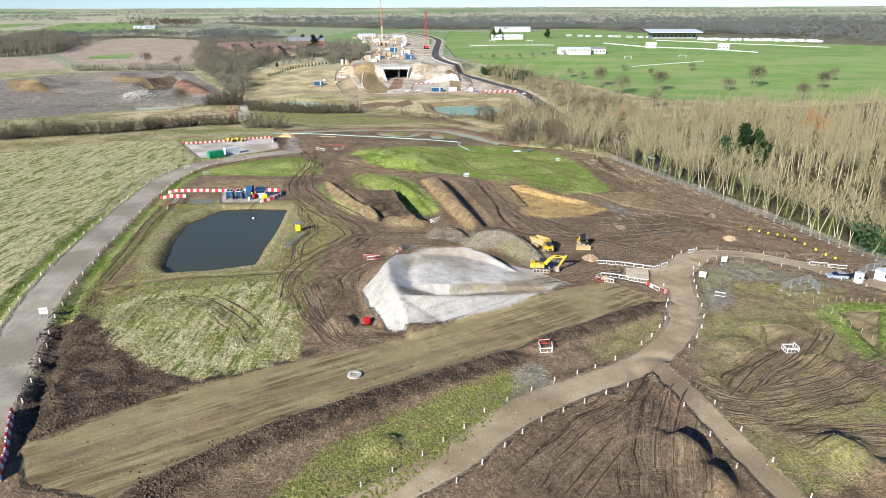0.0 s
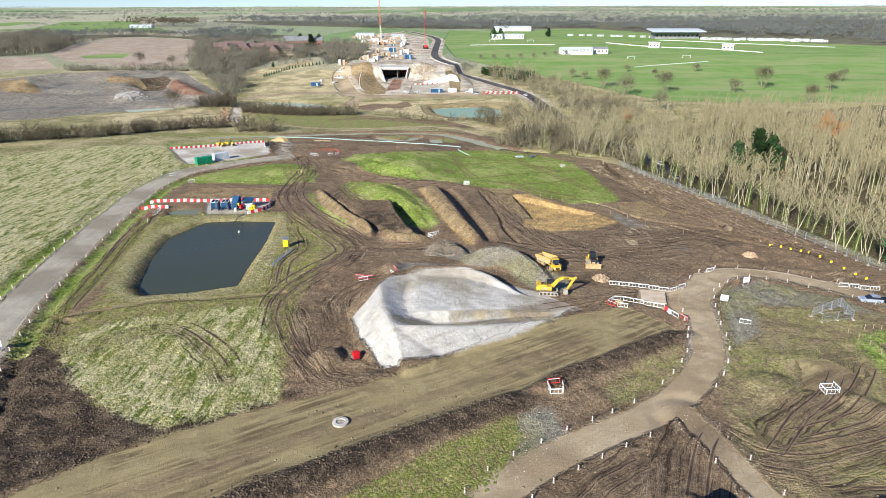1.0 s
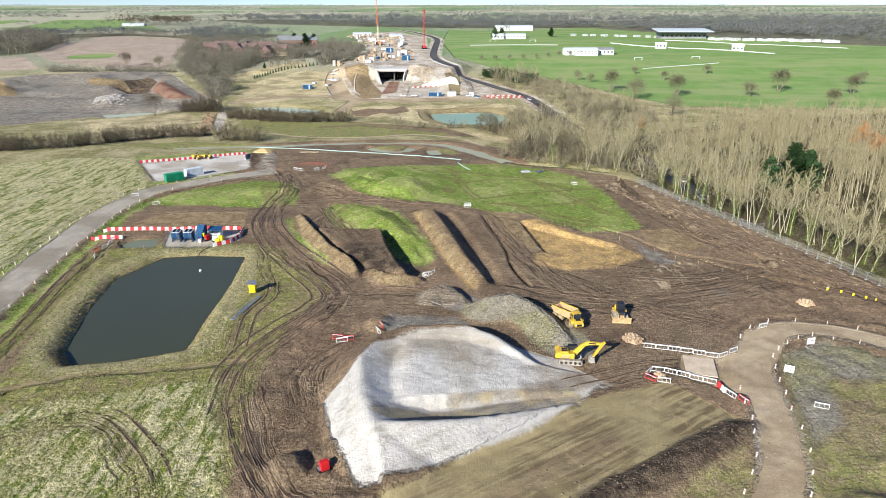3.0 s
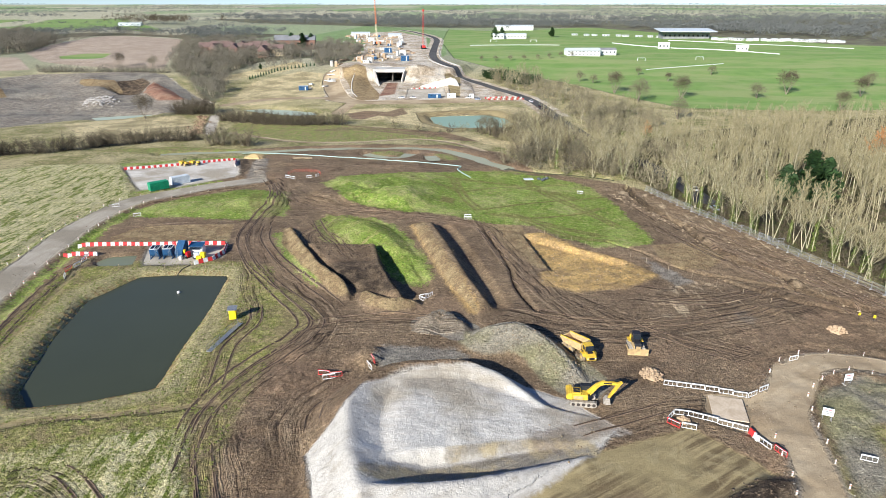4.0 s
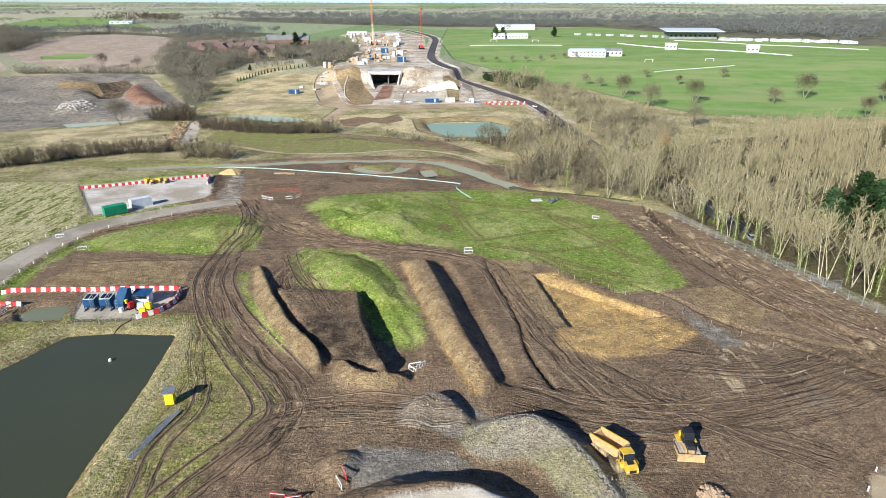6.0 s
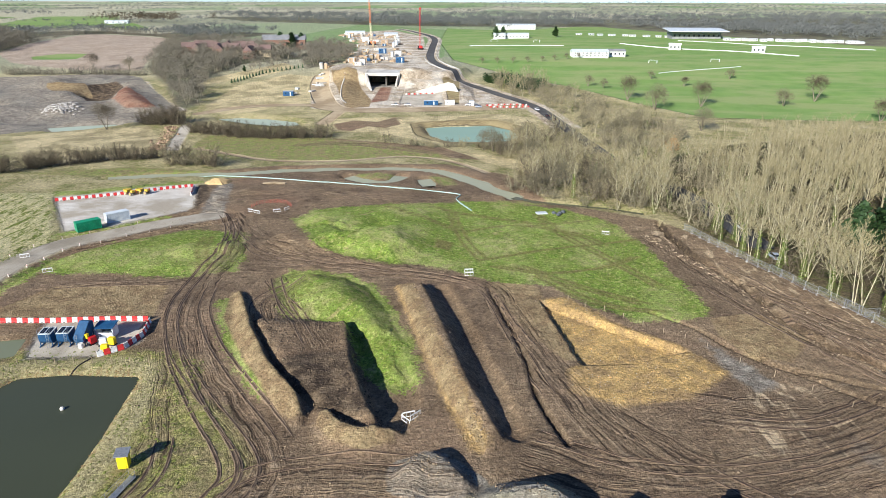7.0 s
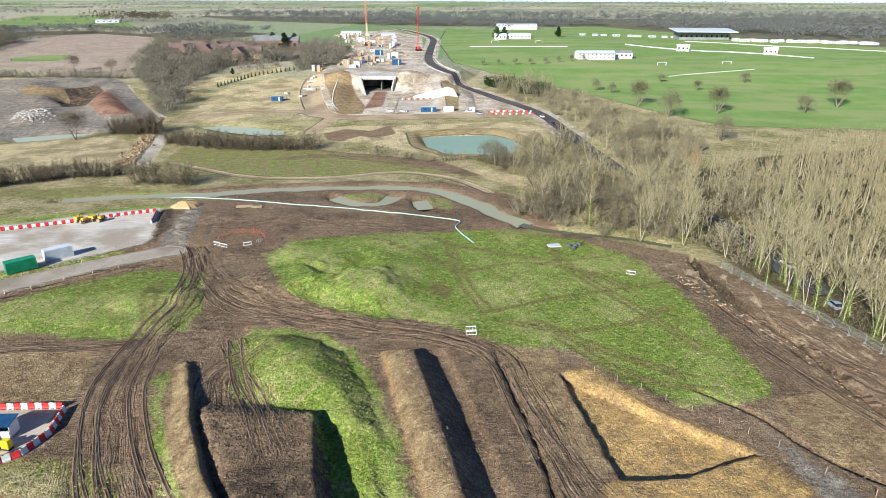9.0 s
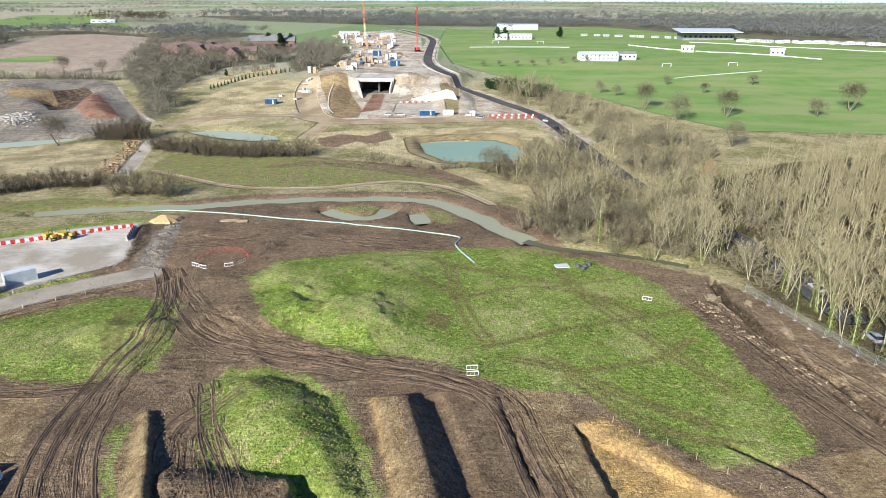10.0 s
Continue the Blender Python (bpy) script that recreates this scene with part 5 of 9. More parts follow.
def dome(seed, height, spread, count, width):
    """A far bare tree: twigs through a rounded crown, thicker towards its skin, and a few stems."""
    w = Wood(seed)
    r = w.rng
    lobes = [(Vector((r.uniform(-0.3, 0.3) * spread, r.uniform(-0.3, 0.3) * spread, height * r.uniform(0.45, 0.7))), r.uniform(0.22, 0.36)) for _ in range(5)]
    for _ in range(3):
        w.limb(w.bent(Vector((0, 0, -0.3)), Vector((r.uniform(-0.4, 0.4), r.uniform(-0.4, 0.4), 1)), height * 0.6, 2, 0.1), [0.3, 0.2, 0.08], 3)
    for _ in range(count):
        c, q = r.choice(lobes)
        d = Vector((r.gauss(0, 1), r.gauss(0, 1), r.gauss(0.25, 0.8))).normalized()
        at = c + Vector((d.x * spread * q, d.y * spread * q, d.z * height * q * 0.9)) * r.uniform(0.45, 1.0)
        at.z = max(at.z, 0.4)
        way = d * 0.6 + Vector((r.uniform(-1, 1), r.uniform(-1, 1), r.uniform(-0.6, 1)))
        w.twig(at, at + way.normalized() * height * r.uniform(0.08, 0.18), width)
    return w


def bark(name, a, b, vary=0.35):
    n = Nodes(name)
    p = n.tree.nodes.new("ShaderNodeTexCoord").outputs["Object"]
    f = n.noise(n.mapped(p, (3, 3, 0.5)), 1.5, 4)
    c = n.mix(n.spread(f, 0.35, 0.65), a, b)
    c = n.mix(n.math("MULTIPLY", n.chance(), vary), c, tuple(v * 0.55 for v in a))
    return n.done(c, 0.9, 0, 0.1)


def foliage(name, a, b):
    n = Nodes(name)
    c = n.mix(n.island(), a, b)
    c = n.mix(n.math("MULTIPLY", n.chance(), 0.35), c, tuple(v * 0.6 for v in a))
    return n.done(c, 0.65, 0, 0.25)


pale_bark = bark("poplar_bark", rgb(204, 196, 164), rgb(152, 143, 114))
dull_bark = bark("dull_bark", rgb(190, 180, 148), rgb(140, 130, 102))
# far woods: distance haze put into the colour as a pale grey
hazed_twigs = bark("hazed_twigs", rgb(112, 114, 108), rgb(88, 90, 86))
grey_bark = bark("grey_bark", rgb(150, 140, 120), rgb(118, 108, 90))
twig_pale = bark("pale_twigs", rgb(164, 154, 117), rgb(132, 122, 90))
twig_grey = bark("grey_twigs", rgb(150, 141, 113), rgb(118, 110, 86))
# brown hedge twigs, with shadows inside hedges and undergrowth toned in
twig_dark = bark("dark_twigs", rgb(108, 98, 80), rgb(84, 76, 62))
twig_oak = bark("oak_twigs", rgb(128, 121, 98), rgb(100, 94, 75))
twig_rust = bark("rust_twigs", rgb(196, 142, 92), rgb(172, 122, 78))
ivy_leaf = foliage("ivy", rgb(116, 128, 56), rgb(80, 98, 40))
fir_leaf = foliage("conifer", rgb(58, 82, 44), rgb(36, 58, 32))


def tree_thing(name, w, wood, twig, leaf, label, category, group=""):
    """A tree as an Empty with its trunk, twigs and leaves under it."""
    top = thing(name, Matrix(), label, category, group)
    for piece, v, f, material in (("trunk", w.v, w.f, wood), ("crown", w.tv, w.tf, twig), ("foliage", w.lv, w.lf, leaf)):
        if f:
            me = fast_mesh(piece, np.array([tuple(q) for q in v]), f)
            me.materials.append(material)
            ob = new(piece, me)
            ob.parent = top
            if piece != "trunk" or category == "bush":
                tagged(ob, kind="stuff")
    return top


def plant(model, places, scatter, used):
    """Sets a model out at places; the first takes the model itself."""
    for x, y, s in places:
        m = on_ground(x, y, scatter.uniform(0, 360)) @ Matrix.Diagonal((s, s, s * scatter.uniform(0.92, 1.08), 1))
        if model not in used:
            used.add(model)
            model.matrix_basis = m
        else:
            o = copy_thing(model, m)
            o.matrix_basis = m


def in_outline(x, y, pts):
    return inside_distance(np.array([x]), np.array([y]), pts, 1000.0)[0] > 0


def joined(name, models, places, material, label, category, scatter, wood=None):
    """Many small copies of twig work, and of the limbs where wood is given, in one mesh for what nobody could count."""
    vs, fs, slots, base_i = [], [], [], 0
    for x, y, s in places:
        w = scatter.choice(models)
        v0, f0 = (w.tv, w.tf) if not wood else (w.tv + w.v, w.tf + [tuple(i + len(w.tv) for i in f) for f in w.f])
        slots += [0] * len(w.tf) + ([1] * len(w.f) if wood else [])
        a = scatter.uniform(0, 6.3)
        v = np.array([tuple(q) for q in v0])
        c, d = math.cos(a), math.sin(a)
        v = np.column_stack([x + s * (v[:, 0] * c - v[:, 1] * d), y + s * (v[:, 0] * d + v[:, 1] * c), ground_z(x, y) + s * v[:, 2]])
        vs.append(v)
        fs.append(np.array(f0) + base_i)
        base_i += len(v)
    me = fast_mesh(name, np.vstack(vs), np.vstack(fs))
    me.materials.append(material)
    if wood:
        me.materials.append(wood)
        me.polygons.foreach_set("material_index", np.array(slots, np.int32))
    return tagged(new(name, me), label, category, kind="stuff")


used, scatter = set(), random.Random(11)
poplars = [tree_thing("poplar", bare_tree(20 + i, 17.5 + i, 4.6, 15, 1.6, 0.22, 12, 0.04, ivy=(0, 0, 220, 0)[i], sub=5, low=0.36), (pale_bark, dull_bark, pale_bark, dull_bark)[i], twig_pale, ivy_leaf, "tall bare poplar with a pale trunk and fine twigs" if i != 2 else "tall bare poplar with an ivy-covered lower trunk", "tree", "poplars in the wood") for i in range(4)]
edge_trees = [tree_thing("ash", bare_tree(40 + i, 12 + 2 * i, 5.2, 12, 1.2, 0.13, 8, 0.036, ivy=(400, 0, 360)[i], trunks=(1, 2, 2)[i]), pale_bark, twig_pale, ivy_leaf, ("slender bare ash with bright ivy up its trunk", "multi-stemmed bare ash with pale limbs", "twin-stemmed bare ash thick with ivy")[i], "tree", "trees along the fence") for i in range(3)]
oaks = [tree_thing("oak", dome(60 + i, 11.5 + 2 * i, (10.5, 12)[i], 1300, 0.05), grey_bark, (twig_oak, twig_dark)[i], ivy_leaf, ("spreading bare oak with grey twigs", "broad dark bare oak")[i], "tree", "trees in the park") for i in range(2)]
thickets = [tree_thing("willow", bush(80 + i, 7 + i, 7, 13, 38, twig_w=0.06), grey_bark, (twig_grey, twig_pale, twig_dark)[i], ivy_leaf, ("tangled grey bare willow scrub", "straw-coloured bare willow scrub", "dark bare hawthorn scrub")[i], "bush", "scrub by the river") for i in range(3)]
rusty = tree_thing("beech", bare_tree(91, 17, 5.5, 24, 0.9, 0.25, 16, 0.08), grey_bark, twig_rust, ivy_leaf, "beech with rust-brown twigs and withered leaves", "tree")
pine = tree_thing("pine", leafy_tree(92, 17, 6.5, 3600, 1.0), grey_bark, twig_grey, fir_leaf, "dark green pine among bare poplars", "tree")
yew = tree_thing("yew", bush(93, 8, 9, 24, 6, 2800, 0.75), grey_bark, twig_dark, fir_leaf, "dense dark green yew at the edge of the wood", "bush")

FENCE = [(71, 268), (76, 250), (82.5, 229), (92.5, 196), (99, 172), (104, 153), (108, 143)]
road_line = smooth_line(TARMAC, 3)


def east_of_fence(x, y):
    return x - np.interp(-y, [-p[1] for p in FENCE], [p[0] for p in FENCE])


def off_road(x, y):
    return abs(line_offset(np.array([x]), np.array([y]), road_line, 60)[0][0])


def clear(x, y):
    """Keeps the poplars off the pine and the beeches."""
    return abs(x - 118) + abs(y - 249) > 17 and abs(x - 173) + abs(y - 297) > 9


spots = []
while len(spots) < 640:
    x, y = scatter.uniform(95, 300), scatter.uniform(150, 425)
    if east_of_fence(x, y) < 19 or off_road(x, y) < 8 or not clear(x, y) or y > 352 + 0.42 * (x - 80) or y - 150 < (x - 190) * 0.75:
        continue
    if x < 105 + 0.1 * y and y < 330 and scatter.random() < 0.05 or min((abs(x - a) + abs(y - b) for a, b, _ in spots), default=99) < 4.2:
        continue
    deep = east_of_fence(x, y)
    if deep < 42 and scatter.random() < 0.5:
        continue
    spots.append((x, y, scatter.uniform(0.8, 1.05) * min(1.0, 0.52 + deep / 95)))
spots.sort(key=lambda q: math.hypot(q[0] - 60, q[1] - 200))
for i, model in enumerate(poplars):
    plant(model, spots[:230][i::4], scatter, used)
back_models = [bare_tree(120 + i, 19, 4.6, 10, 1.7, 0.22, 9, 0.055, sub=3, low=0.36) for i in range(3)]
infill = []
while len(infill) < 210:
    x, y = scatter.uniform(98, 205), scatter.uniform(205, 400)
    if clear(x, y) and east_of_fence(x, y) > 17 and off_road(x, y) > 7 and y < 345 + 0.42 * (x - 80) and y > x * 1.15 + 60 and min((abs(x - a) + abs(y - b) for a, b, _ in infill), default=99) > 3.6:
        infill.append((x, y, scatter.uniform(0.7, 1.05) * min(1.0, 0.5 + east_of_fence(x, y) / 95)))
joined("poplar_wood", back_models, spots[230:] + infill, twig_pale, "dense pale bare poplars deep in the wood", "woodland", scatter, dull_bark)
spots = []
for i in range(64):
    u = i / 63
    y = 268 - 126 * u + scatter.uniform(-1.5, 1.5)
    x = float(np.interp(-y, [-p[1] for p in FENCE], [p[0] for p in FENCE])) + scatter.uniform(3, 9)
    spots.append((x, y, scatter.uniform(0.75, 1.15)))
for i, model in enumerate(edge_trees):
    plant(model, spots[i::3], scatter, used)
plant(pine, [(119, 253, 1.05), (126, 256, 0.85), (113, 256, 0.7)], scatter, used)
plant(yew, [(113, 150, 1.1)], scatter, used)
plant(rusty, [(172, 300, 1.1), (177, 296, 0.9), (99, 362, 0.6)], scatter, used)


# ---- paints and stuffs of the things ----
cat_yellow = coloured("machine_yellow", rgb(218, 180, 56), rgb(180, 144, 54), 0.8, 0.5, spec=0.4)
dusty_yellow = coloured("dusty_yellow", rgb(196, 168, 118), rgb(160, 134, 98), 1.4, 0.85)
machine_black = coloured("machine_black", rgb(44, 44, 46), rgb(30, 30, 32), 2.0, 0.55)
track_steel = coloured("track_steel", rgb(176, 168, 154), rgb(136, 126, 112), 3.0, 0.8, 0.1)
glass_dark = coloured("tinted_glass", rgb(40, 46, 52), rgb(32, 38, 44), 1.0, 0.08, spec=0.6)
rubber = coloured("rubber", rgb(52, 48, 45), rgb(72, 64, 56), 2.0, 0.85)
dusty_tyre = coloured("mud_caked_tyre", rgb(156, 140, 112), rgb(116, 102, 82), 2.0, 0.95)
white_plastic = coloured("white_plastic", rgb(226, 224, 218), rgb(196, 192, 182), 2.0, 0.55, vary=0.15)
red_plastic = coloured("red_plastic", rgb(206, 58, 56), rgb(184, 50, 48), 2.0, 0.55, vary=0.15)
orange_plastic = coloured("orange_plastic", rgb(226, 96, 44), rgb(200, 84, 40), 2.0, 0.6)
galvanised = coloured("galvanised", rgb(168, 170, 170), rgb(140, 142, 144), 3.0, 0.45, 0.6)
blue_paint = coloured("blue_paint", rgb(36, 82, 118), rgb(28, 64, 96), 1.0, 0.5, vary=0.1)
green_paint = coloured("green_paint", rgb(28, 148, 104), rgb(24, 124, 88), 0.7, 0.5)
light_grey = coloured("light_grey_sheet", rgb(206, 212, 212), rgb(184, 190, 192), 0.5, 0.5)
yellow_plastic = coloured("yellow_plastic", rgb(236, 212, 40), rgb(220, 190, 36), 1.5, 0.5)
concrete = coloured("concrete", rgb(196, 190, 178), rgb(168, 160, 148), 0.6, 0.9, vary=0.1, relief=0.02)
timber = coloured("weathered_timber", rgb(170, 152, 122), rgb(134, 116, 92), 1.5, 0.85, vary=0.3)
silver_car = coloured("silver_car_paint", rgb(190, 200, 210), rgb(182, 192, 202), 0.5, 0.25, 0.4, spec=0.5)
black_car = coloured("black_car_paint", rgb(34, 36, 40), rgb(28, 30, 34), 0.5, 0.25, spec=0.5)
white_car = coloured("white_car_paint", rgb(226, 228, 230), rgb(214, 216, 218), 0.5, 0.3, spec=0.5)
red_paint = coloured("red_paint", rgb(196, 34, 38), rgb(168, 30, 34), 1.0, 0.5)
dirt_stone = coloured("rubble_stone", rgb(190, 164, 132), rgb(158, 132, 104), 1.2, 0.95, vary=0.4, relief=0.05)
pale_stone = coloured("pale_rock", rgb(188, 182, 172), rgb(152, 144, 133), 0.6, 0.95, vary=0.4, relief=0.05)
sign_white = coloured("sign_white", rgb(240, 240, 238), rgb(228, 228, 226), 1.0, 0.5)


bed_clay = coloured("bed_clay", rgb(150, 116, 84), rgb(122, 94, 68), 1.2, 0.95, relief=0.05)


def turned(*a):
    return pose(0, 0, 0, *a)


def track_profile(length, height):
    r = height / 2
    pts = []
    for k in range(9):
        a = math.pi / 2 + math.pi * k / 8
        pts.append((-length / 2 + r + r * math.cos(a), r + r * math.sin(a)))
    for k in range(9):
        a = -math.pi / 2 + math.pi * k / 8
        pts.append((length / 2 - r + r * math.cos(a), r + r * math.sin(a)))
    return pts


def crawler(parent, length, height, width, gauge):
    """Two tracks with shoes and road wheels."""
    for s in (-1, 1):
        bm = prism(bmesh.new(), track_profile(length, height), width, Matrix.Translation((s * gauge / 2, 0, 0)))
        for k in range(int(length / 0.22)):
            box(bm, (s * gauge / 2, -length / 2 + 0.25 + k * 0.22, height + 0.01), (width + 0.02, 0.06, 0.06))
        t = part("track", bm, track_steel, parent, "dusty steel crawler track")
        for k in range(5):
            y = -length / 2 + height / 2 + k * (length - height) / 4
            part("road_wheel", rod(bmesh.new(), (s * (gauge / 2 + width / 2 - 0.02), y, height / 2), (s * (gauge / 2 + width / 2 + 0.03), y, height / 2), height * 0.3, sides=12), rubber, t)


def cab(parent, x, y, z, sx, sy, sz, paint):
    """An operator's cab: body with roof and its panes."""
    c = part("cab", box(box(bmesh.new(), (x, y, z + sz * 0.2), (sx, sy, sz * 0.4), bevel=0.04), (x, y, z + sz * 0.97), (sx, sy, sz * 0.09), bevel=0.03), paint, parent)
    bm = bmesh.new()
    for a in (-1, 1):
        for b in (-1, 1):
            box(bm, (x + a * (sx / 2 - 0.04), y + b * (sy / 2 - 0.04), z + sz * 0.66), (0.08, 0.08, sz * 0.56))
    part("cab_frame", bm, paint, c)
    part("windscreen", box(bmesh.new(), (x, y + sy / 2 - 0.05, z + sz * 0.66), (sx - 0.16, 0.03, sz * 0.54)), glass_dark, c)
    part("rear_pane", box(bmesh.new(), (x, y - sy / 2 + 0.05, z + sz * 0.66), (sx - 0.16, 0.03, sz * 0.54)), glass_dark, c)
    for a in (-1, 1):
        part("side_pane", box(bmesh.new(), (x + a * (sx / 2 - 0.05), y, z + sz * 0.66), (0.03, sy - 0.16, sz * 0.54)), glass_dark, c)
    return c


def arm(profile, width, paint, name, parent, label=""):
    return part(name, prism(bmesh.new(), profile, width), paint, parent, label)


def excavator(m):
    e = thing("excavator", m, "yellow tracked excavator with its arm reaching over muddy ground", "excavator")
    crawler(e, 4.3, 0.95, 0.62, 2.3)
    part("undercarriage", box(rod(bmesh.new(), (0, 0, 0.75), (0, 0, 1.15), 0.7, sides=16), (0, 0, 0.6), (1.8, 2.0, 0.45), bevel=0.08), machine_black, e)
    h = part("house", box(bmesh.new(), (0.15, -0.6, 1.7), (2.3, 2.6, 0.95), bevel=0.12), cat_yellow, e)
    part("engine_cover", box(bmesh.new(), (0.35, -1.2, 2.4), (1.9, 1.5, 0.32), bevel=0.1), cat_yellow, h)
    part("counterweight", prism(bmesh.new(), [(-2.75, 1.3), (-2.9, 1.6), (-2.85, 2.3), (-2.4, 2.45), (-1.9, 2.45), (-1.9, 1.25)], 2.6), cat_yellow, h)
    part("vent_panel", box(bmesh.new(), (0.15, -2.88, 1.85), (1.5, 0.05, 0.5)), machine_black, h)
    for x in (0.0, 0.75):
        part("deck_grille", box(bmesh.new(), (x, -1.2, 2.575), (0.6, 1.1, 0.03), bevel=0.01), machine_black, h)
    part("side_door", box(bmesh.new(), (1.32, -0.9, 1.7), (0.03, 1.5, 0.6), bevel=0.01), dusty_yellow, h)
    part("tool_box", box(bmesh.new(), (0.9, 0.55, 1.75), (0.75, 0.6, 0.6), bevel=0.06), machine_black, h)
    part("exhaust", rod(bmesh.new(), (0.7, -1.6, 2.5), (0.7, -1.6, 2.95), 0.07), machine_black, h)
    cab(e, -0.72, 0.35, 1.3, 0.98, 1.75, 1.75, machine_black)
    bm = bmesh.new()
    for a, b in (((1.3, -0.3, 2.25), (1.3, -0.3, 2.75)), ((1.3, -2.2, 2.25), (1.3, -2.2, 2.75)), ((1.3, -0.3, 2.75), (1.3, -2.2, 2.75)), ((-1.0, -2.2, 2.25), (-1.0, -2.2, 2.75)), ((-1.0, -2.2, 2.75), (1.3, -2.2, 2.75))):
        rod(bm, a, b, 0.03, sides=6)
    part("handrail", bm, cat_yellow, h)
    arm([(0.5, 1.5), (0.3, 2.0), (1.8, 3.75), (2.9, 4.35), (3.5, 4.4), (5.7, 4.15), (5.75, 3.85), (3.4, 3.85), (2.6, 3.55), (1.4, 2.3)], 0.46, cat_yellow, "boom", e)
    arm([(5.95, 4.55), (5.3, 4.25), (5.2, 3.9), (3.9, 1.35), (4.25, 1.2), (5.75, 3.75), (6.15, 4.35)], 0.36, cat_yellow, "stick", e)
    arm([(4.3, 1.35), (3.75, 1.45), (3.35, 0.95), (3.3, 0.35), (3.75, 0.12), (4.5, 0.3), (4.35, 0.75)], 1.1, track_steel, "bucket", e, "worn steel digging bucket")
    for s in (-1, 1):
        part("boom_cylinder", rod(rod(bmesh.new(), (s * 0.36, 0.9, 1.6), (s * 0.36, 1.9, 2.9), 0.1), (s * 0.36, 1.9, 2.9), (s * 0.36, 2.3, 3.4), 0.06), cat_yellow, e)
    part("stick_cylinder", rod(rod(bmesh.new(), (0, 3.3, 4.5), (0, 4.7, 4.72), 0.1), (0, 4.7, 4.72), (0, 5.7, 4.62), 0.06), machine_black, e)
    part("bucket_cylinder", rod(bmesh.new(), (0, 5.5, 4.3), (0, 4.5, 1.8), 0.08), machine_black, e)
    for s in (-1, 1):
        part("logo_panel", box(bmesh.new(), (s * 0.24, 3.75, 4.12), (0.02, 1.3, 0.26)), machine_black, e, "dark rectangular maker's panel")
    return e


def wheel(parent, x, y, r, width):
    w = part("wheel", rod(bmesh.new(), (x - width / 2, y, r), (x + width / 2, y, r), r, sides=20), dusty_tyre, parent, "mud-caked rubber tyre")
    s = 1 if x > 0 else -1
    part("rim", rod(bmesh.new(), (x + s * width * 0.3, y, r), (x + s * (width / 2 + 0.03), y, r), r * 0.6, r * 0.5, sides=16), dusty_yellow, w)
    part("hub", rod(bmesh.new(), (x + s * width / 2, y, r), (x + s * (width / 2 + 0.1), y, r), r * 0.2, sides=10), cat_yellow, w)


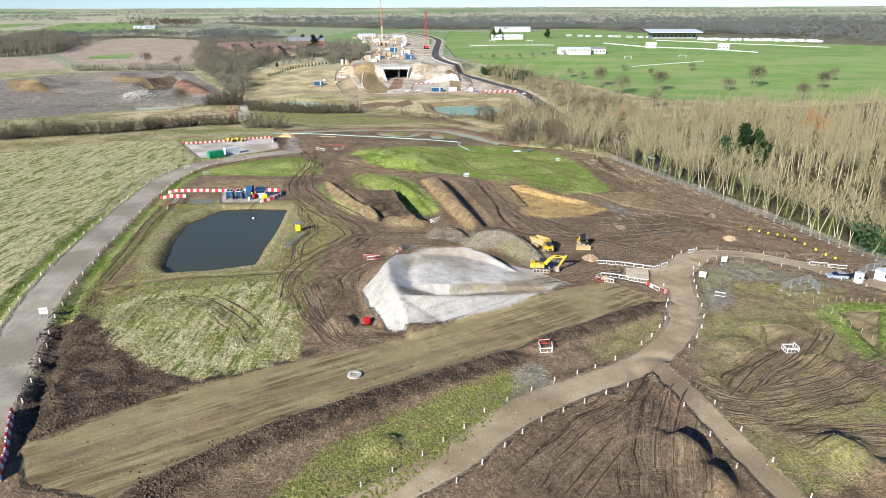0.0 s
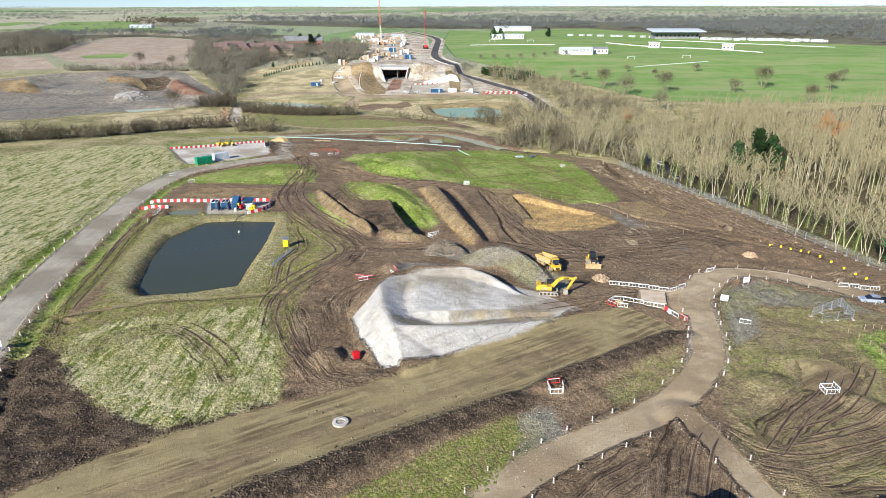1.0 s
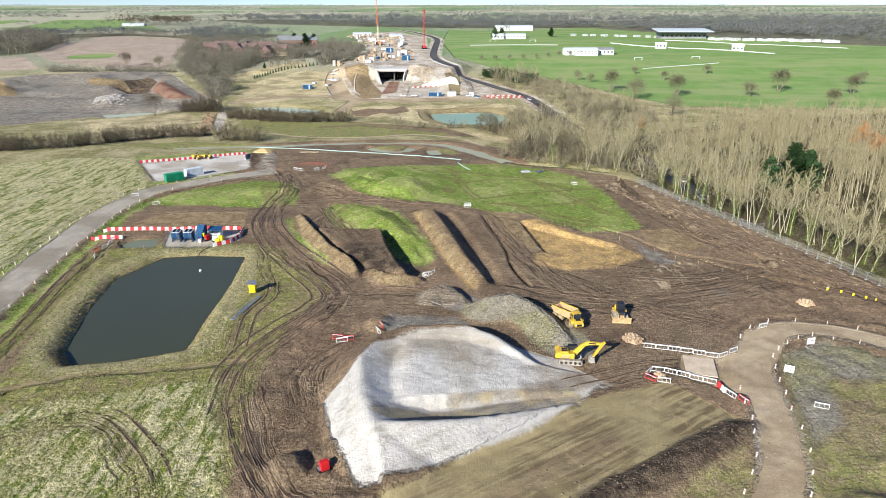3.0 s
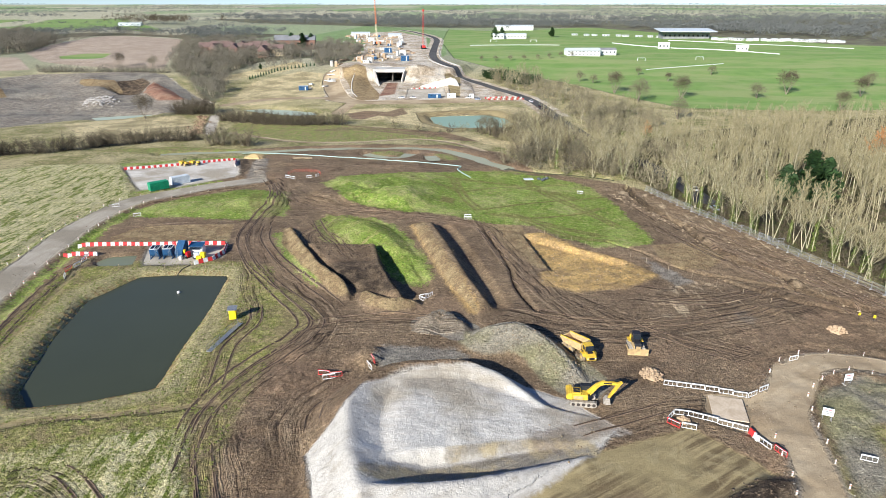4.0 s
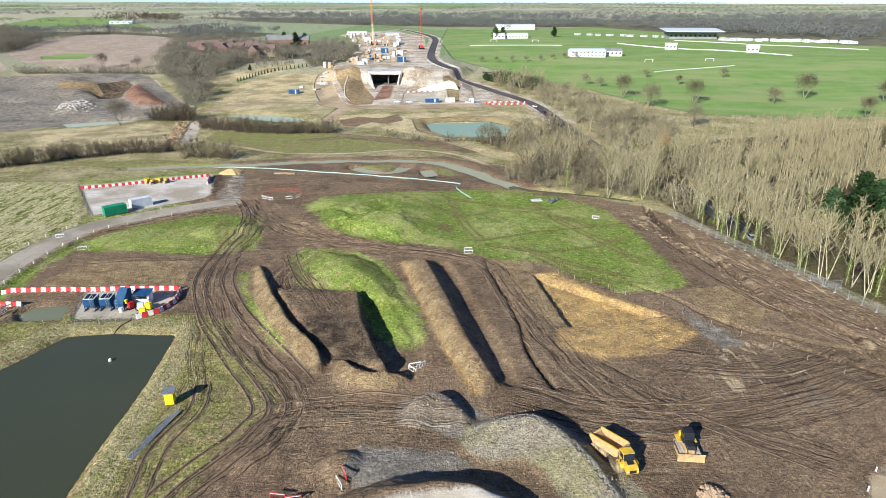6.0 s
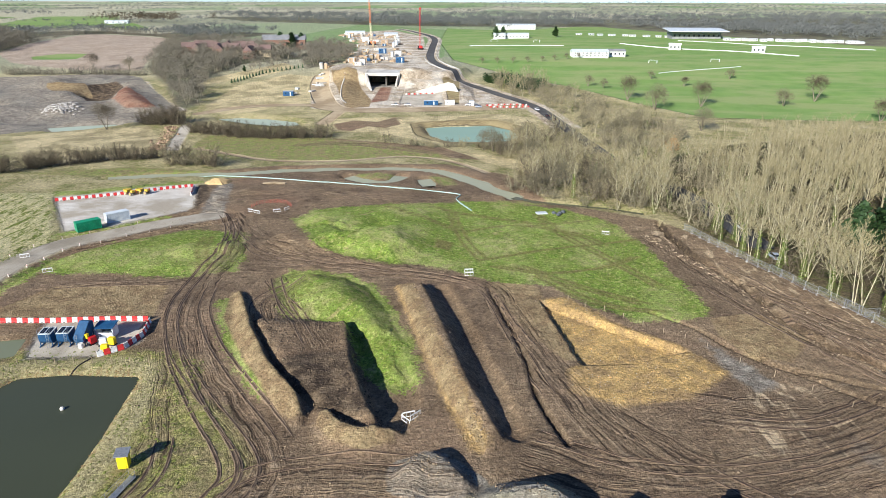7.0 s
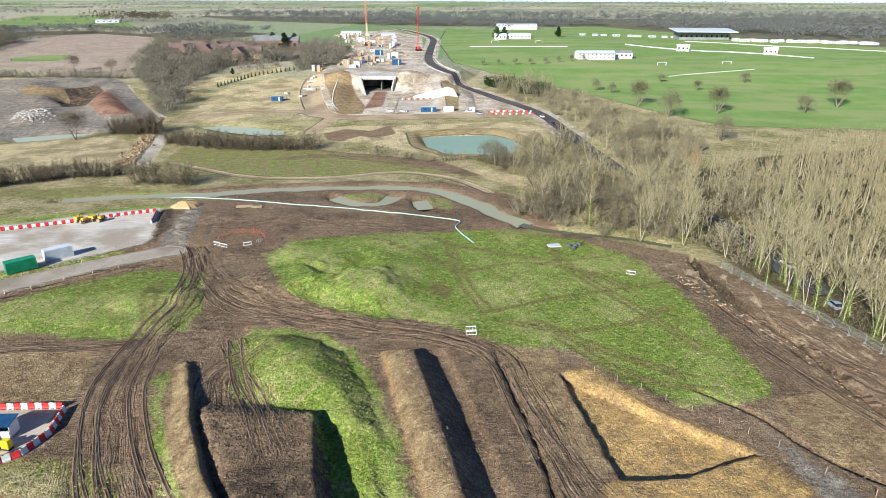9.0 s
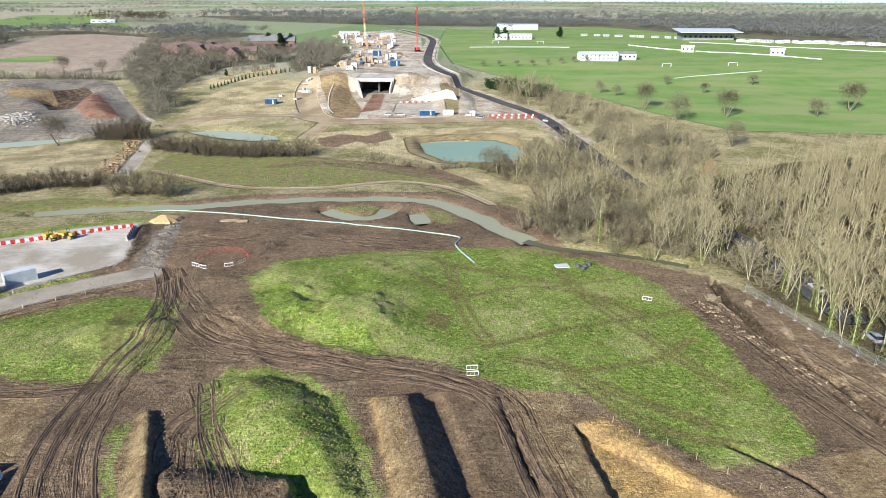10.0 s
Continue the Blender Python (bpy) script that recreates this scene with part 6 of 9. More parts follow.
def dump_truck(m):
    t = thing("dump_truck", m, "yellow six-wheeled articulated dump truck with an empty body", "truck")
    rear = part("rear_chassis", box(bmesh.new(), (0, -2.6, 1.15), (1.1, 5.2, 0.5), bevel=0.05), dusty_yellow, t)
    bm = bmesh.new()
    outer = [(-5.2, 2.5), (-4.3, 1.55), (0.1, 1.5), (0.55, 1.9), (0.7, 3.15), (0.35, 3.2), (-5.0, 2.9)]
    for s in (-1, 1):
        prism(bm, outer, 0.12, Matrix.Translation((s * 1.38, 0, 0)))
    prism(bm, [(-5.2, 2.5), (-4.3, 1.55), (0.1, 1.5), (0.1, 1.68), (-4.25, 1.72), (-5.15, 2.62)], 2.7)
    prism(bm, [(0.1, 1.5), (0.55, 1.9), (0.75, 3.35), (0.6, 3.35), (0.4, 1.95), (0.05, 1.65)], 2.7)
    body = part("dump_body", bm, dusty_yellow, t, "empty dusty tipping body")
    part("bed_mud", prism(bmesh.new(), [(-4.9, 2.42), (-4.2, 1.76), (0.1, 1.72), (0.3, 1.95), (-0.2, 1.85), (-2.0, 1.95), (-4.0, 1.9)], 2.55), bed_clay, body, "thin layer of caked brown clay")
    for s in (-1, 1):
        part("top_rail", prism(bmesh.new(), [(-5.05, 2.85), (0.4, 3.15), (0.4, 3.32), (-5.05, 3.0)], 0.22, Matrix.Translation((s * 1.42, 0, 0))), cat_yellow, body)
    for y in (-3.9, -2.2):
        for s in (-1, 1):
            wheel(t, s * 1.18, y, 0.82, 0.62)
    bend = Matrix.Translation((0, 0.5, 0)) @ turned(0, 0, -28)
    tractor = part("tractor", box(bmesh.new(), (0, 1.6, 1.2), (1.2, 3.2, 0.6), bevel=0.06), machine_black, t)
    tractor.matrix_basis = bend
    for s in (-1, 1):
        wheel(tractor, s * 1.18, 1.9, 0.82, 0.62)
        part("mudguard", prism(bmesh.new(), [(0.95, 1.5), (1.3, 1.95), (2.5, 1.95), (2.9, 1.5), (2.8, 1.4), (2.4, 1.8), (1.4, 1.8), (1.05, 1.4)], 0.7, Matrix.Translation((s * 1.15, 0, 0))), cat_yellow, tractor)
        part("headlight", box(bmesh.new(), (s * 0.8, 3.98, 1.5), (0.3, 0.06, 0.2), bevel=0.02), white_plastic, tractor, "rectangular headlight")
        part("mirror", rod(box(bmesh.new(), (s * 1.55, 2.6, 2.7), (0.06, 0.22, 0.4)), (s * 1.0, 2.5, 2.8), (s * 1.55, 2.6, 2.85), 0.03, sides=6), machine_black, tractor)
    part("bonnet", prism(bmesh.new(), [(2.3, 1.4), (2.3, 2.35), (3.2, 2.2), (3.9, 1.85), (4.0, 1.2), (3.9, 1.0)], 1.9), cat_yellow, tractor)
    part("grille", box(bmesh.new(), (0, 3.99, 1.45), (1.1, 0.05, 0.5)), machine_black, tractor)
    part("driver_cab", prism(bmesh.new(), [(0.75, 1.6), (0.75, 3.35), (2.1, 3.4), (2.35, 2.3), (2.35, 1.6)], 1.8), cat_yellow, tractor)
    part("windscreen", prism(bmesh.new(), [(2.1, 3.38), (2.36, 2.28), (2.46, 2.28), (2.2, 3.38)], 1.72), glass_dark, tractor)
    part("bonnet_stripe", prism(bmesh.new(), [(2.4, 2.36), (2.4, 2.39), (3.2, 2.25), (3.2, 2.22)], 1.1), machine_black, tractor)
    part("engine_cowl", box(bmesh.new(), (0, 0.45, 1.9), (1.7, 0.6, 0.9), bevel=0.06), machine_black, tractor)
    for s in (-1, 1):
        part("side_pane", box(bmesh.new(), (s * 0.91, 1.5, 2.8), (0.03, 1.1, 0.8)), glass_dark, tractor)
    part("roof", box(bmesh.new(), (0, 1.4, 3.44), (1.9, 1.6, 0.12), bevel=0.04), cat_yellow, tractor)
    return t


def bulldozer(m):
    d = thing("bulldozer", m, "yellow bulldozer parked with its wide blade on the mud", "bulldozer")
    crawler(d, 3.4, 1.0, 0.62, 2.1)
    part("hull", box(bmesh.new(), (0, 0, 1.1), (1.35, 3.3, 0.75), bevel=0.06), dusty_yellow, d)
    part("bonnet", prism(bmesh.new(), [(0.2, 1.4), (0.2, 2.1), (1.5, 1.95), (1.65, 1.4)], 1.0), machine_black, d)
    part("fuel_tank", box(bmesh.new(), (0, -1.45, 1.75), (1.7, 0.7, 0.9), bevel=0.1), cat_yellow, d)
    cab(d, 0, -0.45, 1.45, 1.35, 1.4, 1.7, machine_black)
    for s in (-1, 1):
        part("push_arm", box(bmesh.new(), (s * 1.55, 0.9, 0.55), (0.2, 2.6, 0.24), bevel=0.03), dusty_yellow, d)
        part("lift_cylinder", rod(bmesh.new(), (s * 0.5, 1.5, 1.9), (s * 0.5, 2.2, 0.8), 0.07), machine_black, d)
        part("fender", box(bmesh.new(), (s * 1.05, -0.9, 1.5), (0.6, 1.6, 0.16), bevel=0.04), cat_yellow, d)
    part("blade", prism(bmesh.new(), [(2.15, 0.02), (2.3, 0.0), (2.2, 0.6), (2.35, 1.2), (2.25, 1.25), (2.05, 0.75)], 3.6), dusty_yellow, d, "wide dusty steel blade")
    part("ripper", box(box(bmesh.new(), (0, -2.0, 0.9), (1.6, 0.3, 0.3)), (0, -2.1, 0.5), (0.14, 0.3, 0.9)), machine_black, d)
    return d


excavator(on_ground(21.9, 135.0, -97) @ Matrix.Diagonal((0.92, 0.92, 0.92, 1)))
dump_truck(on_ground(24.9, 149.9, -143) @ Matrix.Diagonal((0.84, 0.84, 0.84, 1)))
bulldozer(on_ground(34.9, 152.4, 176))


# ---- barriers, posts and fences ----
def white_barrier(m):
    """A two-metre plastic pedestrian barrier: frame, three rails, two feet."""
    b = thing("barrier", m, "white plastic pedestrian barrier with open rails", "barrier", "white plastic barriers")
    bm = bmesh.new()
    for x in (-0.97, 0.97):
        box(bm, (x, 0, 0.53), (0.08, 0.07, 0.94))
    for z in (0.12, 0.96):
        box(bm, (0, 0, z), (1.86, 0.06, 0.1))
    for x in (-0.33, 0.33):
        box(bm, (x, 0, 0.54), (0.05, 0.04, 0.74))
    part("frame", bm, white_plastic, b)
    part("board", box(bmesh.new(), (0, 0, 0.84), (1.8, 0.03, 0.09)), light_grey, b)
    for x in (-0.6, 0.6):
        part("foot", box(bmesh.new(), (x, 0, 0.03), (0.1, 0.55, 0.06)), machine_black, b)
    return b


def laid(model, fresh, line, gap=2.03):
    """Copies of a model end to end along a line."""
    pts = [Vector(p) for p in line]
    for a, b in zip(pts[:-1], pts[1:]):
        d = b - a
        count = max(1, round(d.length / gap))
        for k in range(count):
            c = a + d * ((k + 0.5) / count)
            m = on_ground(c.x, c.y, math.degrees(math.atan2(d.y, d.x)))
            if fresh:
                fresh.pop().matrix_basis = m
            else:
                copy_thing(model, m)


pedestrian = white_barrier(Matrix())
spare = [pedestrian]
for run in ([(36.1, 140.5), (48.3, 137.4), (52.8, 139.7)], [(33.2, 130.2), (35.1, 132.3), (37, 131.9), (44.3, 128.3)], [(45, 126.4), (45.9, 124.4)], [(35, 129.1), (37, 128.4)],
            [(6.2, 229.2), (8.6, 229.4)], [(6.2, 231.2), (8.6, 231.4)], [(-4.8, 174.4), (-2.6, 175.2)], [(-4.8, 174.2), (-3.4, 172.6)], [(-3.3, 172.6), (-1.9, 174.1)],
            [(59.8, 97.6), (61.8, 97.6), (61.8, 99.6), (59.8, 99.6), (59.8, 97.6)], [(16.2, 96.2), (18.2, 96.4)], [(87.1, 141.4), (96, 140.6)], [(-57.2, 275.4), (-53, 273.4)], [(-49.5, 275), (-47.4, 275.8)], [(-46.6, 277.2), (-45.6, 279)],
            [(-89.4, 226), (-87.2, 227)], [(-99, 234), (-97.4, 234.6)], [(57, 122.6), (58.9, 121.8)], [(-82.6, 179), (-83.6, 181.6)], [(-83.6, 185), (-83.2, 187)], [(-84.4, 189.4), (-84.2, 191.6)], [(46, 262), (47.6, 261.4)], [(60.6, 148.8), (62.8, 149.6)]):
    laid(pedestrian, spare, run)


def traffic_barrier(material, m, label):
    """A one-metre water-filled barrier with a splayed foot, slots and a cap."""
    bm = prism(bmesh.new(), [(-0.3, 0), (-0.3, 0.22), (-0.16, 0.4), (-0.11, 0.98), (0.11, 0.98), (0.16, 0.4), (0.3, 0.22), (0.3, 0)], 0.97)
    b = tagged(part("traffic_barrier", bm, material), label, "barrier", "red and white barriers")
    part("cap", rod(bmesh.new(), (0.25, 0, 0.97), (0.25, 0, 1.02), 0.09), machine_black, b)
    # thin black plate on the face in place of a slot's shaded inside
    part("recess", box(bmesh.new(), (0, -0.3, 0.1), (0.4, 0.03, 0.12)), machine_black, b)
    b.matrix_basis = m
    return b


whites, reds = [traffic_barrier(white_plastic, Matrix(), "white water-filled plastic traffic barrier")], [traffic_barrier(red_plastic, Matrix(), "red water-filled plastic traffic barrier")]
models = [whites[0], reds[0]]
flip = 0
for run, same in (([(-91.3, 200.6), (-55.2, 203.2)], 0), ([(-54.6, 202.4), (-53.4, 196.7), (-54.6, 192), (-58, 189.2)], 0), ([(-91.3, 194.2), (-83, 194.2)], 0), ([(-117.9, 281), (-100, 292.4), (-84, 303.8)], 0), ([(-83.4, 303), (-80.4, 292)], 0), ([(-62.2, 76), (-55, 62)], 0), ([(44.6, 128.2), (45, 126.6)], 1)):
    pts = [Vector(p) for p in run]
    for a, b in zip(pts[:-1], pts[1:]):
        count = max(1, round((b - a).length / 1.0))
        for k in range(count):
            c = a + (b - a) * ((k + 0.5) / count)
            m = on_ground(c.x, c.y, math.degrees(math.atan2((b - a).y, (b - a).x)))
            stock = (whites, reds)[flip % 2]
            if stock:
                stock.pop().matrix_basis = m
            else:
                copy_thing(models[flip % 2], m)
            flip += 1
red_pedestrian = white_barrier(on_ground(-19, 141.6, -8))
tagged(red_pedestrian, "red plastic pedestrian barrier with open rails")
for o in red_pedestrian.children:
    if o.name.startswith("frame"):
        o.data.materials[0] = red_plastic
for x, y, a in ((34.0, 129.5, -45), (-17, 141.2, 10), (-11.4, 145.4, -65), (46.5, 123.3, -65), (17.1, 98.2, 10), (-83.8, 183.2, 80), (-84.8, 192.6, 60)):
    copy_thing(red_pedestrian, on_ground(x, y, a))
for x, y, a in ((-18, 140.4, 15), (-11.9, 144.2, -60), (16.2, 97.2, 95), (18.4, 97.2, 85)):
    copy_thing(pedestrian, on_ground(x, y, a))


def marker_post(m):
    """A white roadside marker on a rubber foot, with an orange band."""
    p = thing("marker_post", m, "white plastic road marker post with an orange band", "post", "marker posts along the haul roads")
    part("post", box(bmesh.new(), (0, 0, 0.42), (0.18, 0.09, 0.8), bevel=0.02), white_plastic, p)
    part("foot", box(bmesh.new(), (0, 0, 0.05), (0.4, 0.28, 0.08), bevel=0.02), timber, p)
    part("band", box(bmesh.new(), (0, 0, 0.62), (0.19, 0.1, 0.1)), orange_plastic, p)
    return p


def along(line, every, shift):
    """Places every so many metres along a line, moved to its right by shift, with the heading."""
    pts = [Vector(p) for p in smooth_line(line, 8)]
    out, left = [], every / 2
    for a, b in zip(pts[:-1], pts[1:]):
        d = (b - a)
        n, run = d.length, 0.0
        if n < 1e-6:
            continue
        d = d / n
        while run + left <= n:
            run += left
            left = every
            c = a + d * run
            out.append((c.x + d.y * shift, c.y - d.x * shift, math.degrees(math.atan2(d.y, d.x))))
        left -= n - run
    return out


marker = marker_post(Matrix())
spare = [marker]
jig = random.Random(5)
for line, every, shifts in ((ROAD_LEFT, 6.0, (-4.4, 4.4)), (ROAD_RIGHT, 4.6, (-3.3, 3.3)), (BRANCH, 7.0, (-2.7, 2.7))):
    for shift in shifts:
        for x, y, a in along(line, every, shift):
            near_junction = math.hypot(x - 37, y - 92) < 8 or math.hypot(x - 52, y - 134) < 7 and shift < 0
            if near_junction or y > 262 or y < 60:
                continue
            m = on_ground(x + jig.uniform(-0.25, 0.25), y + jig.uniform(-0.4, 0.4), a + 90 + jig.uniform(-25, 25))
            if spare:
                spare.pop().matrix_basis = m
            else:
                copy_thing(marker, m)


def mesh_panel(m):
    """A 3.5 m temporary fence panel: tube frame, wires, two block feet."""
    f = thing("temporary_fence", m, "galvanised temporary mesh fence panel on block feet", "fence", "site fence along the wood")
    bm = bmesh.new()
    for x in (-1.7, 1.7):
        rod(bm, (x, 0, 0.05), (x, 0, 2.05), 0.045, sides=5)
    for z in (0.2, 1.1, 2.0):
        rod(bm, (-1.7, 0, z), (1.7, 0, z), 0.035, sides=5)
    part("frame", bm, galvanised, f)
    bm = bmesh.new()
    for k in range(22):
        x = -1.6 + k * 3.2 / 21
        rod(bm, (x, 0, 0.2), (x, 0, 2.0), 0.012, sides=3)
    part("mesh", bm, galvanised, f)
    for x in (-1.72, 1.72):
        part("foot", box(bmesh.new(), (x, 0, 0.07), (0.24, 0.7, 0.14), bevel=0.03), concrete, f)
    return f


panel = mesh_panel(Matrix())
spare = [panel]
laid(panel, spare, FENCE, 3.5)
laid(panel, spare, [(73.2, 126.4), (81.5, 131), (80.2, 124.6), (73.4, 123.4)], 3.5)
laid(panel, spare, [(86.4, 216), (88.2, 211.4), (91.2, 211.8)], 3.5)
laid(panel, spare, [(96.5, 137), (101.5, 139.5), (107, 143)], 3.5)


def timber_post(m, h=1.1):
    p = part("fence_post", box(bmesh.new(), (0, 0, h / 2 - 0.1), (0.1, 0.1, h + 0.2), bevel=0.012), timber)
    p.matrix_basis = m
    return tagged(p, "short weathered timber fence post", "post", "timber posts")


first_post = timber_post(on_ground(-74, 186.2))
for x, y in [(-70 + 3.1 * k, 186.6 + 0.12 * k) for k in range(8)] + [(28 + 3.2 * k, 216.5 - 2.7 * k) for k in range(8)] + [(54 + 4 * k, 192 - 4.4 * k) for k in range(5)] + [(76 + 0.4 * k, 119 - 2.6 * k) for k in range(9)] + [(80 + 1.6 * k, 120.5) for k in range(7)]:
    copy_thing(first_post, on_ground(x, y, jig.uniform(0, 90)))


def warning_post(m):
    p = thing("warning_post", m, "black post with a bright yellow marker flag", "post", "yellow marker posts")
    part("post", rod(bmesh.new(), (0, 0, -0.1), (0, 0, 1.1), 0.05, sides=8), machine_black, p)
    part("flag", box(bmesh.new(), (0, 0, 1.05), (0.45, 0.08, 0.6), bevel=0.03), yellow_plastic, p)
    return p


first_warning = warning_post(on_ground(84.4, 167.4))
for x, y in ((86.7, 166.2), (88.6, 164.9), (90.4, 163.4), (91.6, 162), (93, 159.4), (93.6, 155.5), (94, 151), (94.6, 147.5), (95.2, 144.5)):
    copy_thing(first_warning, on_ground(x, y, jig.uniform(-30, 30)))


def sign_board(m, label):
    s = thing("sign", m, label, "sign")
    part("board", box(bmesh.new(), (0, 0, 1.35), (1.5, 0.06, 1.3), bevel=0.015), sign_white, s)
    for x in (-0.6, 0.6):
        part("leg", box(bmesh.new(), (x, 0.02, 0.5), (0.07, 0.07, 1.2)), galvanised, s)
        part("foot", box(bmesh.new(), (x, 0, 0.05), (0.14, 0.9, 0.1)), concrete, s)
    for k in range(3):
        part("text_bar", box(bmesh.new(), (0, -0.035, 1.7 - 0.3 * k), (1.1 - 0.2 * k, 0.012, 0.1)), (red_paint, machine_black, machine_black)[k], s)
    return s


sign_board(on_ground(67.1, 142.3, 8), "white site sign board on a steel stand")
sign_board(on_ground(58.1, 132.4, -25), "white site sign board beside the haul road")
sign_board(on_ground(-75.8, 106.6, 10), "small white road sign on a steel stand")


# ---- the settling pond and its plant ----
def ladder(parent, x, y, z, h):
    bm = bmesh.new()
    for s in (-0.2, 0.2):
        rod(bm, (x + s, y - 0.35, 0), (x + s, y, z + h), 0.03, sides=5)
    for k in range(int((z + h) / 0.3)):
        u = (k + 0.5) * 0.3 / (z + h)
        rod(bm, (x - 0.2, y - 0.35 * (1 - u), u * (z + h)), (x + 0.2, y - 0.35 * (1 - u), u * (z + h)), 0.02, sides=5)
    part("ladder", bm, galvanised, parent, "galvanised access ladder")


def settling_tank(m):
    """A blue skid tank with a sloped hopper, open top frame and ladder."""
    t = thing("settling_tank", m, "blue steel water treatment tank with an access ladder", "tank", "treatment tanks by the pond")
    part("hopper", prism(bmesh.new(), [(-1.0, 0.9), (-1.2, 1.4), (-1.2, 2.4), (1.3, 2.6), (1.3, 1.4), (0.6, 0.4), (-0.4, 0.4)], 2.1), blue_paint, t)
    for x in (-1.0, 1.0):
        for y in (-1.0, 1.1):
            part("leg", box(bmesh.new(), (x, y, 0.75), (0.14, 0.14, 1.5)), blue_paint, t)
    part("skid", box(box(bmesh.new(), (-1, 0, 0.08), (0.16, 2.9, 0.16)), (1, 0, 0.08), (0.16, 2.9, 0.16)), blue_paint, t)
    lid = part("lid", prism(bmesh.new(), [(-1.15, 2.44), (1.25, 2.64), (1.25, 2.72), (-1.15, 2.52)], 2.2), light_grey, t)
    for x in (-0.5, 0.5):
        part("hatch", prism(bmesh.new(), [(-0.9, 2.56), (0.9, 2.71), (0.9, 2.77), (-0.9, 2.62)], 0.75, Matrix.Translation((x, 0, 0))), glass_dark, lid)
    bm = bmesh.new()
    for x in (-1.05, 1.05):
        rod(bm, (x, -1.2, 2.4), (x, -1.2, 3.3), 0.03, sides=5)
        rod(bm, (x, 1.2, 2.6), (x, 1.2, 3.3), 0.03, sides=5)
        rod(bm, (x, -1.2, 3.3), (x, 1.2, 3.3), 0.03, sides=5)
    part("guard_rail", bm, galvanised, t)
    ladder(t, 0.6, -1.3, 2.4, 0.6)
    return t


tank = settling_tank(on_ground(-68.6, 193.6, 4))
copy_thing(tank, on_ground(-65.6, 193.9, 4))


def screen_plant(m):
    t = thing("water_plant", m, "tall blue inclined water treatment plant on a steel frame", "machine")
    part("inclined_body", prism(bmesh.new(), [(-1.2, 0.6), (-1.5, 1.6), (0.9, 3.9), (1.8, 3.6), (1.8, 2.0), (0.2, 0.6)], 1.9), blue_paint, t)
    part("top_deck", prism(bmesh.new(), [(-1.45, 1.66), (0.88, 3.92), (0.98, 3.84), (-1.35, 1.58)], 1.7), blue_paint, t)
    for x in (-0.85, 0.85):
        for y in (-1.0, 1.5):
            part("leg", box(bmesh.new(), (x, y, 0.8), (0.14, 0.14, 1.6)), blue_paint, t)
    part("drum", rod(bmesh.new(), (0.7, -1.9, 0), (0.7, -1.9, 0.95), 0.42, sides=16), white_plastic, t, "white plastic dosing drum")
    part("control_box", box(bmesh.new(), (1.15, -0.6, 1.7), (0.5, 0.6, 0.9), bevel=0.04), yellow_plastic, t)
    ladder(t, -0.3, -1.5, 1.6, 0.8)
    return t


screen_plant(on_ground(-62.7, 194.2, -8))


def dosing_cabin(m):
    c = thing("plant_cabin", m, "open-sided grey cabin with a blue roof", "cabin")
    part("floor", box(bmesh.new(), (0, 0, 0.12), (3.0, 2.2, 0.24)), galvanised, c)
    part("back_wall", box(bmesh.new(), (0, 1.05, 1.2), (3.0, 0.08, 2.0)), light_grey, c)
    for x in (-1.46, 1.46):
        part("side_wall", box(bmesh.new(), (x, 0, 1.2), (0.08, 2.0, 2.0)), light_grey, c)
    part("front_wall", box(bmesh.new(), (0, -1.05, 0.75), (2.84, 0.06, 1.1)), light_grey, c)
    part("roof", prism(bmesh.new(), [(-1.35, 2.2), (-1.35, 2.3), (1.3, 2.6), (1.3, 2.5)], 3.4), blue_paint, c, "blue sheet roof")
    return c


dosing_cabin(on_ground(-59.6, 196.4, 2))


def pump(m, paint, label):
    """A skid pump: frame, housing, motor, pipe stub."""
    p = thing("pump", m, label, "pump")
    part("skid", box(bmesh.new(), (0, 0, 0.1), (1.5, 0.9, 0.2), bevel=0.03), machine_black, p)
    part("housing", box(bmesh.new(), (0.1, 0, 0.85), (1.2, 0.85, 1.3), bevel=0.08), paint, p)
    part("motor", rod(bmesh.new(), (-0.75, 0, 0.5), (-0.35, 0, 0.5), 0.28, sides=12), galvanised, p)
    part("pipe_stub", rod(bmesh.new(), (-0.9, 0, 0.5), (-0.9, -0.5, 0.5), 0.1), machine_black, p)
    return p


pump(on_ground(-61, 193.6, 60), red_paint, "red skid pump on the gravel pad")
pump(on_ground(-58.9, 193.2, 20), light_grey, "pale grey pump unit on the gravel pad")
pump(on_ground(-57.4, 193.4, -10), yellow_plastic, "yellow generator with a white side panel")
pump(on_ground(-57.4, 190.8, 10), yellow_plastic, "low yellow fuel bund beside the pumps")
pump(on_ground(-15.1, 106.2, 30), red_paint, "red pump at the foot of the stockpile")


def hose(name, pts, r, material, label, category):
    """A round pipe lying along a line on the ground."""
    cu = bpy.data.curves.new(name, "CURVE")
    cu.dimensions, cu.bevel_depth, cu.bevel_resolution = "3D", r, 2
    sp = cu.splines.new("POLY")
    places = smooth_line(pts, 6)
    sp.points.add(len(places) - 1)
    for q, (x, y) in zip(sp.points, places):
        q.co = (x, y, ground_z(x, y) + r * 0.8, 1)
    cu.materials.append(material)
    return tagged(new(name, cu), label, category)


hose("hose", [(-58.6, 189), (-59.6, 186), (-60.4, 183.4)], 0.1, machine_black, "black suction hose running down to the pond", "hose")


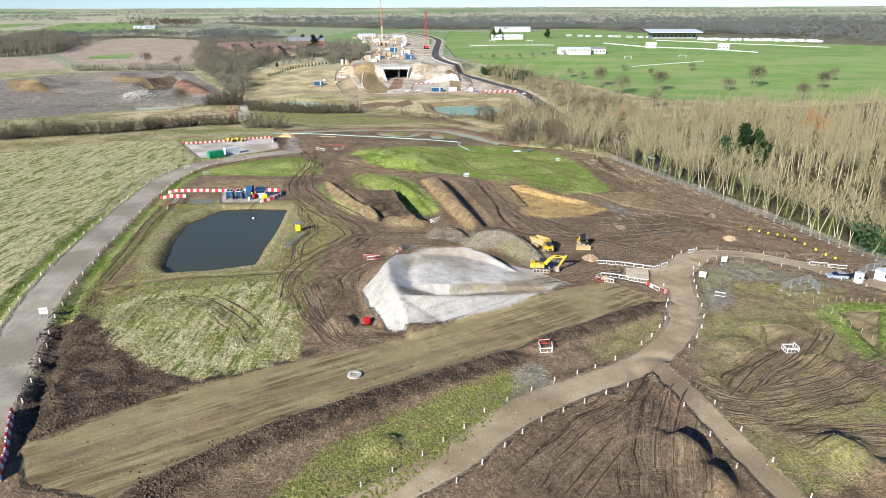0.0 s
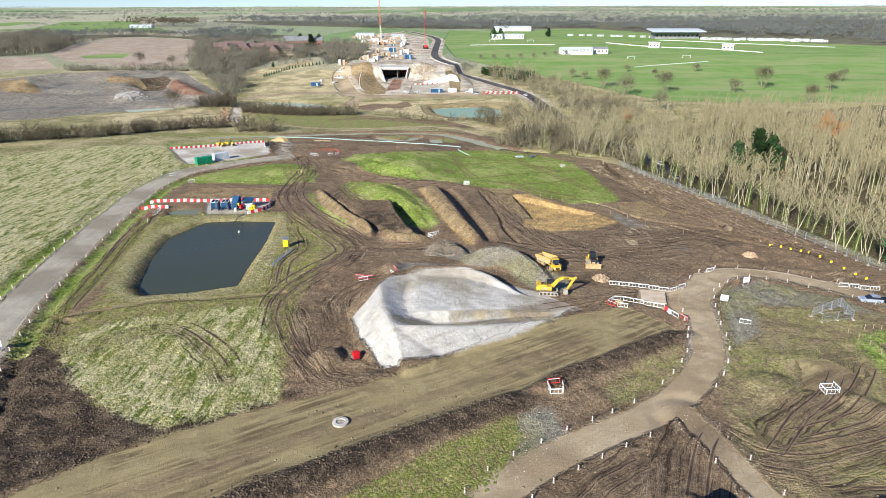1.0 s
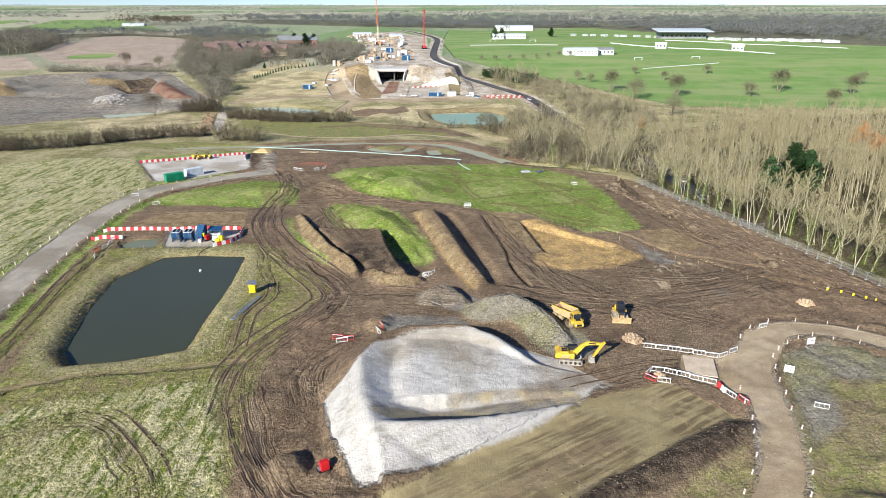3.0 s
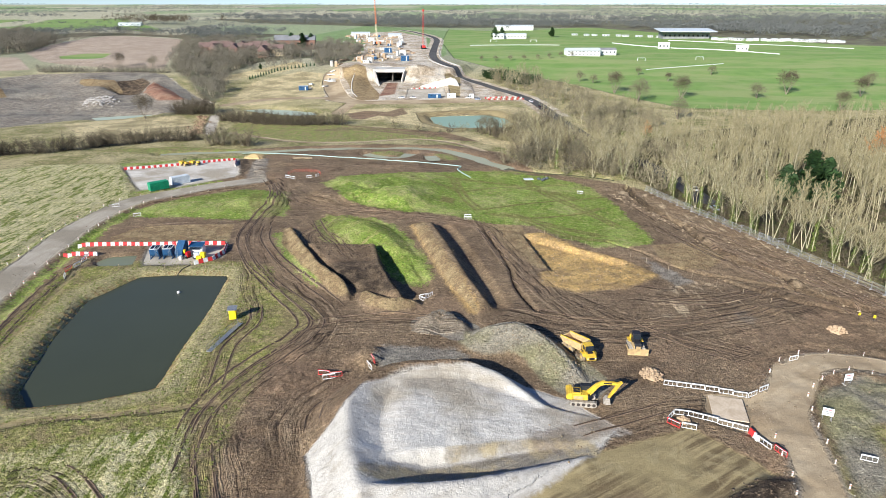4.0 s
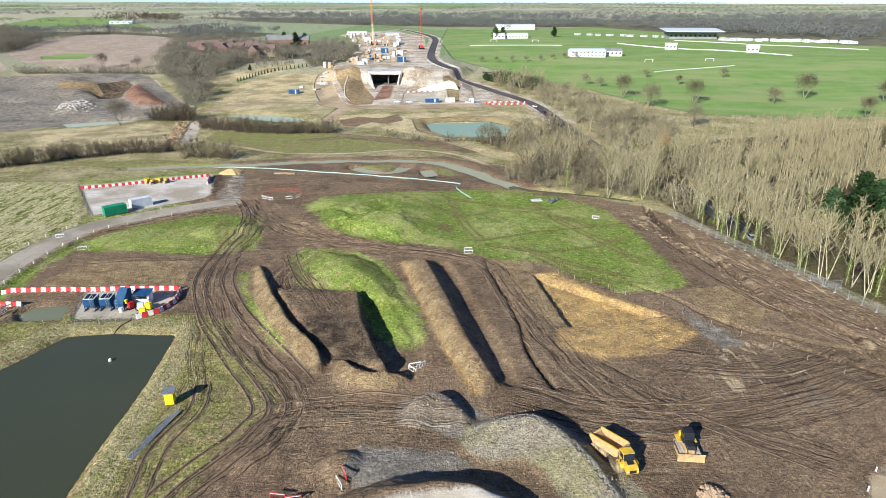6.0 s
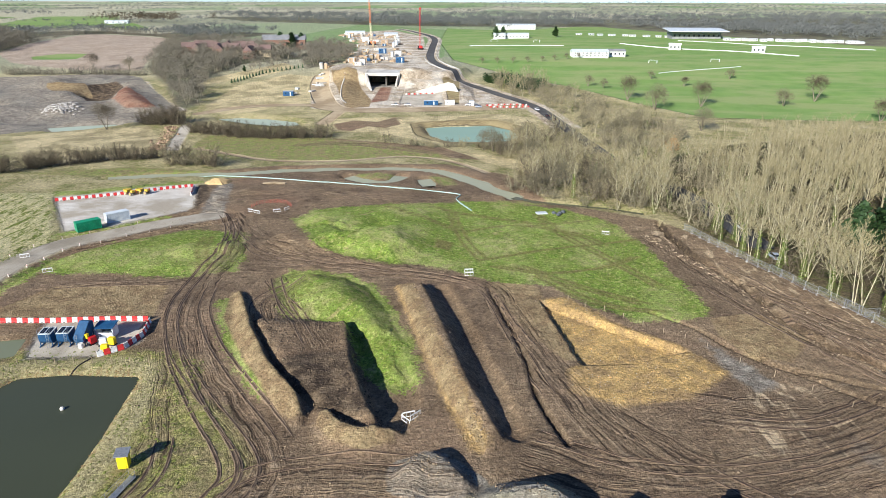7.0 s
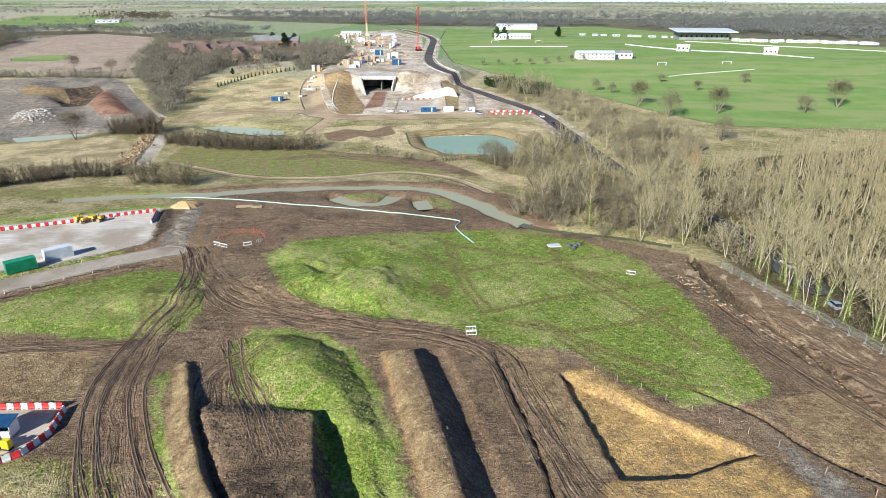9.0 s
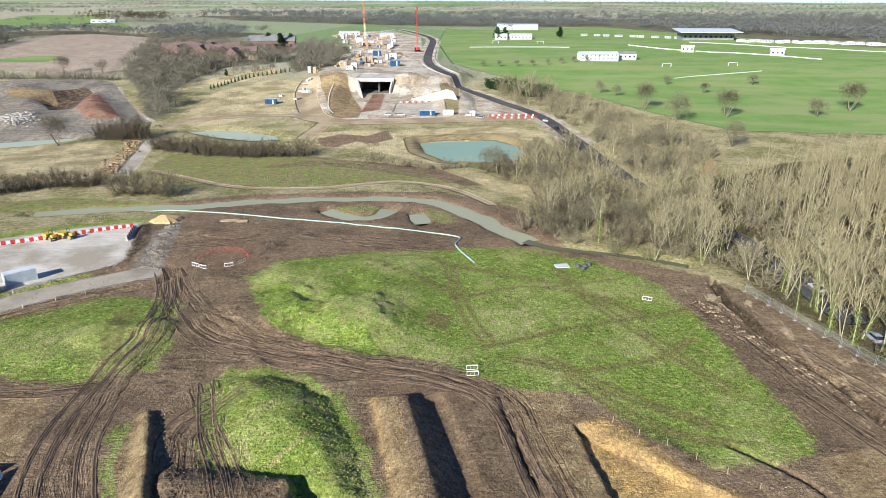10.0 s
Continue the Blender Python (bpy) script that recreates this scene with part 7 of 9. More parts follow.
def yellow_cabin(m):
    c = thing("monitoring_cabin", m, "bright yellow monitoring cabin with a grey roof by the pond", "cabin")
    part("body", box(bmesh.new(), (0, 0, 1.1), (1.3, 1.2, 2.0), bevel=0.04), yellow_plastic, c)
    part("roof", prism(bmesh.new(), [(-0.85, 2.1), (-0.85, 2.22), (0.85, 2.42), (0.85, 2.3)], 1.8), galvanised, c)
    part("door", box(bmesh.new(), (0, -0.62, 1.1), (0.8, 0.04, 1.7)), yellow_plastic, c)
    return c


yellow_cabin(on_ground(-40.0, 161.3, 10))
walkway = thing("walkway", on_ground(-39.2, 154, -12), "narrow galvanised walkway with handrails beside the pond", "walkway")
part("deck", box(bmesh.new(), (0, 0, 0.15), (0.9, 11, 0.08)), galvanised, walkway)
for s in (-0.45, 0.45):
    bm = bmesh.new()
    for k in range(6):
        rod(bm, (s, -5.4 + k * 2.16, 0.1), (s, -5.4 + k * 2.16, 1.15), 0.025, sides=5)
    rod(bm, (s, -5.4, 1.15), (s, 5.4, 1.15), 0.025, sides=5)
    rod(bm, (s, -5.4, 0.65), (s, 5.4, 0.65), 0.02, sides=5)
    part("handrail", bm, galvanised, walkway)
bm = bmesh.new()
bmesh.ops.create_icosphere(bm, subdivisions=2, radius=0.35, matrix=pose(-56.1, 175, POND_Z + 0.15))
tagged(part("buoy", bm, white_plastic), "small round white buoy floating on the pond", "buoy")


# ---- the yard, vehicles, loose things ----
def container(m, paint, label, length=6.06):
    c = thing("container", m, label, "container")
    bm = box(bmesh.new(), (0, 0, 1.3), (2.36, length - 0.1, 2.5))
    for k in range(int(length / 0.3)):
        y = -length / 2 + 0.2 + k * 0.3
        for s in (-1, 1):
            box(bm, (s * 1.19, y, 1.3), (0.05, 0.14, 2.3))
    part("body", bm, paint, c)
    for x in (-1.17, 1.17):
        for y in (-1, 1):
            part("corner_post", box(bmesh.new(), (x, y * (length / 2 - 0.06), 1.3), (0.14, 0.14, 2.6)), paint, c)
    for x in (-0.55, 0.55):
        d = part("door", box(bmesh.new(), (x, -length / 2 - 0.02, 1.3), (1.05, 0.06, 2.35)), paint, c)
        part("lock_bar", rod(bmesh.new(), (x + 0.2, -length / 2 - 0.07, 0.2), (x + 0.2, -length / 2 - 0.07, 2.4), 0.025, sides=6), galvanised, d)
    part("roof", box(bmesh.new(), (0, 0, 2.6), (2.44, length, 0.05)), paint, c)
    return c


container(on_ground(-94.8, 256.6, -46), green_paint, "bright green steel storage container in the yard")
container(on_ground(-90.8, 264.6, -46), light_grey, "pale grey storage container in the yard")


entry_slab = coloured("entry_slab", rgb(206, 188, 162), rgb(182, 162, 136), 0.5, 0.9)


def slab(name, m, size, material, label, category):
    ob = part(name, box(bmesh.new(), (0, 0, size[2] / 2), size, bevel=0.02), material)
    ob.matrix_basis = m
    return tagged(ob, label, category)


def car(m, paint, label):
    """A hatchback: lower body, glasshouse, roof, wheels, lamps."""
    c = thing("car", m, label, "car")
    body = part("body", prism(bmesh.new(), [(-2.1, 0.35), (-2.15, 0.8), (-2.0, 0.95), (0.9, 0.98), (1.9, 0.82), (2.15, 0.6), (2.1, 0.3)], 1.76), paint, c)
    part("glasshouse", prism(bmesh.new(), [(-1.95, 0.95), (-1.5, 1.42), (0.1, 1.46), (1.0, 0.97)], 1.5), glass_dark, body)
    part("roof", box(bmesh.new(), (0, -0.7, 1.46), (1.42, 1.5, 0.05), bevel=0.02), paint, body)
    for x in (-0.82, 0.82):
        for y in (-1.3, 1.35):
            w = part("wheel", rod(bmesh.new(), (x - 0.11, y, 0.32), (x + 0.11, y, 0.32), 0.32, sides=14), rubber, c)
            s = 1 if x > 0 else -1
            part("rim", rod(bmesh.new(), (x + s * 0.1, y, 0.32), (x + s * 0.125, y, 0.32), 0.2, sides=10), galvanised, w)
        part("headlight", box(bmesh.new(), (x * 0.8, 2.06, 0.7), (0.34, 0.14, 0.14)), white_plastic, body)
        part("tail_light", box(bmesh.new(), (x * 0.85, -2.12, 0.8), (0.26, 0.08, 0.16)), red_plastic, body)
    return c


car(on_ground(89.2, 133.4, 80), silver_car, "silver hatchback parked beside the haul road")
car(on_ground(93.6, 133.2, 84), black_car, "black car parked beside the haul road")
road_dir = lambda x, y: math.degrees(math.atan2(*[-(q) for q in (lambda i: (road_line[i + 1][0] - road_line[i][0], -(road_line[i + 1][1] - road_line[i][1])))(min(range(len(road_line) - 1), key=lambda i: math.hypot(road_line[i][0] - x, road_line[i][1] - y)))]))
for x, y, paint, label, r in ((88.6, 270, white_car, "white car on the road through the trees", 5), (87.8, 292, black_car, "dark car on the road through the trees", 2), (86.4, 246, silver_car, "silver car on the road through the trees", 0), (58.9, 491.4, white_car, "white van-like car on the new road", 12), (62, 471.5, black_car, "dark car on the new road", 12), (64.6, 460.9, black_car, "dark car following on the new road", 10)):
    car(on_ground(x, y, r, 0.02), paint, label)


def cabin(m, size, paint, label):
    c = thing("cabin", m, label, "cabin")
    part("body", box(bmesh.new(), (0, 0, size[2] / 2), size, bevel=0.04), paint, c)
    part("roof", box(bmesh.new(), (0, 0, size[2] + 0.04), (size[0] + 0.16, size[1] + 0.16, 0.1), bevel=0.03), light_grey, c)
    part("door", box(bmesh.new(), (size[0] * 0.2, -size[1] / 2 - 0.02, size[2] * 0.46), (0.8, 0.04, size[2] * 0.8)), light_grey, c)
    part("window", box(bmesh.new(), (-size[0] * 0.25, -size[1] / 2 - 0.02, size[2] * 0.6), (min(0.8, size[0] * 0.3), 0.04, 0.6)), glass_dark, c)
    return c


cabin(on_ground(92.6, 131, 10), (1.3, 1.3, 2.3), sign_white, "small white gate cabin beside the haul road")
cabin(on_ground(100.4, 134, 12), (3.0, 2.4, 2.5), sign_white, "white site cabin by the fence")


def dumper(m, label):
    """A small forward-tipping site dumper."""
    d = thing("dumper", m, label, "dumper")
    part("skip", prism(bmesh.new(), [(0.3, 0.9), (0.4, 1.6), (2.2, 1.7), (1.9, 0.8)], 1.9), cat_yellow, d)
    part("chassis", box(bmesh.new(), (0, 0, 0.75), (1.2, 3.4, 0.4), bevel=0.05), machine_black, d)
    part("engine_cover", box(bmesh.new(), (0, -1.3, 1.25), (1.3, 1.1, 0.7), bevel=0.1), cat_yellow, d)
    part("roll_bar", box(box(box(bmesh.new(), (-0.5, -0.4, 1.9), (0.08, 0.08, 1.6)), (0.5, -0.4, 1.9), (0.08, 0.08, 1.6)), (0, -0.4, 2.7), (1.08, 0.1, 0.1)), machine_black, d)
    for x in (-0.85, 0.85):
        for y in (-1.1, 1.1):
            wheel(d, x, y, 0.55, 0.4)
    return d


dumper(on_ground(-99.6, 291.4, 60), "yellow site dumper parked in the gravel yard")
dumper(on_ground(-96, 292.8, 80), "second yellow dumper parked in the gravel yard")
slab("site_slab", on_ground(43.8, 133.9, -14, 0.06), (5.0, 6.0, 0.14), entry_slab, "pale concrete slab laid at the site entrance", "slab")
slab("white_sheet", on_ground(31.6, 281, 8), (3.4, 2.2, 0.25), light_grey, "pale stack of sheeting on the grass", "sheet")
for k, (x, y) in enumerate(((35.4, 280.6), (37.2, 280.4), (38.4, 281.6), (36.4, 278.8))):
    bm = bmesh.new()
    bmesh.ops.create_icosphere(bm, subdivisions=2, radius=0.75, matrix=Matrix.Diagonal((1, 0.9, 0.7, 1)))
    for v in bm.verts:
        v.co *= 1 + 0.25 * noise.noise(v.co * 1.7 + Vector((k, 0, 0)))
    ob = tagged(part("bulk_bag", bm, coloured("dark_grey_sack", rgb(92, 96, 98), rgb(70, 74, 76), 2.0, 0.7) if k == 0 else bpy.data.materials["dark_grey_sack"]), "dark grey bulk bag slumped on the grass", "bag", "bulk bags")
    ob.matrix_basis = on_ground(x, y, 40 * k, 0.4)


def manhole(m):
    c = thing("manhole", m, "round concrete manhole ring flush with the mud", "manhole")
    bm = bmesh.new()
    n = 24
    rings = [[bm.verts.new((r * math.cos(2 * math.pi * k / n), r * math.sin(2 * math.pi * k / n), z)) for k in range(n)] for r, z in ((1.15, -0.2), (1.15, 0.3), (0.65, 0.34), (0.62, -0.2))]
    for a, b in zip(rings[:-1], rings[1:]):
        for k in range(n):
            bm.faces.new([a[k], a[(k + 1) % n], b[(k + 1) % n], b[k]])
    part("ring", bm, concrete, c)
    part("cover", rod(bmesh.new(), (0, 0, 0.1), (0, 0, 0.2), 0.64, sides=24), track_steel, c, "rusty steel cover")
    return c


manhole(on_ground(-14.9, 88.3))


def rock_mesh(seed, s):
    bm = bmesh.new()
    bmesh.ops.create_icosphere(bm, subdivisions=1, radius=s)
    for v in bm.verts:
        v.co *= 1 + 0.5 * noise.noise(v.co / s * 1.3 + Vector((seed * 7.1, 0, 0)))
        v.co.z *= 0.75
    return bm


def heap(name, x, y, r, h, size, count, material, label, seed):
    """A pile of rubble: a core mound with loose stones over it, all one heap."""
    rr = random.Random(seed)
    bm = bmesh.new()
    n = 20
    top = bm.verts.new((0, 0, h * 0.8))
    last = None
    for ring in (0.35, 0.7, 1.0):
        row = [bm.verts.new((r * ring * (1 + 0.18 * math.sin(k * 2.1 + seed)) * math.cos(2 * math.pi * k / n), r * ring * (1 + 0.18 * math.sin(k * 1.3 + seed)) * math.sin(2 * math.pi * k / n), h * 0.8 * (1 - ring ** 1.4) - (0.5 if ring == 1.0 else 0) + rr.uniform(-0.05, 0.05))) for k in range(n)]
        for k in range(n):
            bm.faces.new([top, row[k], row[(k + 1) % n]] if last is None else [last[k], row[k], row[(k + 1) % n], last[(k + 1) % n]])
        last = row
    for i in range(count):
        a, q = rr.uniform(0, 6.3), rr.random() ** 0.6
        s = size * rr.uniform(0.4, 1.2)
        m = pose(r * q * math.cos(a), r * q * math.sin(a), h * 0.8 * (1 - q ** 1.4) + s * 0.2, rr.uniform(0, 360), rr.uniform(0, 360), 0)
        bmesh.ops.create_icosphere(bm, subdivisions=1, radius=s, matrix=m @ Matrix.Diagonal((1, rr.uniform(0.6, 1), rr.uniform(0.5, 0.9), 1)))
    ob = part(name, bm, material)
    ob.matrix_basis = on_ground(x, y)
    return tagged(ob, label, "heap")


heap("rubble_heap", 35.0, 143.2, 2.0, 1.3, 0.3, 90, dirt_stone, "heap of pale orange rubble beside the barriers", 1)
heap("rubble_heap", 35.9, 130.6, 1.0, 0.9, 0.28, 40, dirt_stone, "small heap of stones inside the barriers", 2)
heap("rubble_heap", 77.0, 162.1, 1.7, 1.0, 0.35, 50, dirt_stone, "heap of pale stone on the mud", 3)
heap("sand_mound", -78, 311, 5.0, 2.2, 0.12, 60, coloured("orange_sand", rgb(206, 176, 124), rgb(186, 156, 108), 0.6, 0.95), "smooth heap of orange sand beside the yard", 4)
grey_rubble = coloured("grey_rubble", rgb(160, 148, 130), rgb(132, 120, 104), 1.2, 0.95, vary=0.4, relief=0.05)
for k, (x, y) in enumerate(((-71, 290), (-69.5, 284), (-67.5, 280), (-73, 298), (-68, 275), (-74, 304))):
    heap("rubble_spill", x, y, 2.0, 0.3, 0.2, 50, grey_rubble, "low spill of broken pale stone", 10 + k)
rr = random.Random(77)
rocks = [(-226 - 18 * (u := rr.random()) + rr.uniform(-9, 9), 478 + 26 * u + rr.uniform(-7, 7), rr.uniform(0.5, 1.6)) for _ in range(170)]
stone = None
for x, y, s in rocks:
    m = on_ground(x, y, rr.uniform(0, 360)) @ Matrix.Diagonal((s, s * 0.8, s * 0.7, 1))
    if stone is None:
        stone = tagged(part("boulder", rock_mesh(5, 1.0), pale_stone), "large pale broken rock in a stockpile", "rock", "rock stockpile")
        stone.matrix_basis = m
    else:
        copy_thing(stone, m).matrix_basis = m
ring_fence = [(-57, 279), (-56, 283.4), (-52, 286), (-47.5, 284.4), (-45.2, 280.6)]
net_orange = coloured("faded_orange_net", rgb(176, 78, 60), rgb(150, 64, 52), 2.0, 0.7)
netting = thing("safety_netting", on_ground(-51, 280), "orange-red plastic safety netting round a pit", "netting")
cx, cy, cz = netting.matrix_basis.translation
pts = smooth_line(ring_fence, 4)
for (x0, y0), (x1, y1) in segments(pts, False):
    bm = bmesh.new()
    z0, z1 = ground_z(x0, y0) - cz, ground_z(x1, y1) - cz
    for h in (0.15, 0.45, 0.75, 1.0):
        rod(bm, (x0 - cx, y0 - cy, z0 + h), (x1 - cx, y1 - cy, z1 + h), 0.03, sides=4)
    rod(bm, (x0 - cx, y0 - cy, z0 - 0.1), (x0 - cx, y0 - cy, z0 + 1.1), 0.05, sides=5)
    part("net_panel", bm, net_orange, netting)
pipe_paint = coloured("pale_pipe", rgb(166, 190, 178), rgb(134, 158, 148), 0.4, 0.55)
hose("pipeline", PIPELINE, 0.2, pipe_paint, "pale green-white pipeline laid across the mud to the river", "pipe")
for x, y, a, length in ((-60, 312, 10, 5.0), (-56, 311.4, 5, 3.0)):
    bm = bmesh.new()
    for k in range(4):
        rod(bm, (-length / 2, k * 0.45 - 0.7, 0.22), (length / 2, k * 0.45 - 0.7, 0.22), 0.2, sides=10)
    ob = tagged(part("pipe_bundle", bm, timber), "bundle of short pipes lying on the mud", "pipes")
    ob.matrix_basis = on_ground(x, y, a)
rr = random.Random(31)
for k in range(14):
    x, y = rr.uniform(89, 97), rr.uniform(139, 151)
    bm = box(bmesh.new(), (0, 0, 0.08), (rr.uniform(2.0, 4.0), rr.uniform(0.2, 0.5), 0.14), bevel=0.02)
    ob = tagged(part("plank", bm, timber), "loose weathered plank on the mud", "plank", "loose planks")
    ob.matrix_basis = on_ground(x, y, rr.uniform(20, 60))


# ---- churned ground: wheel ruts, clods, tufts ----
def ground_zv(x, y):
    """Heights of the ground sheet at many places."""
    i = np.clip(np.searchsorted(gx, x) - 1, 0, nx - 2)
    j = np.clip(np.searchsorted(gy, y) - 1, 0, ny - 2)
    u, v = (x - gx[i]) / (gx[i + 1] - gx[i]), (y - gy[j]) / (gy[j + 1] - gy[j])
    g = GZ[:NX0].reshape(ny, nx)
    return (g[j, i] * (1 - u) + g[j, i + 1] * u) * (1 - v) + (g[j + 1, i] * (1 - u) + g[j + 1, i + 1] * u) * v


def mud_material(name, a, b, c):
    n = Nodes(name)
    p = n.position()
    col = n.mix(n.spread(n.noise(p, 0.5, 5, 0.65), 0.38, 0.62), a, b)
    col = n.mix(n.spread(n.noise(p, 2.6, 5, 0.7), 0.5, 0.72, 0, 0.7), col, c)
    n.bump(n.noise(p, 5.0, 4), 0.8, 0.15)
    return n.done(col, 0.85, 0, 0.25)


# rut floors are darker than their raised edges
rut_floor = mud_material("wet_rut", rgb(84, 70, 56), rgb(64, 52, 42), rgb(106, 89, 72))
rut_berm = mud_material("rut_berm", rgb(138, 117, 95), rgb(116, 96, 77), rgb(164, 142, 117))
SECTION = ((-1.2, -0.1), (-0.8, 0.06), (-0.5, 0.01), (0.5, 0.01), (0.8, 0.06), (1.2, -0.1))
rv, rf, rslot, start = [], [], [], 0
rk = np.random.RandomState(4)
for line, spread, passes in RUTS:
    pts = np.array(smooth_line(line, 10))
    seg = np.hypot(*np.diff(pts, axis=0).T)
    s_at = np.concatenate([[0], np.cumsum(seg)])
    for _ in range((passes + 2) // 3):
        o0, swing, ph, wave = 1.25 * rk.uniform(-spread, spread), rk.uniform(0.3, 2.0), rk.uniform(0, 6.3), rk.uniform(15, 32)
        a, b = sorted((rk.uniform(-0.05, 0.45), rk.uniform(0.55, 1.05)))
        a, b = max(a, 0.0) * s_at[-1], min(b, 1.0) * s_at[-1]
        s = np.arange(a, b, 0.85)
        if len(s) < 8:
            continue
        x, y = np.interp(s, s_at, pts[:, 0]), np.interp(s, s_at, pts[:, 1])
        dx, dy = np.gradient(x), np.gradient(y)
        k = np.hypot(dx, dy)
        dx, dy = dx / k, dy / k
        w0 = rk.uniform(0.18, 0.3)
        for wheel_side in (-1.1, 1.1):
            o = o0 + wheel_side + swing * np.sin(s / wave + ph) + 0.03 * np.sin(s / 2.3 + 3 * ph)
            end = np.clip(np.minimum(s - a, b - s) / 5, 0.05, 1)
            for q, (across, h) in enumerate(SECTION):
                off = o + across * w0 * (0.5 + 0.5 * end)
                px, py = x + dy * off, y - dx * off
                lift = h * end * (1 + 0.6 * np.sin(s * 1.7 + q + ph)) if h > 0.05 else h
                rv.append(np.column_stack([px, py, ground_zv(px, py) + lift + 0.02]))
            m = len(s)
            i = np.arange(m - 1)
            for q in range(5):
                c0, c1 = start + q * m + i, start + (q + 1) * m + i
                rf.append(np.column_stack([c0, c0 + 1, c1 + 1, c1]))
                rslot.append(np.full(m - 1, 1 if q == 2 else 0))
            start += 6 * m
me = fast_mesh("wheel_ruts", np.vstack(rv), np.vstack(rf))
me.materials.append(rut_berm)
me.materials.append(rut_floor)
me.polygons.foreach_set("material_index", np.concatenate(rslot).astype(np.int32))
tagged(new("wheel_ruts", me), "muddy wheel ruts with pressed-up edges across the site", "ruts", kind="stuff")

OCTA_V = np.array([(1, 0, 0), (-1, 0, 0), (0, 1, 0), (0, -1, 0), (0, 0, 1), (0, 0, -1)], float)
OCTA_F = np.array([(0, 2, 4), (2, 1, 4), (1, 3, 4), (3, 0, 4), (2, 0, 5), (1, 2, 5), (3, 1, 5), (0, 3, 5)])


def clods(name, xy, lo, hi, material, label, category, seed):
    """Loose lumps lying on the ground, too many to count, as one mesh."""
    r = np.random.RandomState(seed)
    n = len(xy)
    size = (lo + (hi - lo) * r.rand(n) ** 2.5)[:, None, None]
    v = OCTA_V[None] * (0.65 + 0.7 * r.rand(n, 6, 1)) * size * np.array([1, 1, 0.65])
    a = r.uniform(0, 6.3, n)
    t = r.uniform(-0.6, 0.6, n)
    v = np.stack([v[..., 0], v[..., 1] * np.cos(t)[:, None] - v[..., 2] * np.sin(t)[:, None], v[..., 1] * np.sin(t)[:, None] + v[..., 2] * np.cos(t)[:, None]], -1)
    v = np.stack([v[..., 0] * np.cos(a)[:, None] - v[..., 1] * np.sin(a)[:, None], v[..., 0] * np.sin(a)[:, None] + v[..., 1] * np.cos(a)[:, None], v[..., 2]], -1)
    v[..., 0] += xy[:, 0:1]
    v[..., 1] += xy[:, 1:2]
    v[..., 2] += (ground_zv(xy[:, 0], xy[:, 1]) + 0.2 * size[:, 0, 0])[:, None]
    f = OCTA_F[None] + 6 * np.arange(n)[:, None, None]
    me = fast_mesh(name, v.reshape(-1, 3), f.reshape(-1, 3))
    me.materials.append(material)
    return tagged(new(name, me), label, category, kind="stuff")


def sprinkled(outline, n, seed, keep=None):
    """n random places in an outline, as an array."""
    r = np.random.RandomState(seed)
    xs, ys = [p[0] for p in outline], [p[1] for p in outline]
    q = np.column_stack([r.uniform(min(xs), max(xs), n * 5), r.uniform(min(ys), max(ys), n * 5)])
    ok = inside_distance(q[:, 0], q[:, 1], outline) > 0
    if keep is not None:
        ok &= keep(q[:, 0], q[:, 1])
    return q[ok][:n]


def beside(line, n, spread, seed, shift=0.0):
    """n random places along a line, within spread of it."""
    r = np.random.RandomState(seed)
    pts = np.array(smooth_line(line, 8))
    u = r.uniform(0, len(pts) - 1.001, n)
    i = u.astype(int)
    d = pts[i + 1] - pts[i]
    d = d / (np.hypot(d[:, 0], d[:, 1])[:, None] + 1e-9)
    o = r.normal(shift, spread, n)[:, None]
    return pts[i] + d * (u - i)[:, None] + np.column_stack([d[:, 1], -d[:, 0]]) * o


def shades(name, a, b):
    n = Nodes(name)
    return n.done(n.mix(n.island(), a, b), 0.95, 0, 0.1)


dark_clod = shades("dark_clods", rgb(66, 56, 47), rgb(112, 97, 80))
mud_clod = shades("mud_clods", rgb(98, 84, 67), rgb(158, 139, 112))
stone_chip = shades("stone_chips", rgb(140, 128, 110), rgb(204, 194, 176))
clods("soil_clods", np.vstack([sprinkled(DARK_SOIL, 4200, 1), beside(BUND, 3000, 1.7, 2), beside(BUND_EAST, 1000, 1.4, 3), sprinkled(SOIL_INNER, 1700, 4), beside(CRESCENT, 250, 1.0, 5, -1.2), beside(INNER_BANK, 500, 1.4, 6)]), 0.05, 0.24, dark_clod, "dark clods of turned soil", "soil", 7)
clods("mud_clods", np.vstack([sprinkled(SITE, 5500, 11, lambda x, y: rough(x, y, 18.0, 2) > 0.02)] + [beside(line, 26 * n, w + 0.6, 20 + i) for i, (line, w, n) in enumerate(RUTS)] + [beside(RIDGE_EAST, 700, 1.2, 50, 2.0), beside(BANK_WEST, 400, 0.8, 51, -1.4), beside(HEAP_CREST, 600, 3.0, 52), beside(HEAP_SMALL, 300, 1.6, 53), beside(TRENCH, 900, 1.6, 54), beside(RIVER, 700, 1.0, 55, 4.2), beside(RIVER, 500, 1.0, 56, -4.2)]), 0.04, 0.22, mud_clod, "clods and crumbs of brown mud", "soil", 8)
edge_of_pond = POND + POND[:1]
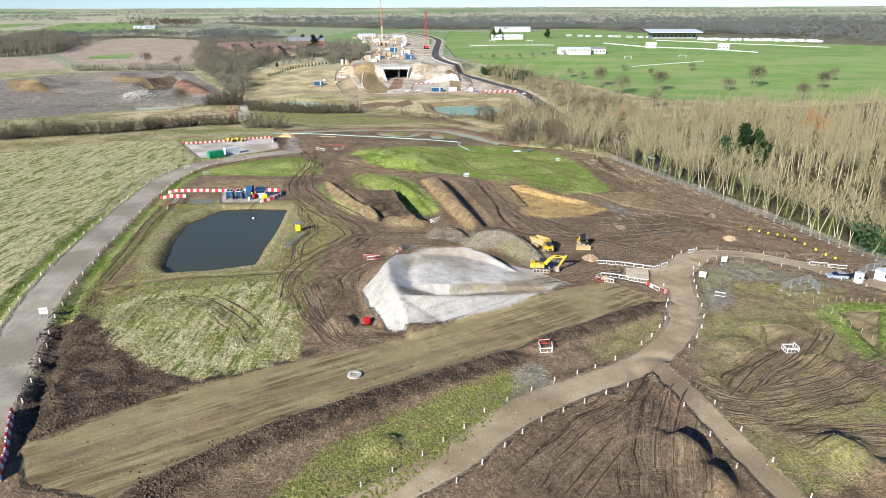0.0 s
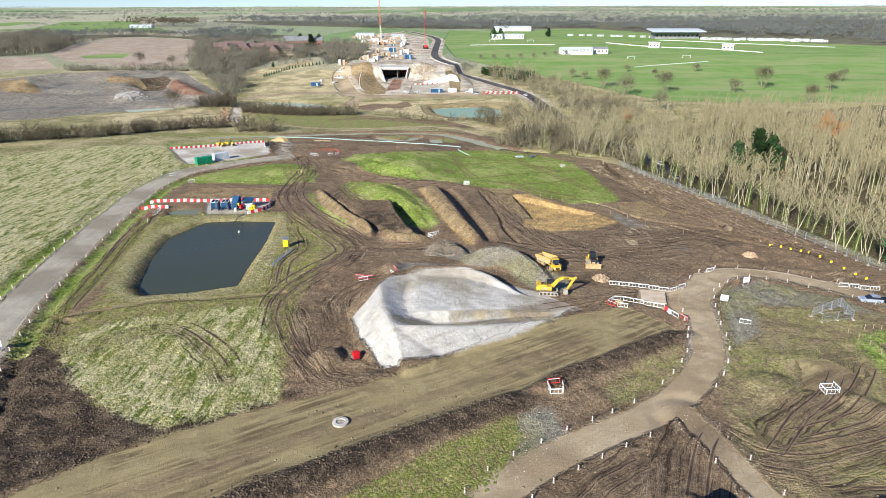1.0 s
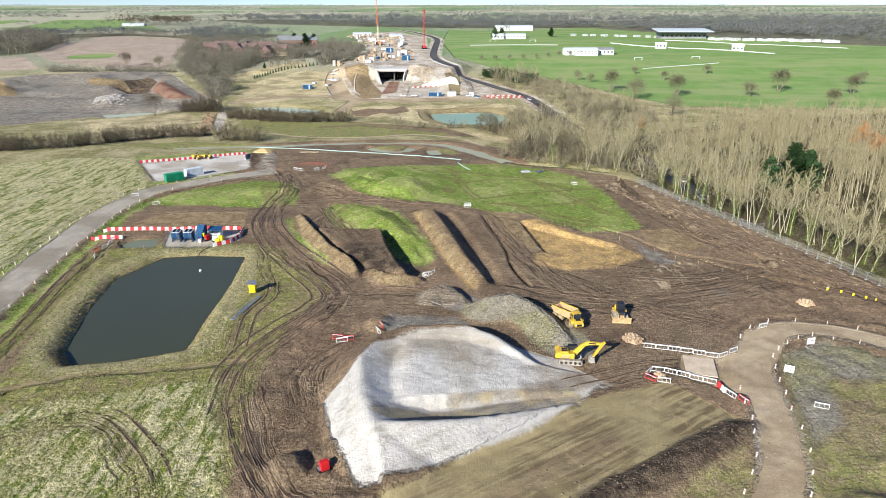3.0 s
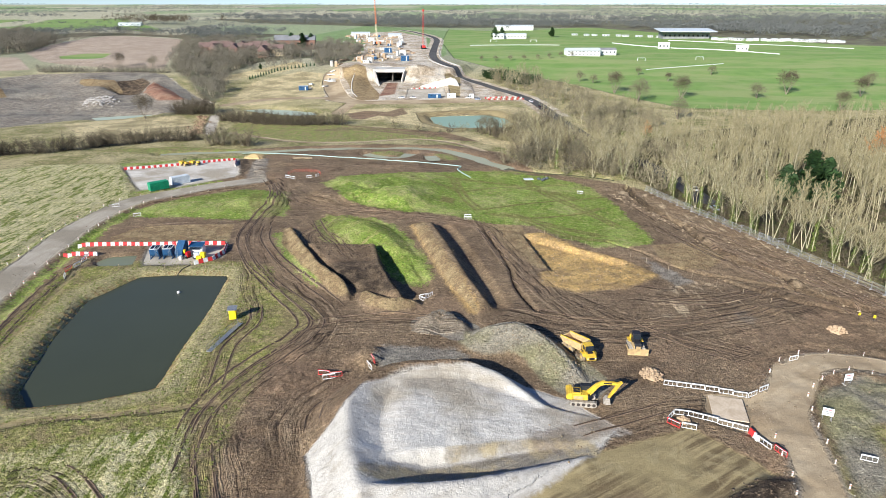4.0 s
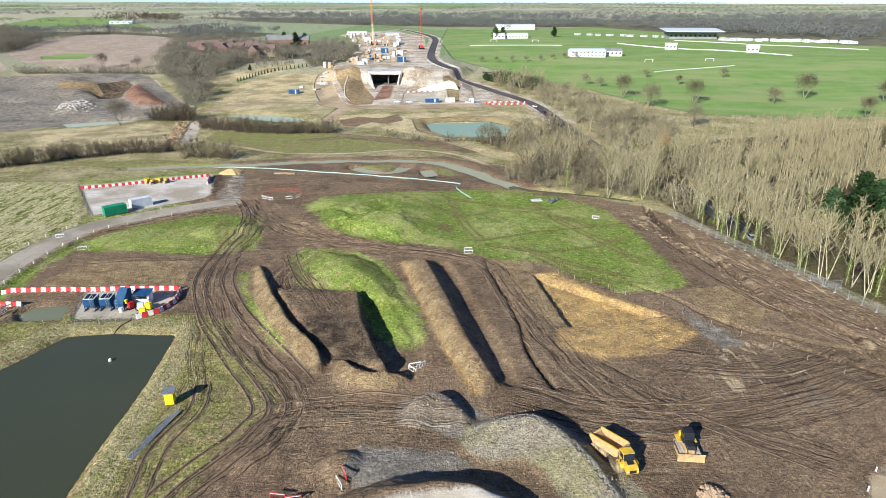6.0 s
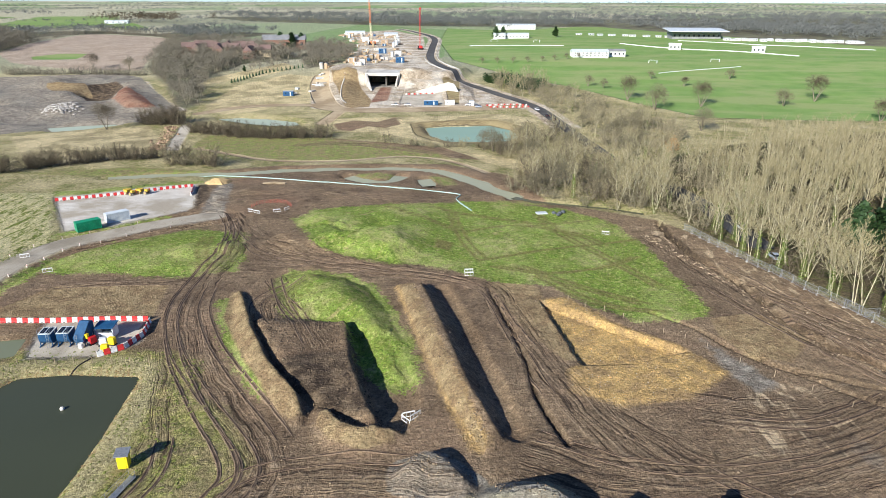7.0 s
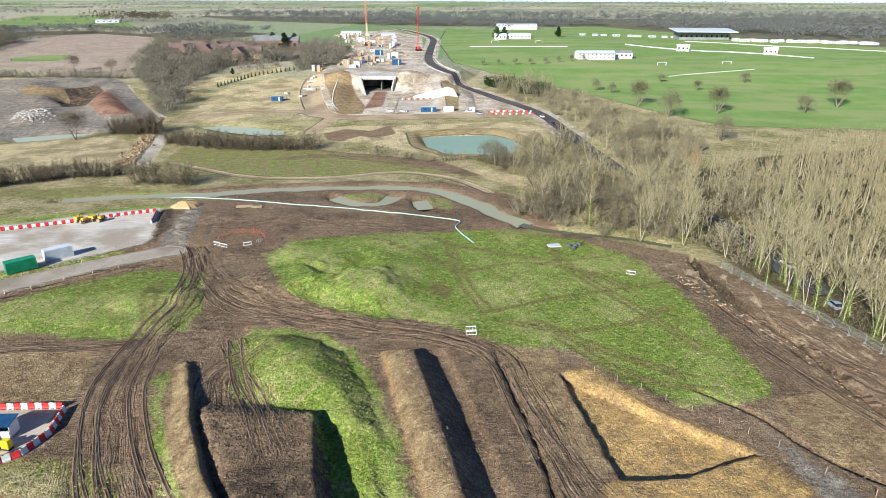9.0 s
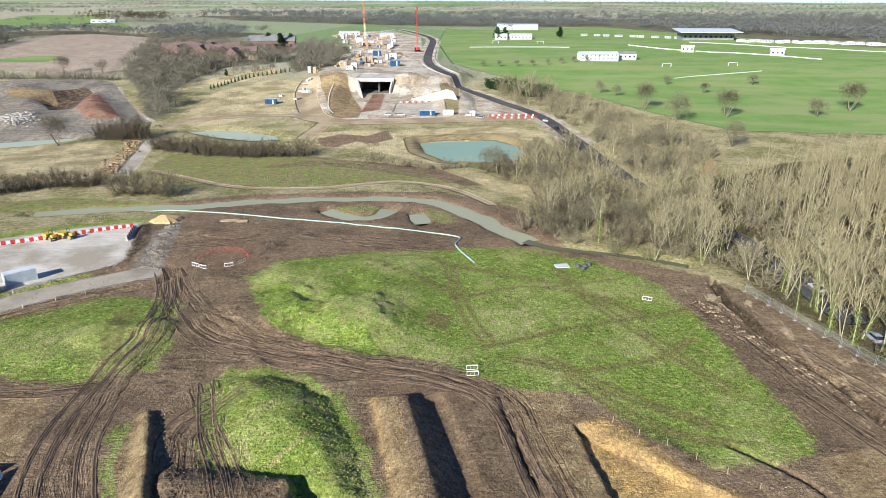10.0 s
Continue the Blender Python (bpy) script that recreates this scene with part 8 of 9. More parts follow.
clods("stone_chips", np.vstack([beside(edge_of_pond, 1500, 0.35, 61, 0.0)] + [beside(line, n, 0.5, 62 + i, sh) for i, (line, n, sh) in enumerate(((ROAD_LEFT, 500, 4.6), (ROAD_LEFT, 400, -4.6), (ROAD_RIGHT, 500, 3.4), (ROAD_RIGHT, 500, -3.4), (BRANCH, 300, 2.6), (BRANCH, 300, -2.6)))] + [sprinkled(WEDGE, 260, 70), sprinkled(SAND, 700, 71), beside(PATH, 700, 1.0, 72, -2.0), beside([(84, 232), (74, 214), (80, 196), (94, 174)], 500, 4.0, 73), sprinkled(YARD, 500, 74)]), 0.03, 0.13, stone_chip, "pale loose stones along road edges and banks", "stones", 9)


def tufts(name, xy, lo, hi, material, label, seed):
    """Tussocks of grass: a few bent blades sharing one foot each, as one mesh."""
    r = np.random.RandomState(seed)
    n, k = len(xy), 5
    h = lo + (hi - lo) * r.rand(n)
    z = ground_zv(xy[:, 0], xy[:, 1])
    v = np.zeros((n, 1 + 2 * k, 3))
    v[:, 0] = np.column_stack([xy, z + 0.75 * h])
    a0 = r.uniform(0, 6.3, n)
    for i in range(k):
        a = a0 + i * 6.283 / k + r.uniform(-0.3, 0.3, n)
        rad = h * r.uniform(0.7, 1.35, n)
        v[:, 1 + 2 * i] = np.column_stack([xy[:, 0] + rad * np.cos(a), xy[:, 1] + rad * np.sin(a), z - 0.03])
        a = a + 6.283 / k * 0.75
        v[:, 2 + 2 * i] = np.column_stack([xy[:, 0] + rad * np.cos(a), xy[:, 1] + rad * np.sin(a), z + h * r.uniform(-0.1, 0.35, n)])
    f = np.concatenate([np.array([[0, 1 + 2 * i, 2 + 2 * i]]) for i in range(k)])
    f = f[None] + (1 + 2 * k) * np.arange(n)[:, None, None]
    me = fast_mesh(name, v.reshape(-1, 3), f.reshape(-1, 3))
    me.materials.append(material)
    return tagged(new(name, me), label, "grass", kind="stuff")


straw_tuft = shades("straw_tufts", rgb(190, 180, 128), rgb(112, 118, 56))
green_tuft = shades("green_tufts", rgb(140, 142, 78), rgb(104, 116, 54))
clay_lump = shades("clay_lumps", rgb(190, 170, 138), rgb(146, 126, 100))
clods("clay_lumps", np.vstack([beside(TRENCH, 260, 0.7, 63, 2.0), beside([(66, 262), (71, 240), (78, 214), (86, 192), (96, 172)], 260, 1.6, 64), beside([(58, 262), (62, 246), (68, 226)], 260, 0.7, 65)]), 0.05, 0.34, clay_lump, "pale lumps of clay beside the trench", "clay", 66)
clods("brush_windrow", beside(GREY_PATH, 420, 1.6, 67, -6.5), 0.25, 1.1, shades("brushwood", rgb(178, 150, 122), rgb(104, 84, 66)), "windrow of grubbed-up brushwood and earth beside the path", "brushwood", 68)
tufts("straw_tussocks", np.vstack([sprinkled(FIELD_LEFT, 11000, 81, lambda x, y: (x > -215) & (rough(x * 0.4 + y * 0.2, y * 0.12 - x * 0.1, 1.0, 2) > -0.12)), sprinkled(TUSSOCK, 5000, 82, lambda x, y: rough(x, y, 3.0, 2) > -0.05)]), 0.08, 0.24, straw_tuft, "pale straw-coloured tussocks of winter grass", 83)
brown_reed = shades("dead_reeds", rgb(176, 148, 104), rgb(116, 96, 66))
tufts("dead_reeds", np.vstack([beside(edge_of_pond, 3200, 0.7, 94, 0.6), beside(edge_of_pond, 3200, 0.7, 96, -0.8)]), 0.07, 0.2, brown_reed, "fringe of dead brown reeds round the pond", 95)
tufts("green_tussocks", np.vstack([sprinkled(TRIANGLE, 2600, 84), sprinkled(BANK_GRASS, 5000, 85), sprinkled(GREEN_MOUND, 1500, 86), sprinkled(GREEN_VERGE, 1300, 89), sprinkled(VERGE_LEFT, 1200, 90), sprinkled(GRASS_LEFT, 1400, 91), sprinkled(GRASS_BIG, 4500, 92)]), 0.08, 0.26, green_tuft, "green and yellowed tufts of rough grass", 93)


# ---- hedges, scrub and far trees ----
def scattered(outline, gap, lo, hi, count=400, seed=1, keep=lambda x, y: True):
    """Random places in an outline, at least gap apart."""
    rs = random.Random(seed)
    xs, ys = [p[0] for p in outline], [p[1] for p in outline]
    out = []
    for _ in range(count * 12):
        x, y = rs.uniform(min(xs), max(xs)), rs.uniform(min(ys), max(ys))
        if len(out) < count and in_outline(x, y, outline) and keep(x, y) and all(abs(x - a) + abs(y - b) > gap for a, b, _ in out):
            out.append((x, y, rs.uniform(lo, hi)))
    return out


for i, model in enumerate(thickets):
    plant(model, scattered(SCRUB, 6.5, 0.55, 1.1, 110, 3, lambda x, y: off_road(x, y) > 6)[i::3], scatter, used)
for k, (line, every, s) in enumerate(((HEDGE_WEST, 3.6, 0.7), (HEDGE_BUSH, 4.5, 0.85), (HEDGE_MEADOW, 3.0, 0.72), (HEDGE_OAK, 3.4, 1.0), (HEDGE_POND, 5.0, 0.5))):
    rows = along(line, every, 0)
    for j, (x, y, _) in enumerate(rows):
        for q in range(2 if k < 4 else 1):
            plant(thickets[(j + k + q) % 3 if k not in (0, 2, 3) else 2], [(x + scatter.uniform(-2.5, 2.5), y + scatter.uniform(-2, 2), s * scatter.uniform(0.8, 1.25))], scatter, used)
for x, y, s, i in ((-175, 426, 1.0, 1), (125, 530, 1.15, 1), (134, 499, 1.25, 0), (168, 512, 1.2, 1), (141, 439, 1.1, 0), (224, 517, 1.0, 0), (253, 533, 1.3, 1), (110, 585, 0.7, 0), (119, 575, 0.6, 0), (167, 617, 0.6, 0), (183, 587, 0.6, 1), (230, 618, 0.7, 0), (-298, 655, 0.95, 1), (-268, 655, 0.9, 0), (86, 405, 1.1, 0), (20, 398, 0.6, 0), (258, 470, 1.0, 1), (300, 520, 1.0, 1), (330, 560, 0.9, 0)):
    plant(oaks[i], [(x, y, s * 1.1)], scatter, used)
for k, (x, y, s) in enumerate(scattered(SCRUB, 9, 0.75, 1.15, 44, 33, lambda x, y: off_road(x, y) > 6) + scattered(SCRUB_PARK, 10, 0.75, 1.1, 34, 34, lambda x, y: off_road(x, y) > 7)):
    plant((edge_trees[1], oaks[0], edge_trees[1], edge_trees[0])[k % 4], [(x, y, s)], scatter, used)
for x, y, _ in along(PARK_ROW, 14, 0):
    plant(oaks[0], [(x, y, 0.5)], scatter, used)
for x, y, _ in along(DARK_ROW, 6, 0):
    plant(yew, [(x, y, scatter.uniform(0.8, 1.2))], scatter, used)
for x, y, s in ((-172, 800, 1.0), (-158, 790, 1.1), (-150, 800, 0.9), (-165, 640, 0.3), (66, 930, 0.9), (75, 935, 0.8), (145, 960, 0.8)):
    plant(pine, [(x, y, s)], scatter, used)

far_models = [dome(200 + i, 12, 13, 40, 0.7) for i in range(4)]
mid_models = [dome(205 + i, 13, 12, 260, 0.17) for i in range(4)]
under_models = [bush(210 + i, 5, 5.5, 8, 12, 0, twig_w=0.07) for i in range(3)]
rr = random.Random(8)
scrub_models = [bush(80 + i, 7 + i, 7, 10, 36, twig_w=0.07) for i in range(3)]
joined("roadside_scrub", scrub_models, scattered(SCRUB_PARK, 6.0, 0.7, 1.25, 90, 4, lambda x, y: off_road(x, y) > 7), twig_grey, "tangled bare scrub filling the verge beside the new road", "scrub", rr, grey_bark)
valley_twigs = bark("valley_twigs", rgb(136, 129, 112), rgb(102, 97, 84))
joined("ravine_wood", mid_models, scattered(WOOD_RAVINE, 6, 0.6, 1.1, 260, 6) + scattered([(-262, 690), (-250, 735), (-150, 705), (-132, 650), (-180, 636)], 8, 0.45, 0.75, 60, 46), valley_twigs, "grey bare trees filling a small valley", "woodland", rr, grey_bark)
joined("roadside_wood", mid_models, scattered(WOOD_MID, 7, 0.6, 1.05, 70, 8), valley_twigs, "straw-grey bare trees beside the works", "woodland", rr, grey_bark)
joined("field_hedge", scrub_models, [(x, y + rr.uniform(-2, 2), 0.8 * rr.uniform(0.8, 1.2)) for x, y, _ in along(HEDGE_FIELD, 3.5, 0)] + [(x, y + rr.uniform(-3, 3), 0.9 * rr.uniform(0.7, 1.4)) for x, y, _ in along([(-452, 760), (-476, 850), (-488, 1020), (-400, 970), (-341, 926), (-300, 820), (-284, 750)], 9.0, 0)], valley_twigs, "dark bare hedge along the ploughed field", "hedge", rr, grey_bark)
joined("hill_wood", mid_models, scattered(WOOD_WEST, 9, 0.9, 1.4, 160, 26), valley_twigs, "grey bare wood beside the ploughed field", "woodland", rr, grey_bark)
band = scattered(WOOD_LEFT, 9, 0.8, 1.3, 260, 22)
for outline, count in ((WOOD_RIGHT, 700), ([(323, 1070), (398, 930), (534, 815), (1000, 850), (1500, 1500), (300, 1700)], 900), ([(-150, 1262), (260, 1195), (300, 1700), (-560, 1750), (-380, 1400)], 600), (FAR_WOODS, 500)):
    band += [(x, y, rr.uniform(0.8, 1.4)) for x, y in sprinkled(outline, count, count)]
joined("far_wood", far_models, band, hazed_twigs, "grey-brown bare woodland beyond the fields", "woodland", rr)
belt = []
for k, (y0, deep) in enumerate(((1270, 1), (1390, 2), (1540, 1), (1720, 3), (1950, 2), (2250, 3), (2650, 3), (3150, 4), (3800, 4), (4600, 5))):
    for row in range(deep):
        y = y0 * (1 + 0.022 * row)
        for x in np.arange(-0.82 * y, 0.82 * y, 9 + y / 150):
            bend = 160 * rough(np.array([x]), np.array([y0 * 3.0]), 900.0, 2)[0]
            if rough(np.array([x + 977 * k]), np.array([y0 * 2.2]), 520.0, 2)[0] > -0.06 + 0.1 * (row > 0) - (0.12 if x > 0 else 0):
                belt.append((x + rr.uniform(-6, 6), y + bend + rr.uniform(-10, 10), rr.uniform(0.6, 1.1)))
for k in range(60):
    y = rr.uniform(1250, 3000)
    x = rr.uniform(-0.8, 0.8) * y
    for q in range(rr.randint(4, 14)):
        belt.append((x + q * 9 * math.cos(k) , y + q * 22 * math.sin(k), rr.uniform(0.45, 0.85)))
joined("far_hedgerow", far_models, belt, hazed_twigs, "hazy grey tree belts and woods across far farmland", "woodland", rr)
hurst = [(rr.gauss(-560, 45), rr.uniform(1300, 1380), rr.uniform(1.2, 2.0)) for _ in range(45)]
joined("far_copse", far_models, hurst, twig_dark, "dark copse on a low rise", "woodland", rr)
verge_wood = scattered([(88, 262), (93, 300), (87, 345), (122, 354), (120, 290), (106, 246)], 6, 0.7, 1.15, 60, 41, lambda x, y: off_road(x, y) > 5.5) + scattered([(62, 286), (78, 268), (83, 262), (82, 300), (76, 340), (66, 345), (54, 312)], 5.5, 0.6, 1.05, 46, 42, lambda x, y: off_road(x, y) > 5.5)
joined("verge_scrub", scrub_models, verge_wood[::2], twig_grey, "bare willow scrub between the road and the poplars", "scrub", rr, grey_bark)
for k, (x, y, s) in enumerate(verge_wood[1::2]):
    plant(edge_trees[(1, 0, 1, 2)[k % 4]], [(x, y, s)], scatter, used)
floor_spots = []
while len(floor_spots) < 760:
    x, y = rr.uniform(74, 270), rr.uniform(140, 420)
    if east_of_fence(x, y) > 2.5 and off_road(x, y) > 6.5 and y < 350 + 0.42 * (x - 80) and y - 150 > (x - 190) * 0.75:
        floor_spots.append((x, y, rr.uniform(0.5, 1.2)))
joined("undergrowth", under_models, floor_spots, twig_dark, "bare brambles and undergrowth below the poplars", "undergrowth", rr)

# ---- the works to the north ----
pale_concrete = coloured("pale_concrete", rgb(200, 196, 186), rgb(172, 166, 154), 0.15, 0.85)
brick_red = coloured("red_brick", rgb(142, 106, 90), rgb(124, 92, 78), 0.3, 0.9)
cream_stone = coloured("cream_stone", rgb(190, 172, 140), rgb(168, 150, 120), 0.3, 0.9)
roof_red = coloured("brown_roof_tiles", rgb(120, 98, 90), rgb(102, 84, 78), 0.3, 0.85)
roof_grey = coloured("grey_sheet_roof", rgb(140, 140, 138), rgb(120, 120, 120), 0.2, 0.7)
fence_white = coloured("fence_white", rgb(206, 208, 202), rgb(188, 190, 182), 0.3, 0.8)
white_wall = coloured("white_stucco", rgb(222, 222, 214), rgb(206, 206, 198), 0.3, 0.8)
orange_steel = coloured("orange_steel", rgb(214, 122, 66), rgb(196, 108, 58), 0.3, 0.6)
red_steel = coloured("red_steel", rgb(206, 60, 52), rgb(186, 52, 46), 0.3, 0.6)
cream_steel = coloured("cream_steel", rgb(226, 214, 180), rgb(206, 194, 160), 0.3, 0.6)
# the tunnel's inside: concrete with its shade put into the colour
dark_inside = coloured("shaded_concrete", rgb(120, 116, 108), rgb(98, 94, 88), 0.2, 0.9)

portal = thing("tunnel_portal", pose(-45, 587, -2.2), "pale concrete cut-and-cover tunnel portal with wing walls", "tunnel")
part("roof_slab", box(bmesh.new(), (0, 14, 8.6), (26, 32, 1.8), bevel=0.1), pale_concrete, portal)
for x in (-12.2, 12.2):
    part("side_wall", box(bmesh.new(), (x, 14, 3.85), (1.6, 32, 7.7)), pale_concrete, portal)
part("middle_wall", box(bmesh.new(), (2.2, 16, 3.85), (0.9, 26, 7.7)), dark_inside, portal)
part("tunnel_floor", box(bmesh.new(), (0, 14, 0.05), (22.8, 32, 0.3)), dark_inside, portal)
part("back_wall", box(bmesh.new(), (0, 30.4, 3.9), (22.8, 0.5, 7.5)), dark_inside, portal)
part("parapet", box(bmesh.new(), (0, -1.6, 9.3), (26, 0.5, 1.4)), pale_concrete, portal)
for s, name in ((-1, "wing_wall"), (1, "wing_wall")):
    part(name, prism(bmesh.new(), [(-2, -0.5), (-2, 9.4), (-20, 2.5), (-26, 0.6), (-26, -0.5)] if s < 0 else [(-2, -0.5), (-2, 9.4), (-8, 3), (-8, -0.5)], 0.9, Matrix.Translation((s * 12.4, 0, 0)) @ turned(0, 0, -s * 14)), pale_concrete, portal)
retaining = thing("retaining_wall", on_ground(-6, 548, 0), "tapering white concrete retaining wall on the cutting's side", "wall")
part("wall", prism(bmesh.new(), [(-15, -1), (-15, 7.5), (-12, 8.5), (14, 0.8), (14, -1)], 0.9, turned(0, 0, 62)), concrete, retaining)
part("buttress", prism(bmesh.new(), [(-15, -1), (-15, 8), (-17, 6.5), (-21, 0), (-21, -1)], 0.9, turned(0, 0, 62)), pale_concrete, retaining)


def crane(m, height, paint, lower, lean, label):
    """A crawler crane: lattice boom, superstructure, tracks."""
    c = thing("crane", m, label, "crane")
    part("track_frame", box(bmesh.new(), (0, 0, 0.7), (6, 7, 1.4), bevel=0.2), machine_black, c)
    part("superstructure", box(bmesh.new(), (0, -1.5, 2.7), (3.2, 7.5, 2.4), bevel=0.2), paint, c)
    part("cab", box(bmesh.new(), (-2.0, 2.0, 2.6), (1.3, 2.0, 2.2), bevel=0.1), glass_dark, c)
    for k, (z0, z1, mat) in enumerate(((2.5, height * 0.4, lower), (height * 0.4, height, paint))):
        bm = bmesh.new()
        w = 0.6
        steps = int((z1 - z0) / 3.0)
        at = lambda z, i: (w * (1, 1, -1, -1)[i], 1.5 + lean * z + w * (1, -1, -1, 1)[i], z)
        for i in range(4):
            rod(bm, at(z0, i), at(z1, i), 0.11, sides=4)
        for q in range(steps):
            a, b = z0 + (z1 - z0) * q / steps, z0 + (z1 - z0) * (q + 1) / steps
            for i in range(4):
                rod(bm, at(a, i), at(b, (i + 1) % 4), 0.06, sides=3)
        part("boom_section", bm, mat, c)
    part("jib_head", box(bmesh.new(), (0, 1.5 + lean * height, height + 0.8), (1.8, 2.4, 1.8), bevel=0.2), paint, c)
    part("backstay", rod(bmesh.new(), (0, -4.5, 4.0), (0, 1.5 + lean * height, height), 0.07, sides=4), machine_black, c)
    return c


crane(on_ground(-80, 845, 40), 58, orange_steel, cream_steel, 0.04, "tall orange and cream lattice crane over the works")
crane(on_ground(-24, 800, 10), 40, red_steel, red_steel, -0.05, "red lattice crane over the works")


def building(name, m, size, wall, roof, rise, label, rows=2, bays=6, category="building"):
    """A house or hall: walls, a pitched or flat roof, and its windows one by one."""
    w, d, h = size
    b = thing(name, m, label, category)
    part("wall", box(bmesh.new(), (0, 0, h / 2 - 0.5), (w, d, h + 1)), wall, b)
    if rise:
        bm = bmesh.new()
        e = 0.5
        v = [bm.verts.new(q) for q in ((-w / 2 - e, -d / 2 - e, h), (w / 2 + e, -d / 2 - e, h), (w / 2 + e, d / 2 + e, h), (-w / 2 - e, d / 2 + e, h), (-w / 2 - e, 0, h + rise), (w / 2 + e, 0, h + rise))]
        for f in ((0, 1, 5, 4), (2, 3, 4, 5), (3, 0, 4), (1, 2, 5), (3, 2, 1, 0)):
            bm.faces.new([v[i] for i in f])
        part("roof", bm, roof, b)
    else:
        part("roof", box(bmesh.new(), (0, 0, h + 0.65), (w + 0.8, d + 0.8, 0.3)), roof, b)
    for r in range(rows):
        for k in range(bays):
            x = -w / 2 + (k + 0.5) * w / bays
            part("window", box(bmesh.new(), (x, -d / 2 - 0.03, (r + 0.55) * h / rows), (w / bays * 0.38, 0.1, h / rows * 0.34)), glass_dark, b)
    return b


gz = ground_z
for k, (x, y, a, w) in enumerate(((-250, 752, 12, 16), (-238, 744, 80, 15), (-228, 750, 10, 14), (-218, 740, 96, 15), (-208, 746, 4, 16), (-197, 731, -70, 14), (-188, 738, 12, 14), (-181, 718, 84, 15), (-172, 726, 5, 16), (-240, 768, 8, 22), (-216, 766, 95, 16), (-200, 762, 10, 20))):
    building("hotel_wing", on_ground(x, y, a), (w, 9, 6.5), (brick_red, cream_stone)[k % 3 == 2], roof_red, 4.5, "red-brick wing of a country hotel with gabled roofs", 2, 5)
building("barn", on_ground(-168, 800, 8), (44, 22, 9), brick_red, roof_grey, 5, "large brick hall with a grey sheet roof", 1, 6)
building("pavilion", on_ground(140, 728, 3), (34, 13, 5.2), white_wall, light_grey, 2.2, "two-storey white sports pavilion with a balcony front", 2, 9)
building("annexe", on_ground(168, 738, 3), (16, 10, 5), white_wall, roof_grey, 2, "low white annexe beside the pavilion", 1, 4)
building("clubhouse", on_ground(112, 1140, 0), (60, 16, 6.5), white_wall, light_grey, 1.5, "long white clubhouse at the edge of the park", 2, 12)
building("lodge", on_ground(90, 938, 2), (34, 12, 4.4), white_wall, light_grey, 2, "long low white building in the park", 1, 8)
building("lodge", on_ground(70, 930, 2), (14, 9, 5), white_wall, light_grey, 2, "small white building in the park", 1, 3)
stand = building("grandstand", on_ground(320, 950, -4), (60, 26, 7), roof_grey, light_grey, 0, "glazed grandstand under a wide pale overhanging roof", 1, 10)
part("canopy", prism(bmesh.new(), [(-24, 8.6), (-24, 9.4), (16, 12.4), (16, 11.6)], 72), light_grey, stand, "wide pale roof canopy")
building("shed", on_ground(-580, 1290, 4), (40, 12, 4), light_grey, light_grey, 1.5, "long pale farm shed on a hillside", 1, 4)
building("shed", on_ground(-120, 1005, 6), (26, 11, 3.2), white_wall, light_grey, 1.5, "white industrial shed beside the works", 1, 5)
building("shed", on_ground(-70, 985, 6), (18, 8, 3.2), light_grey, light_grey, 1.2, "pale site office block", 2, 7)
rr = random.Random(19)
for k in range(24):
    x = 345 + 6.2 * k + rr.uniform(-1.5, 1.5)
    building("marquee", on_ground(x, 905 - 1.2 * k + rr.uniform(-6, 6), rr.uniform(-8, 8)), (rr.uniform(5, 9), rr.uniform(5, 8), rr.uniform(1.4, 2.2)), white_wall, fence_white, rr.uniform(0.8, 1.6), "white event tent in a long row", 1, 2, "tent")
for k in range(9):
    building("marquee", on_ground(185 + 14 * k + rr.uniform(-4, 4), 1010 - 5 * k, rr.uniform(-8, 8)), (rr.uniform(5, 12), 5, 1.6), fence_white, fence_white, 0.8, "low white stall at the edge of the park", 1, 2, "tent")
for x, y, a, label in ((248, 806, -14, "white scoreboard tower above a long white wall"), (320, 768, -16, "white timing tower above a long white wall")):
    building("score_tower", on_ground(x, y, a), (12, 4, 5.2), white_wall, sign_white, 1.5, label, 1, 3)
for line, h, label in (([(205, 868), (225, 838), (268, 800)], 1.4, "long white boundary wall beside the playing field"), ([(268, 800), (300, 785), (345, 735)], 1.3, "long white boundary wall beside the playing field"), ([(30, 840), (80, 842), (135, 838)], 1.0, "white rail fence across the park"), ([(180, 640), (205, 652), (262, 672)], 0.9, "white rail fence with parked trailers"), ([(285, 905), (365, 850), (460, 800)], 1.0, "white rail fence along the course"), ([(x + 6.5, y) for x, y in road_line[::3] if 585 < y < 900], 0.9, "pale boundary fence beside the new road"), ([(x - 6.5, y) for x, y in road_line[::3] if 560 < y < 760], 0.7, "pale boundary fence beside the new road")):
    h = h * 0.65
    fence = thing("boundary_fence", Matrix(), label, "fence")
    for (x0, y0), (x1, y1) in segments(smooth_line(line, 5), False):
        z0, z1 = gz(x0, y0), gz(x1, y1)
        bm = bmesh.new()
        q = [bm.verts.new(v) for v in ((x0, y0, z0 - 0.4), (x1, y1, z1 - 0.4), (x1, y1, z1 + h), (x0, y0, z0 + h))]
        f = bm.faces.new(q)
        bm.normal_update()
        bmesh.ops.solidify(bm, geom=[f], thickness=0.15)
        part("fence_section", bm, fence_white, fence)
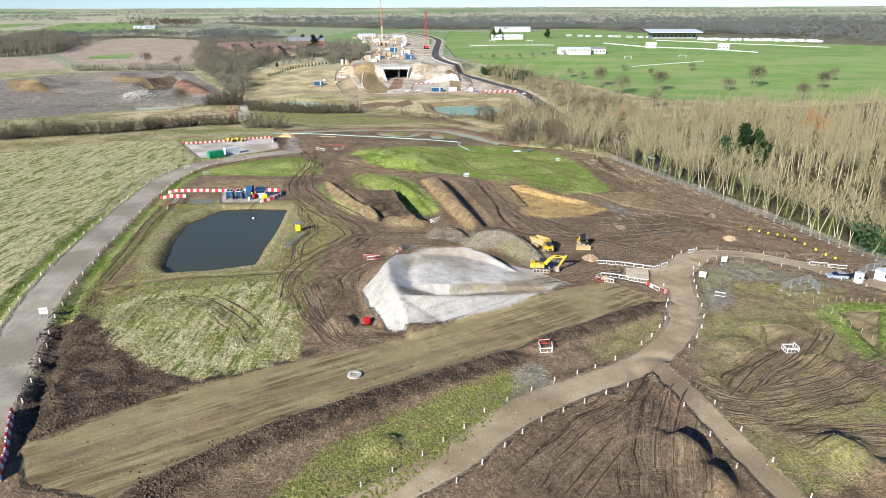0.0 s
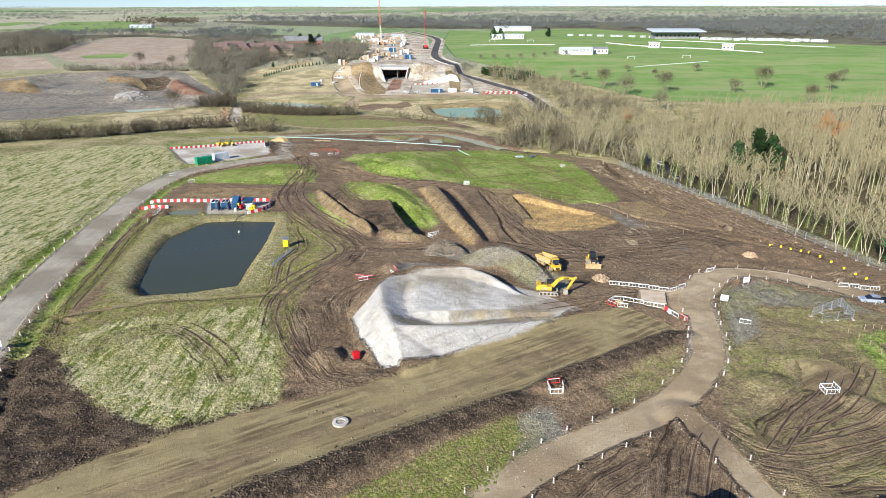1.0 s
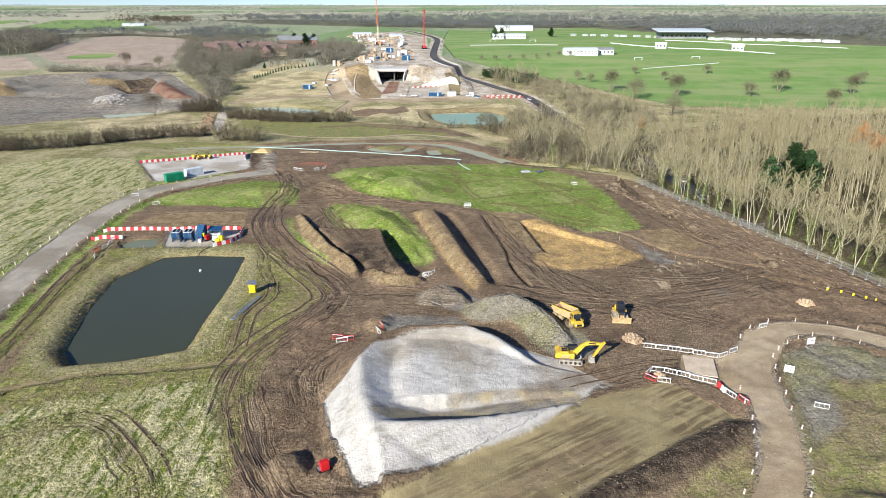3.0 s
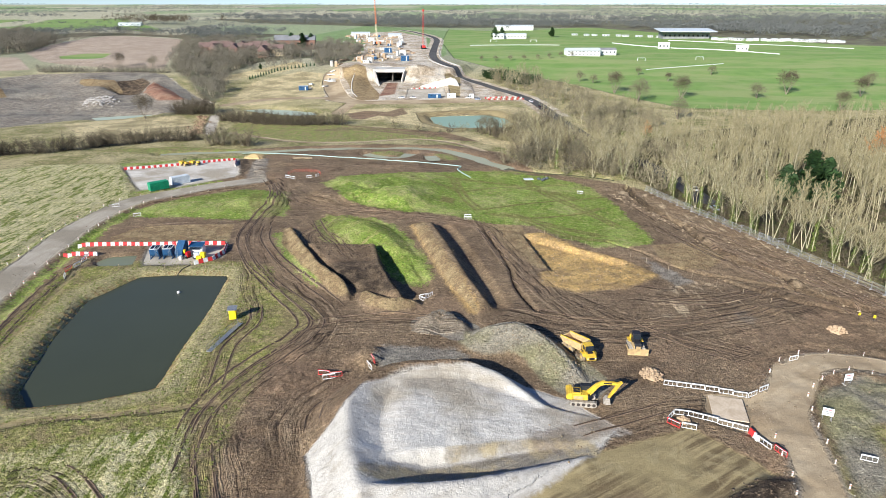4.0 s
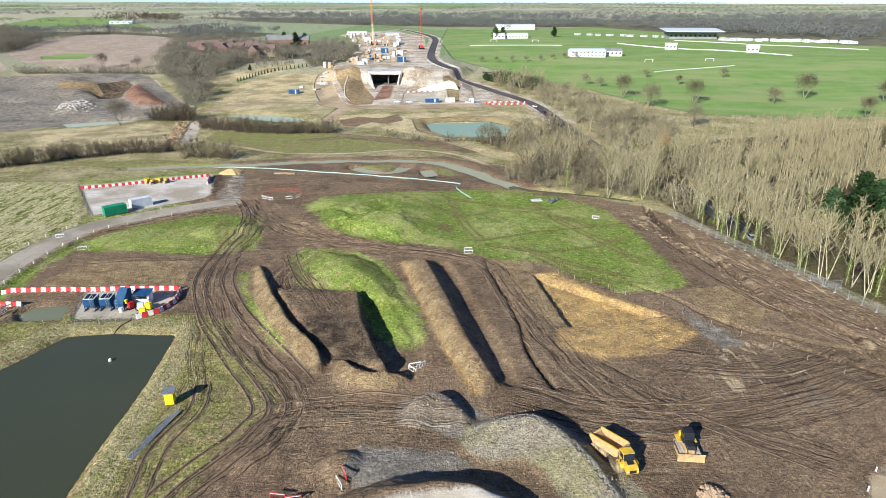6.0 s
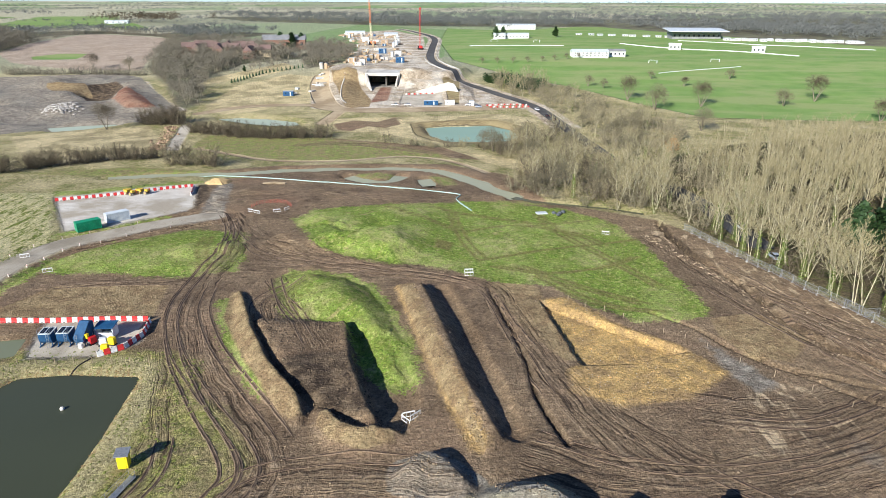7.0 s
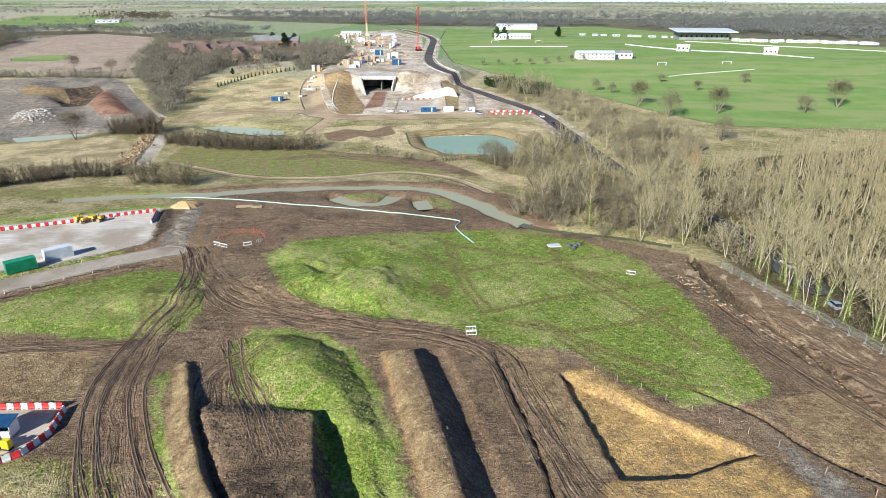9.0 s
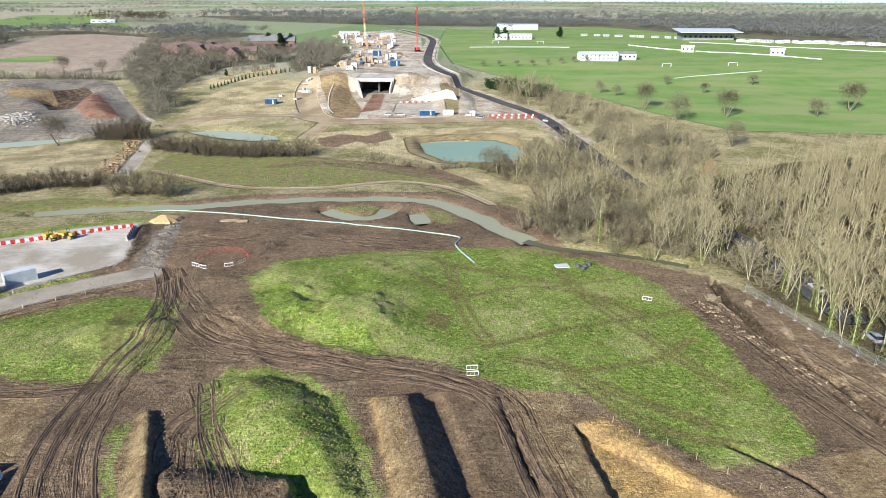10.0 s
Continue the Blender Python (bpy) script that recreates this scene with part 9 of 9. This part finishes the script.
for x, y in ((190, 690), (250, 700), (60, 880), (110, 880)):
    g = thing("goal", on_ground(x, y, rr.uniform(-20, 20)), "white goal frame on the playing field", "goal")
    bm = bmesh.new()
    for a, b in (((-3.6, 0, 0), (-3.6, 0, 2.6)), ((3.6, 0, 0), (3.6, 0, 2.6)), ((-3.6, 0, 2.6), (3.6, 0, 2.6)), ((-3.6, 0, 2.6), (-3.6, 2, 0)), ((3.6, 0, 2.6), (3.6, 2, 0))):
        rod(bm, a, b, 0.14, sides=5)
    part("frame", bm, sign_white, g)
# site huts, stacks and vehicles in the works
paints = (light_grey, dirt_stone, timber, concrete, pale_concrete, concrete, dusty_yellow, timber, roof_grey, dirt_stone, blue_paint, pale_concrete)
for k in range(150):
    y = rr.uniform(650, 1000)
    x = rr.uniform(-105, -32) if y < 800 else rr.uniform(-135, -45)
    kind = rr.random()
    if kind < 0.45:
        cabin(on_ground(x, y, rr.choice((0, 90)) + rr.uniform(-8, 8)), (rr.uniform(3, 8), 2.6, rr.choice((2.5, 2.5, 2.5, 4.8))), rr.choice(paints), "stacked site cabin among the works")
    elif kind < 0.75:
        slab("precast_unit", on_ground(x, y, rr.uniform(0, 90)), (rr.uniform(2, 9), rr.uniform(1.5, 4), rr.uniform(0.5, 1.6)), rr.choice((dirt_stone, concrete, timber, dirt_stone)), "pale precast concrete unit among the works", "concrete")
    else:
        heap("spoil_heap", x, y, rr.uniform(3, 7), rr.uniform(1, 2.6), 0.5, 12, dirt_stone, "heap of pale spoil in the works", 60 + k)
for x, y, paint, label in ((-30, 505, white_car, "white pick-up on the site road"), (-22, 505, white_car, "white van on the site road"), (17, 506, white_car, "white car on the site road"), (23, 500, silver_car, "silver car by the site road")):
    car(on_ground(x, y, 90), paint, label)
cabin(on_ground(-7, 507, 2), (9, 2.6, 2.8), blue_paint, "blue and white site cabin beside the road")
cabin(on_ground(5, 507, 2), (6, 2.6, 2.8), sign_white, "white site cabin beside the road")
cabin(on_ground(19, 507, 2), (3, 2.6, 2.8), sign_white, "small white site cabin beside the road")
cabin(on_ground(-106, 541, 4), (7, 3, 3.2), blue_paint, "blue site cabin on the dry slope")
for k in range(12):
    slab("precast_unit", on_ground(-104 + rr.uniform(-4, 16), 548 + rr.uniform(-4, 50), rr.uniform(0, 90)), (rr.uniform(2, 6), rr.uniform(1, 3), rr.uniform(0.6, 1.8)), rr.choice((pale_concrete, concrete, light_grey)), "grey concrete unit on the slope", "concrete")
for k, (x, y, _) in enumerate(along([(-26, 545), (-10, 546), (0, 548)], 2.0, 0) + along([(28, 505), (40, 509), (56, 508)], 2.0, 0) + along([(30, 500), (44, 500), (56, 502)], 2.0, 0)):
    copy_thing(models[k % 2], on_ground(x, y, 4))
for x, y, _ in along([(-74, 592), (-72, 560), (-68, 530), (-62, 512)], 3.0, 0):
    slab("kerb_block", on_ground(x, y, 85), (1.8, 0.6, 0.5), concrete, "pale concrete block edging the cutting", "block")
screen = thing("screen_fence", Matrix(), "row of small clipped conifers on the dry slope", "hedge")
for x, y, _ in along(GREEN_SCREEN, 4.0, 0):
    bm = bmesh.new()
    bmesh.ops.create_cone(bm, cap_ends=True, segments=7, radius1=0.9, radius2=0.1, depth=3.2, matrix=pose(x, y, gz(x, y) + 1.5))
    for v in bm.verts:
        v.co += Vector((rr.uniform(-0.2, 0.2), rr.uniform(-0.2, 0.2), rr.uniform(-0.2, 0.2)))
    part("conifer", bm, fir_leaf, screen)
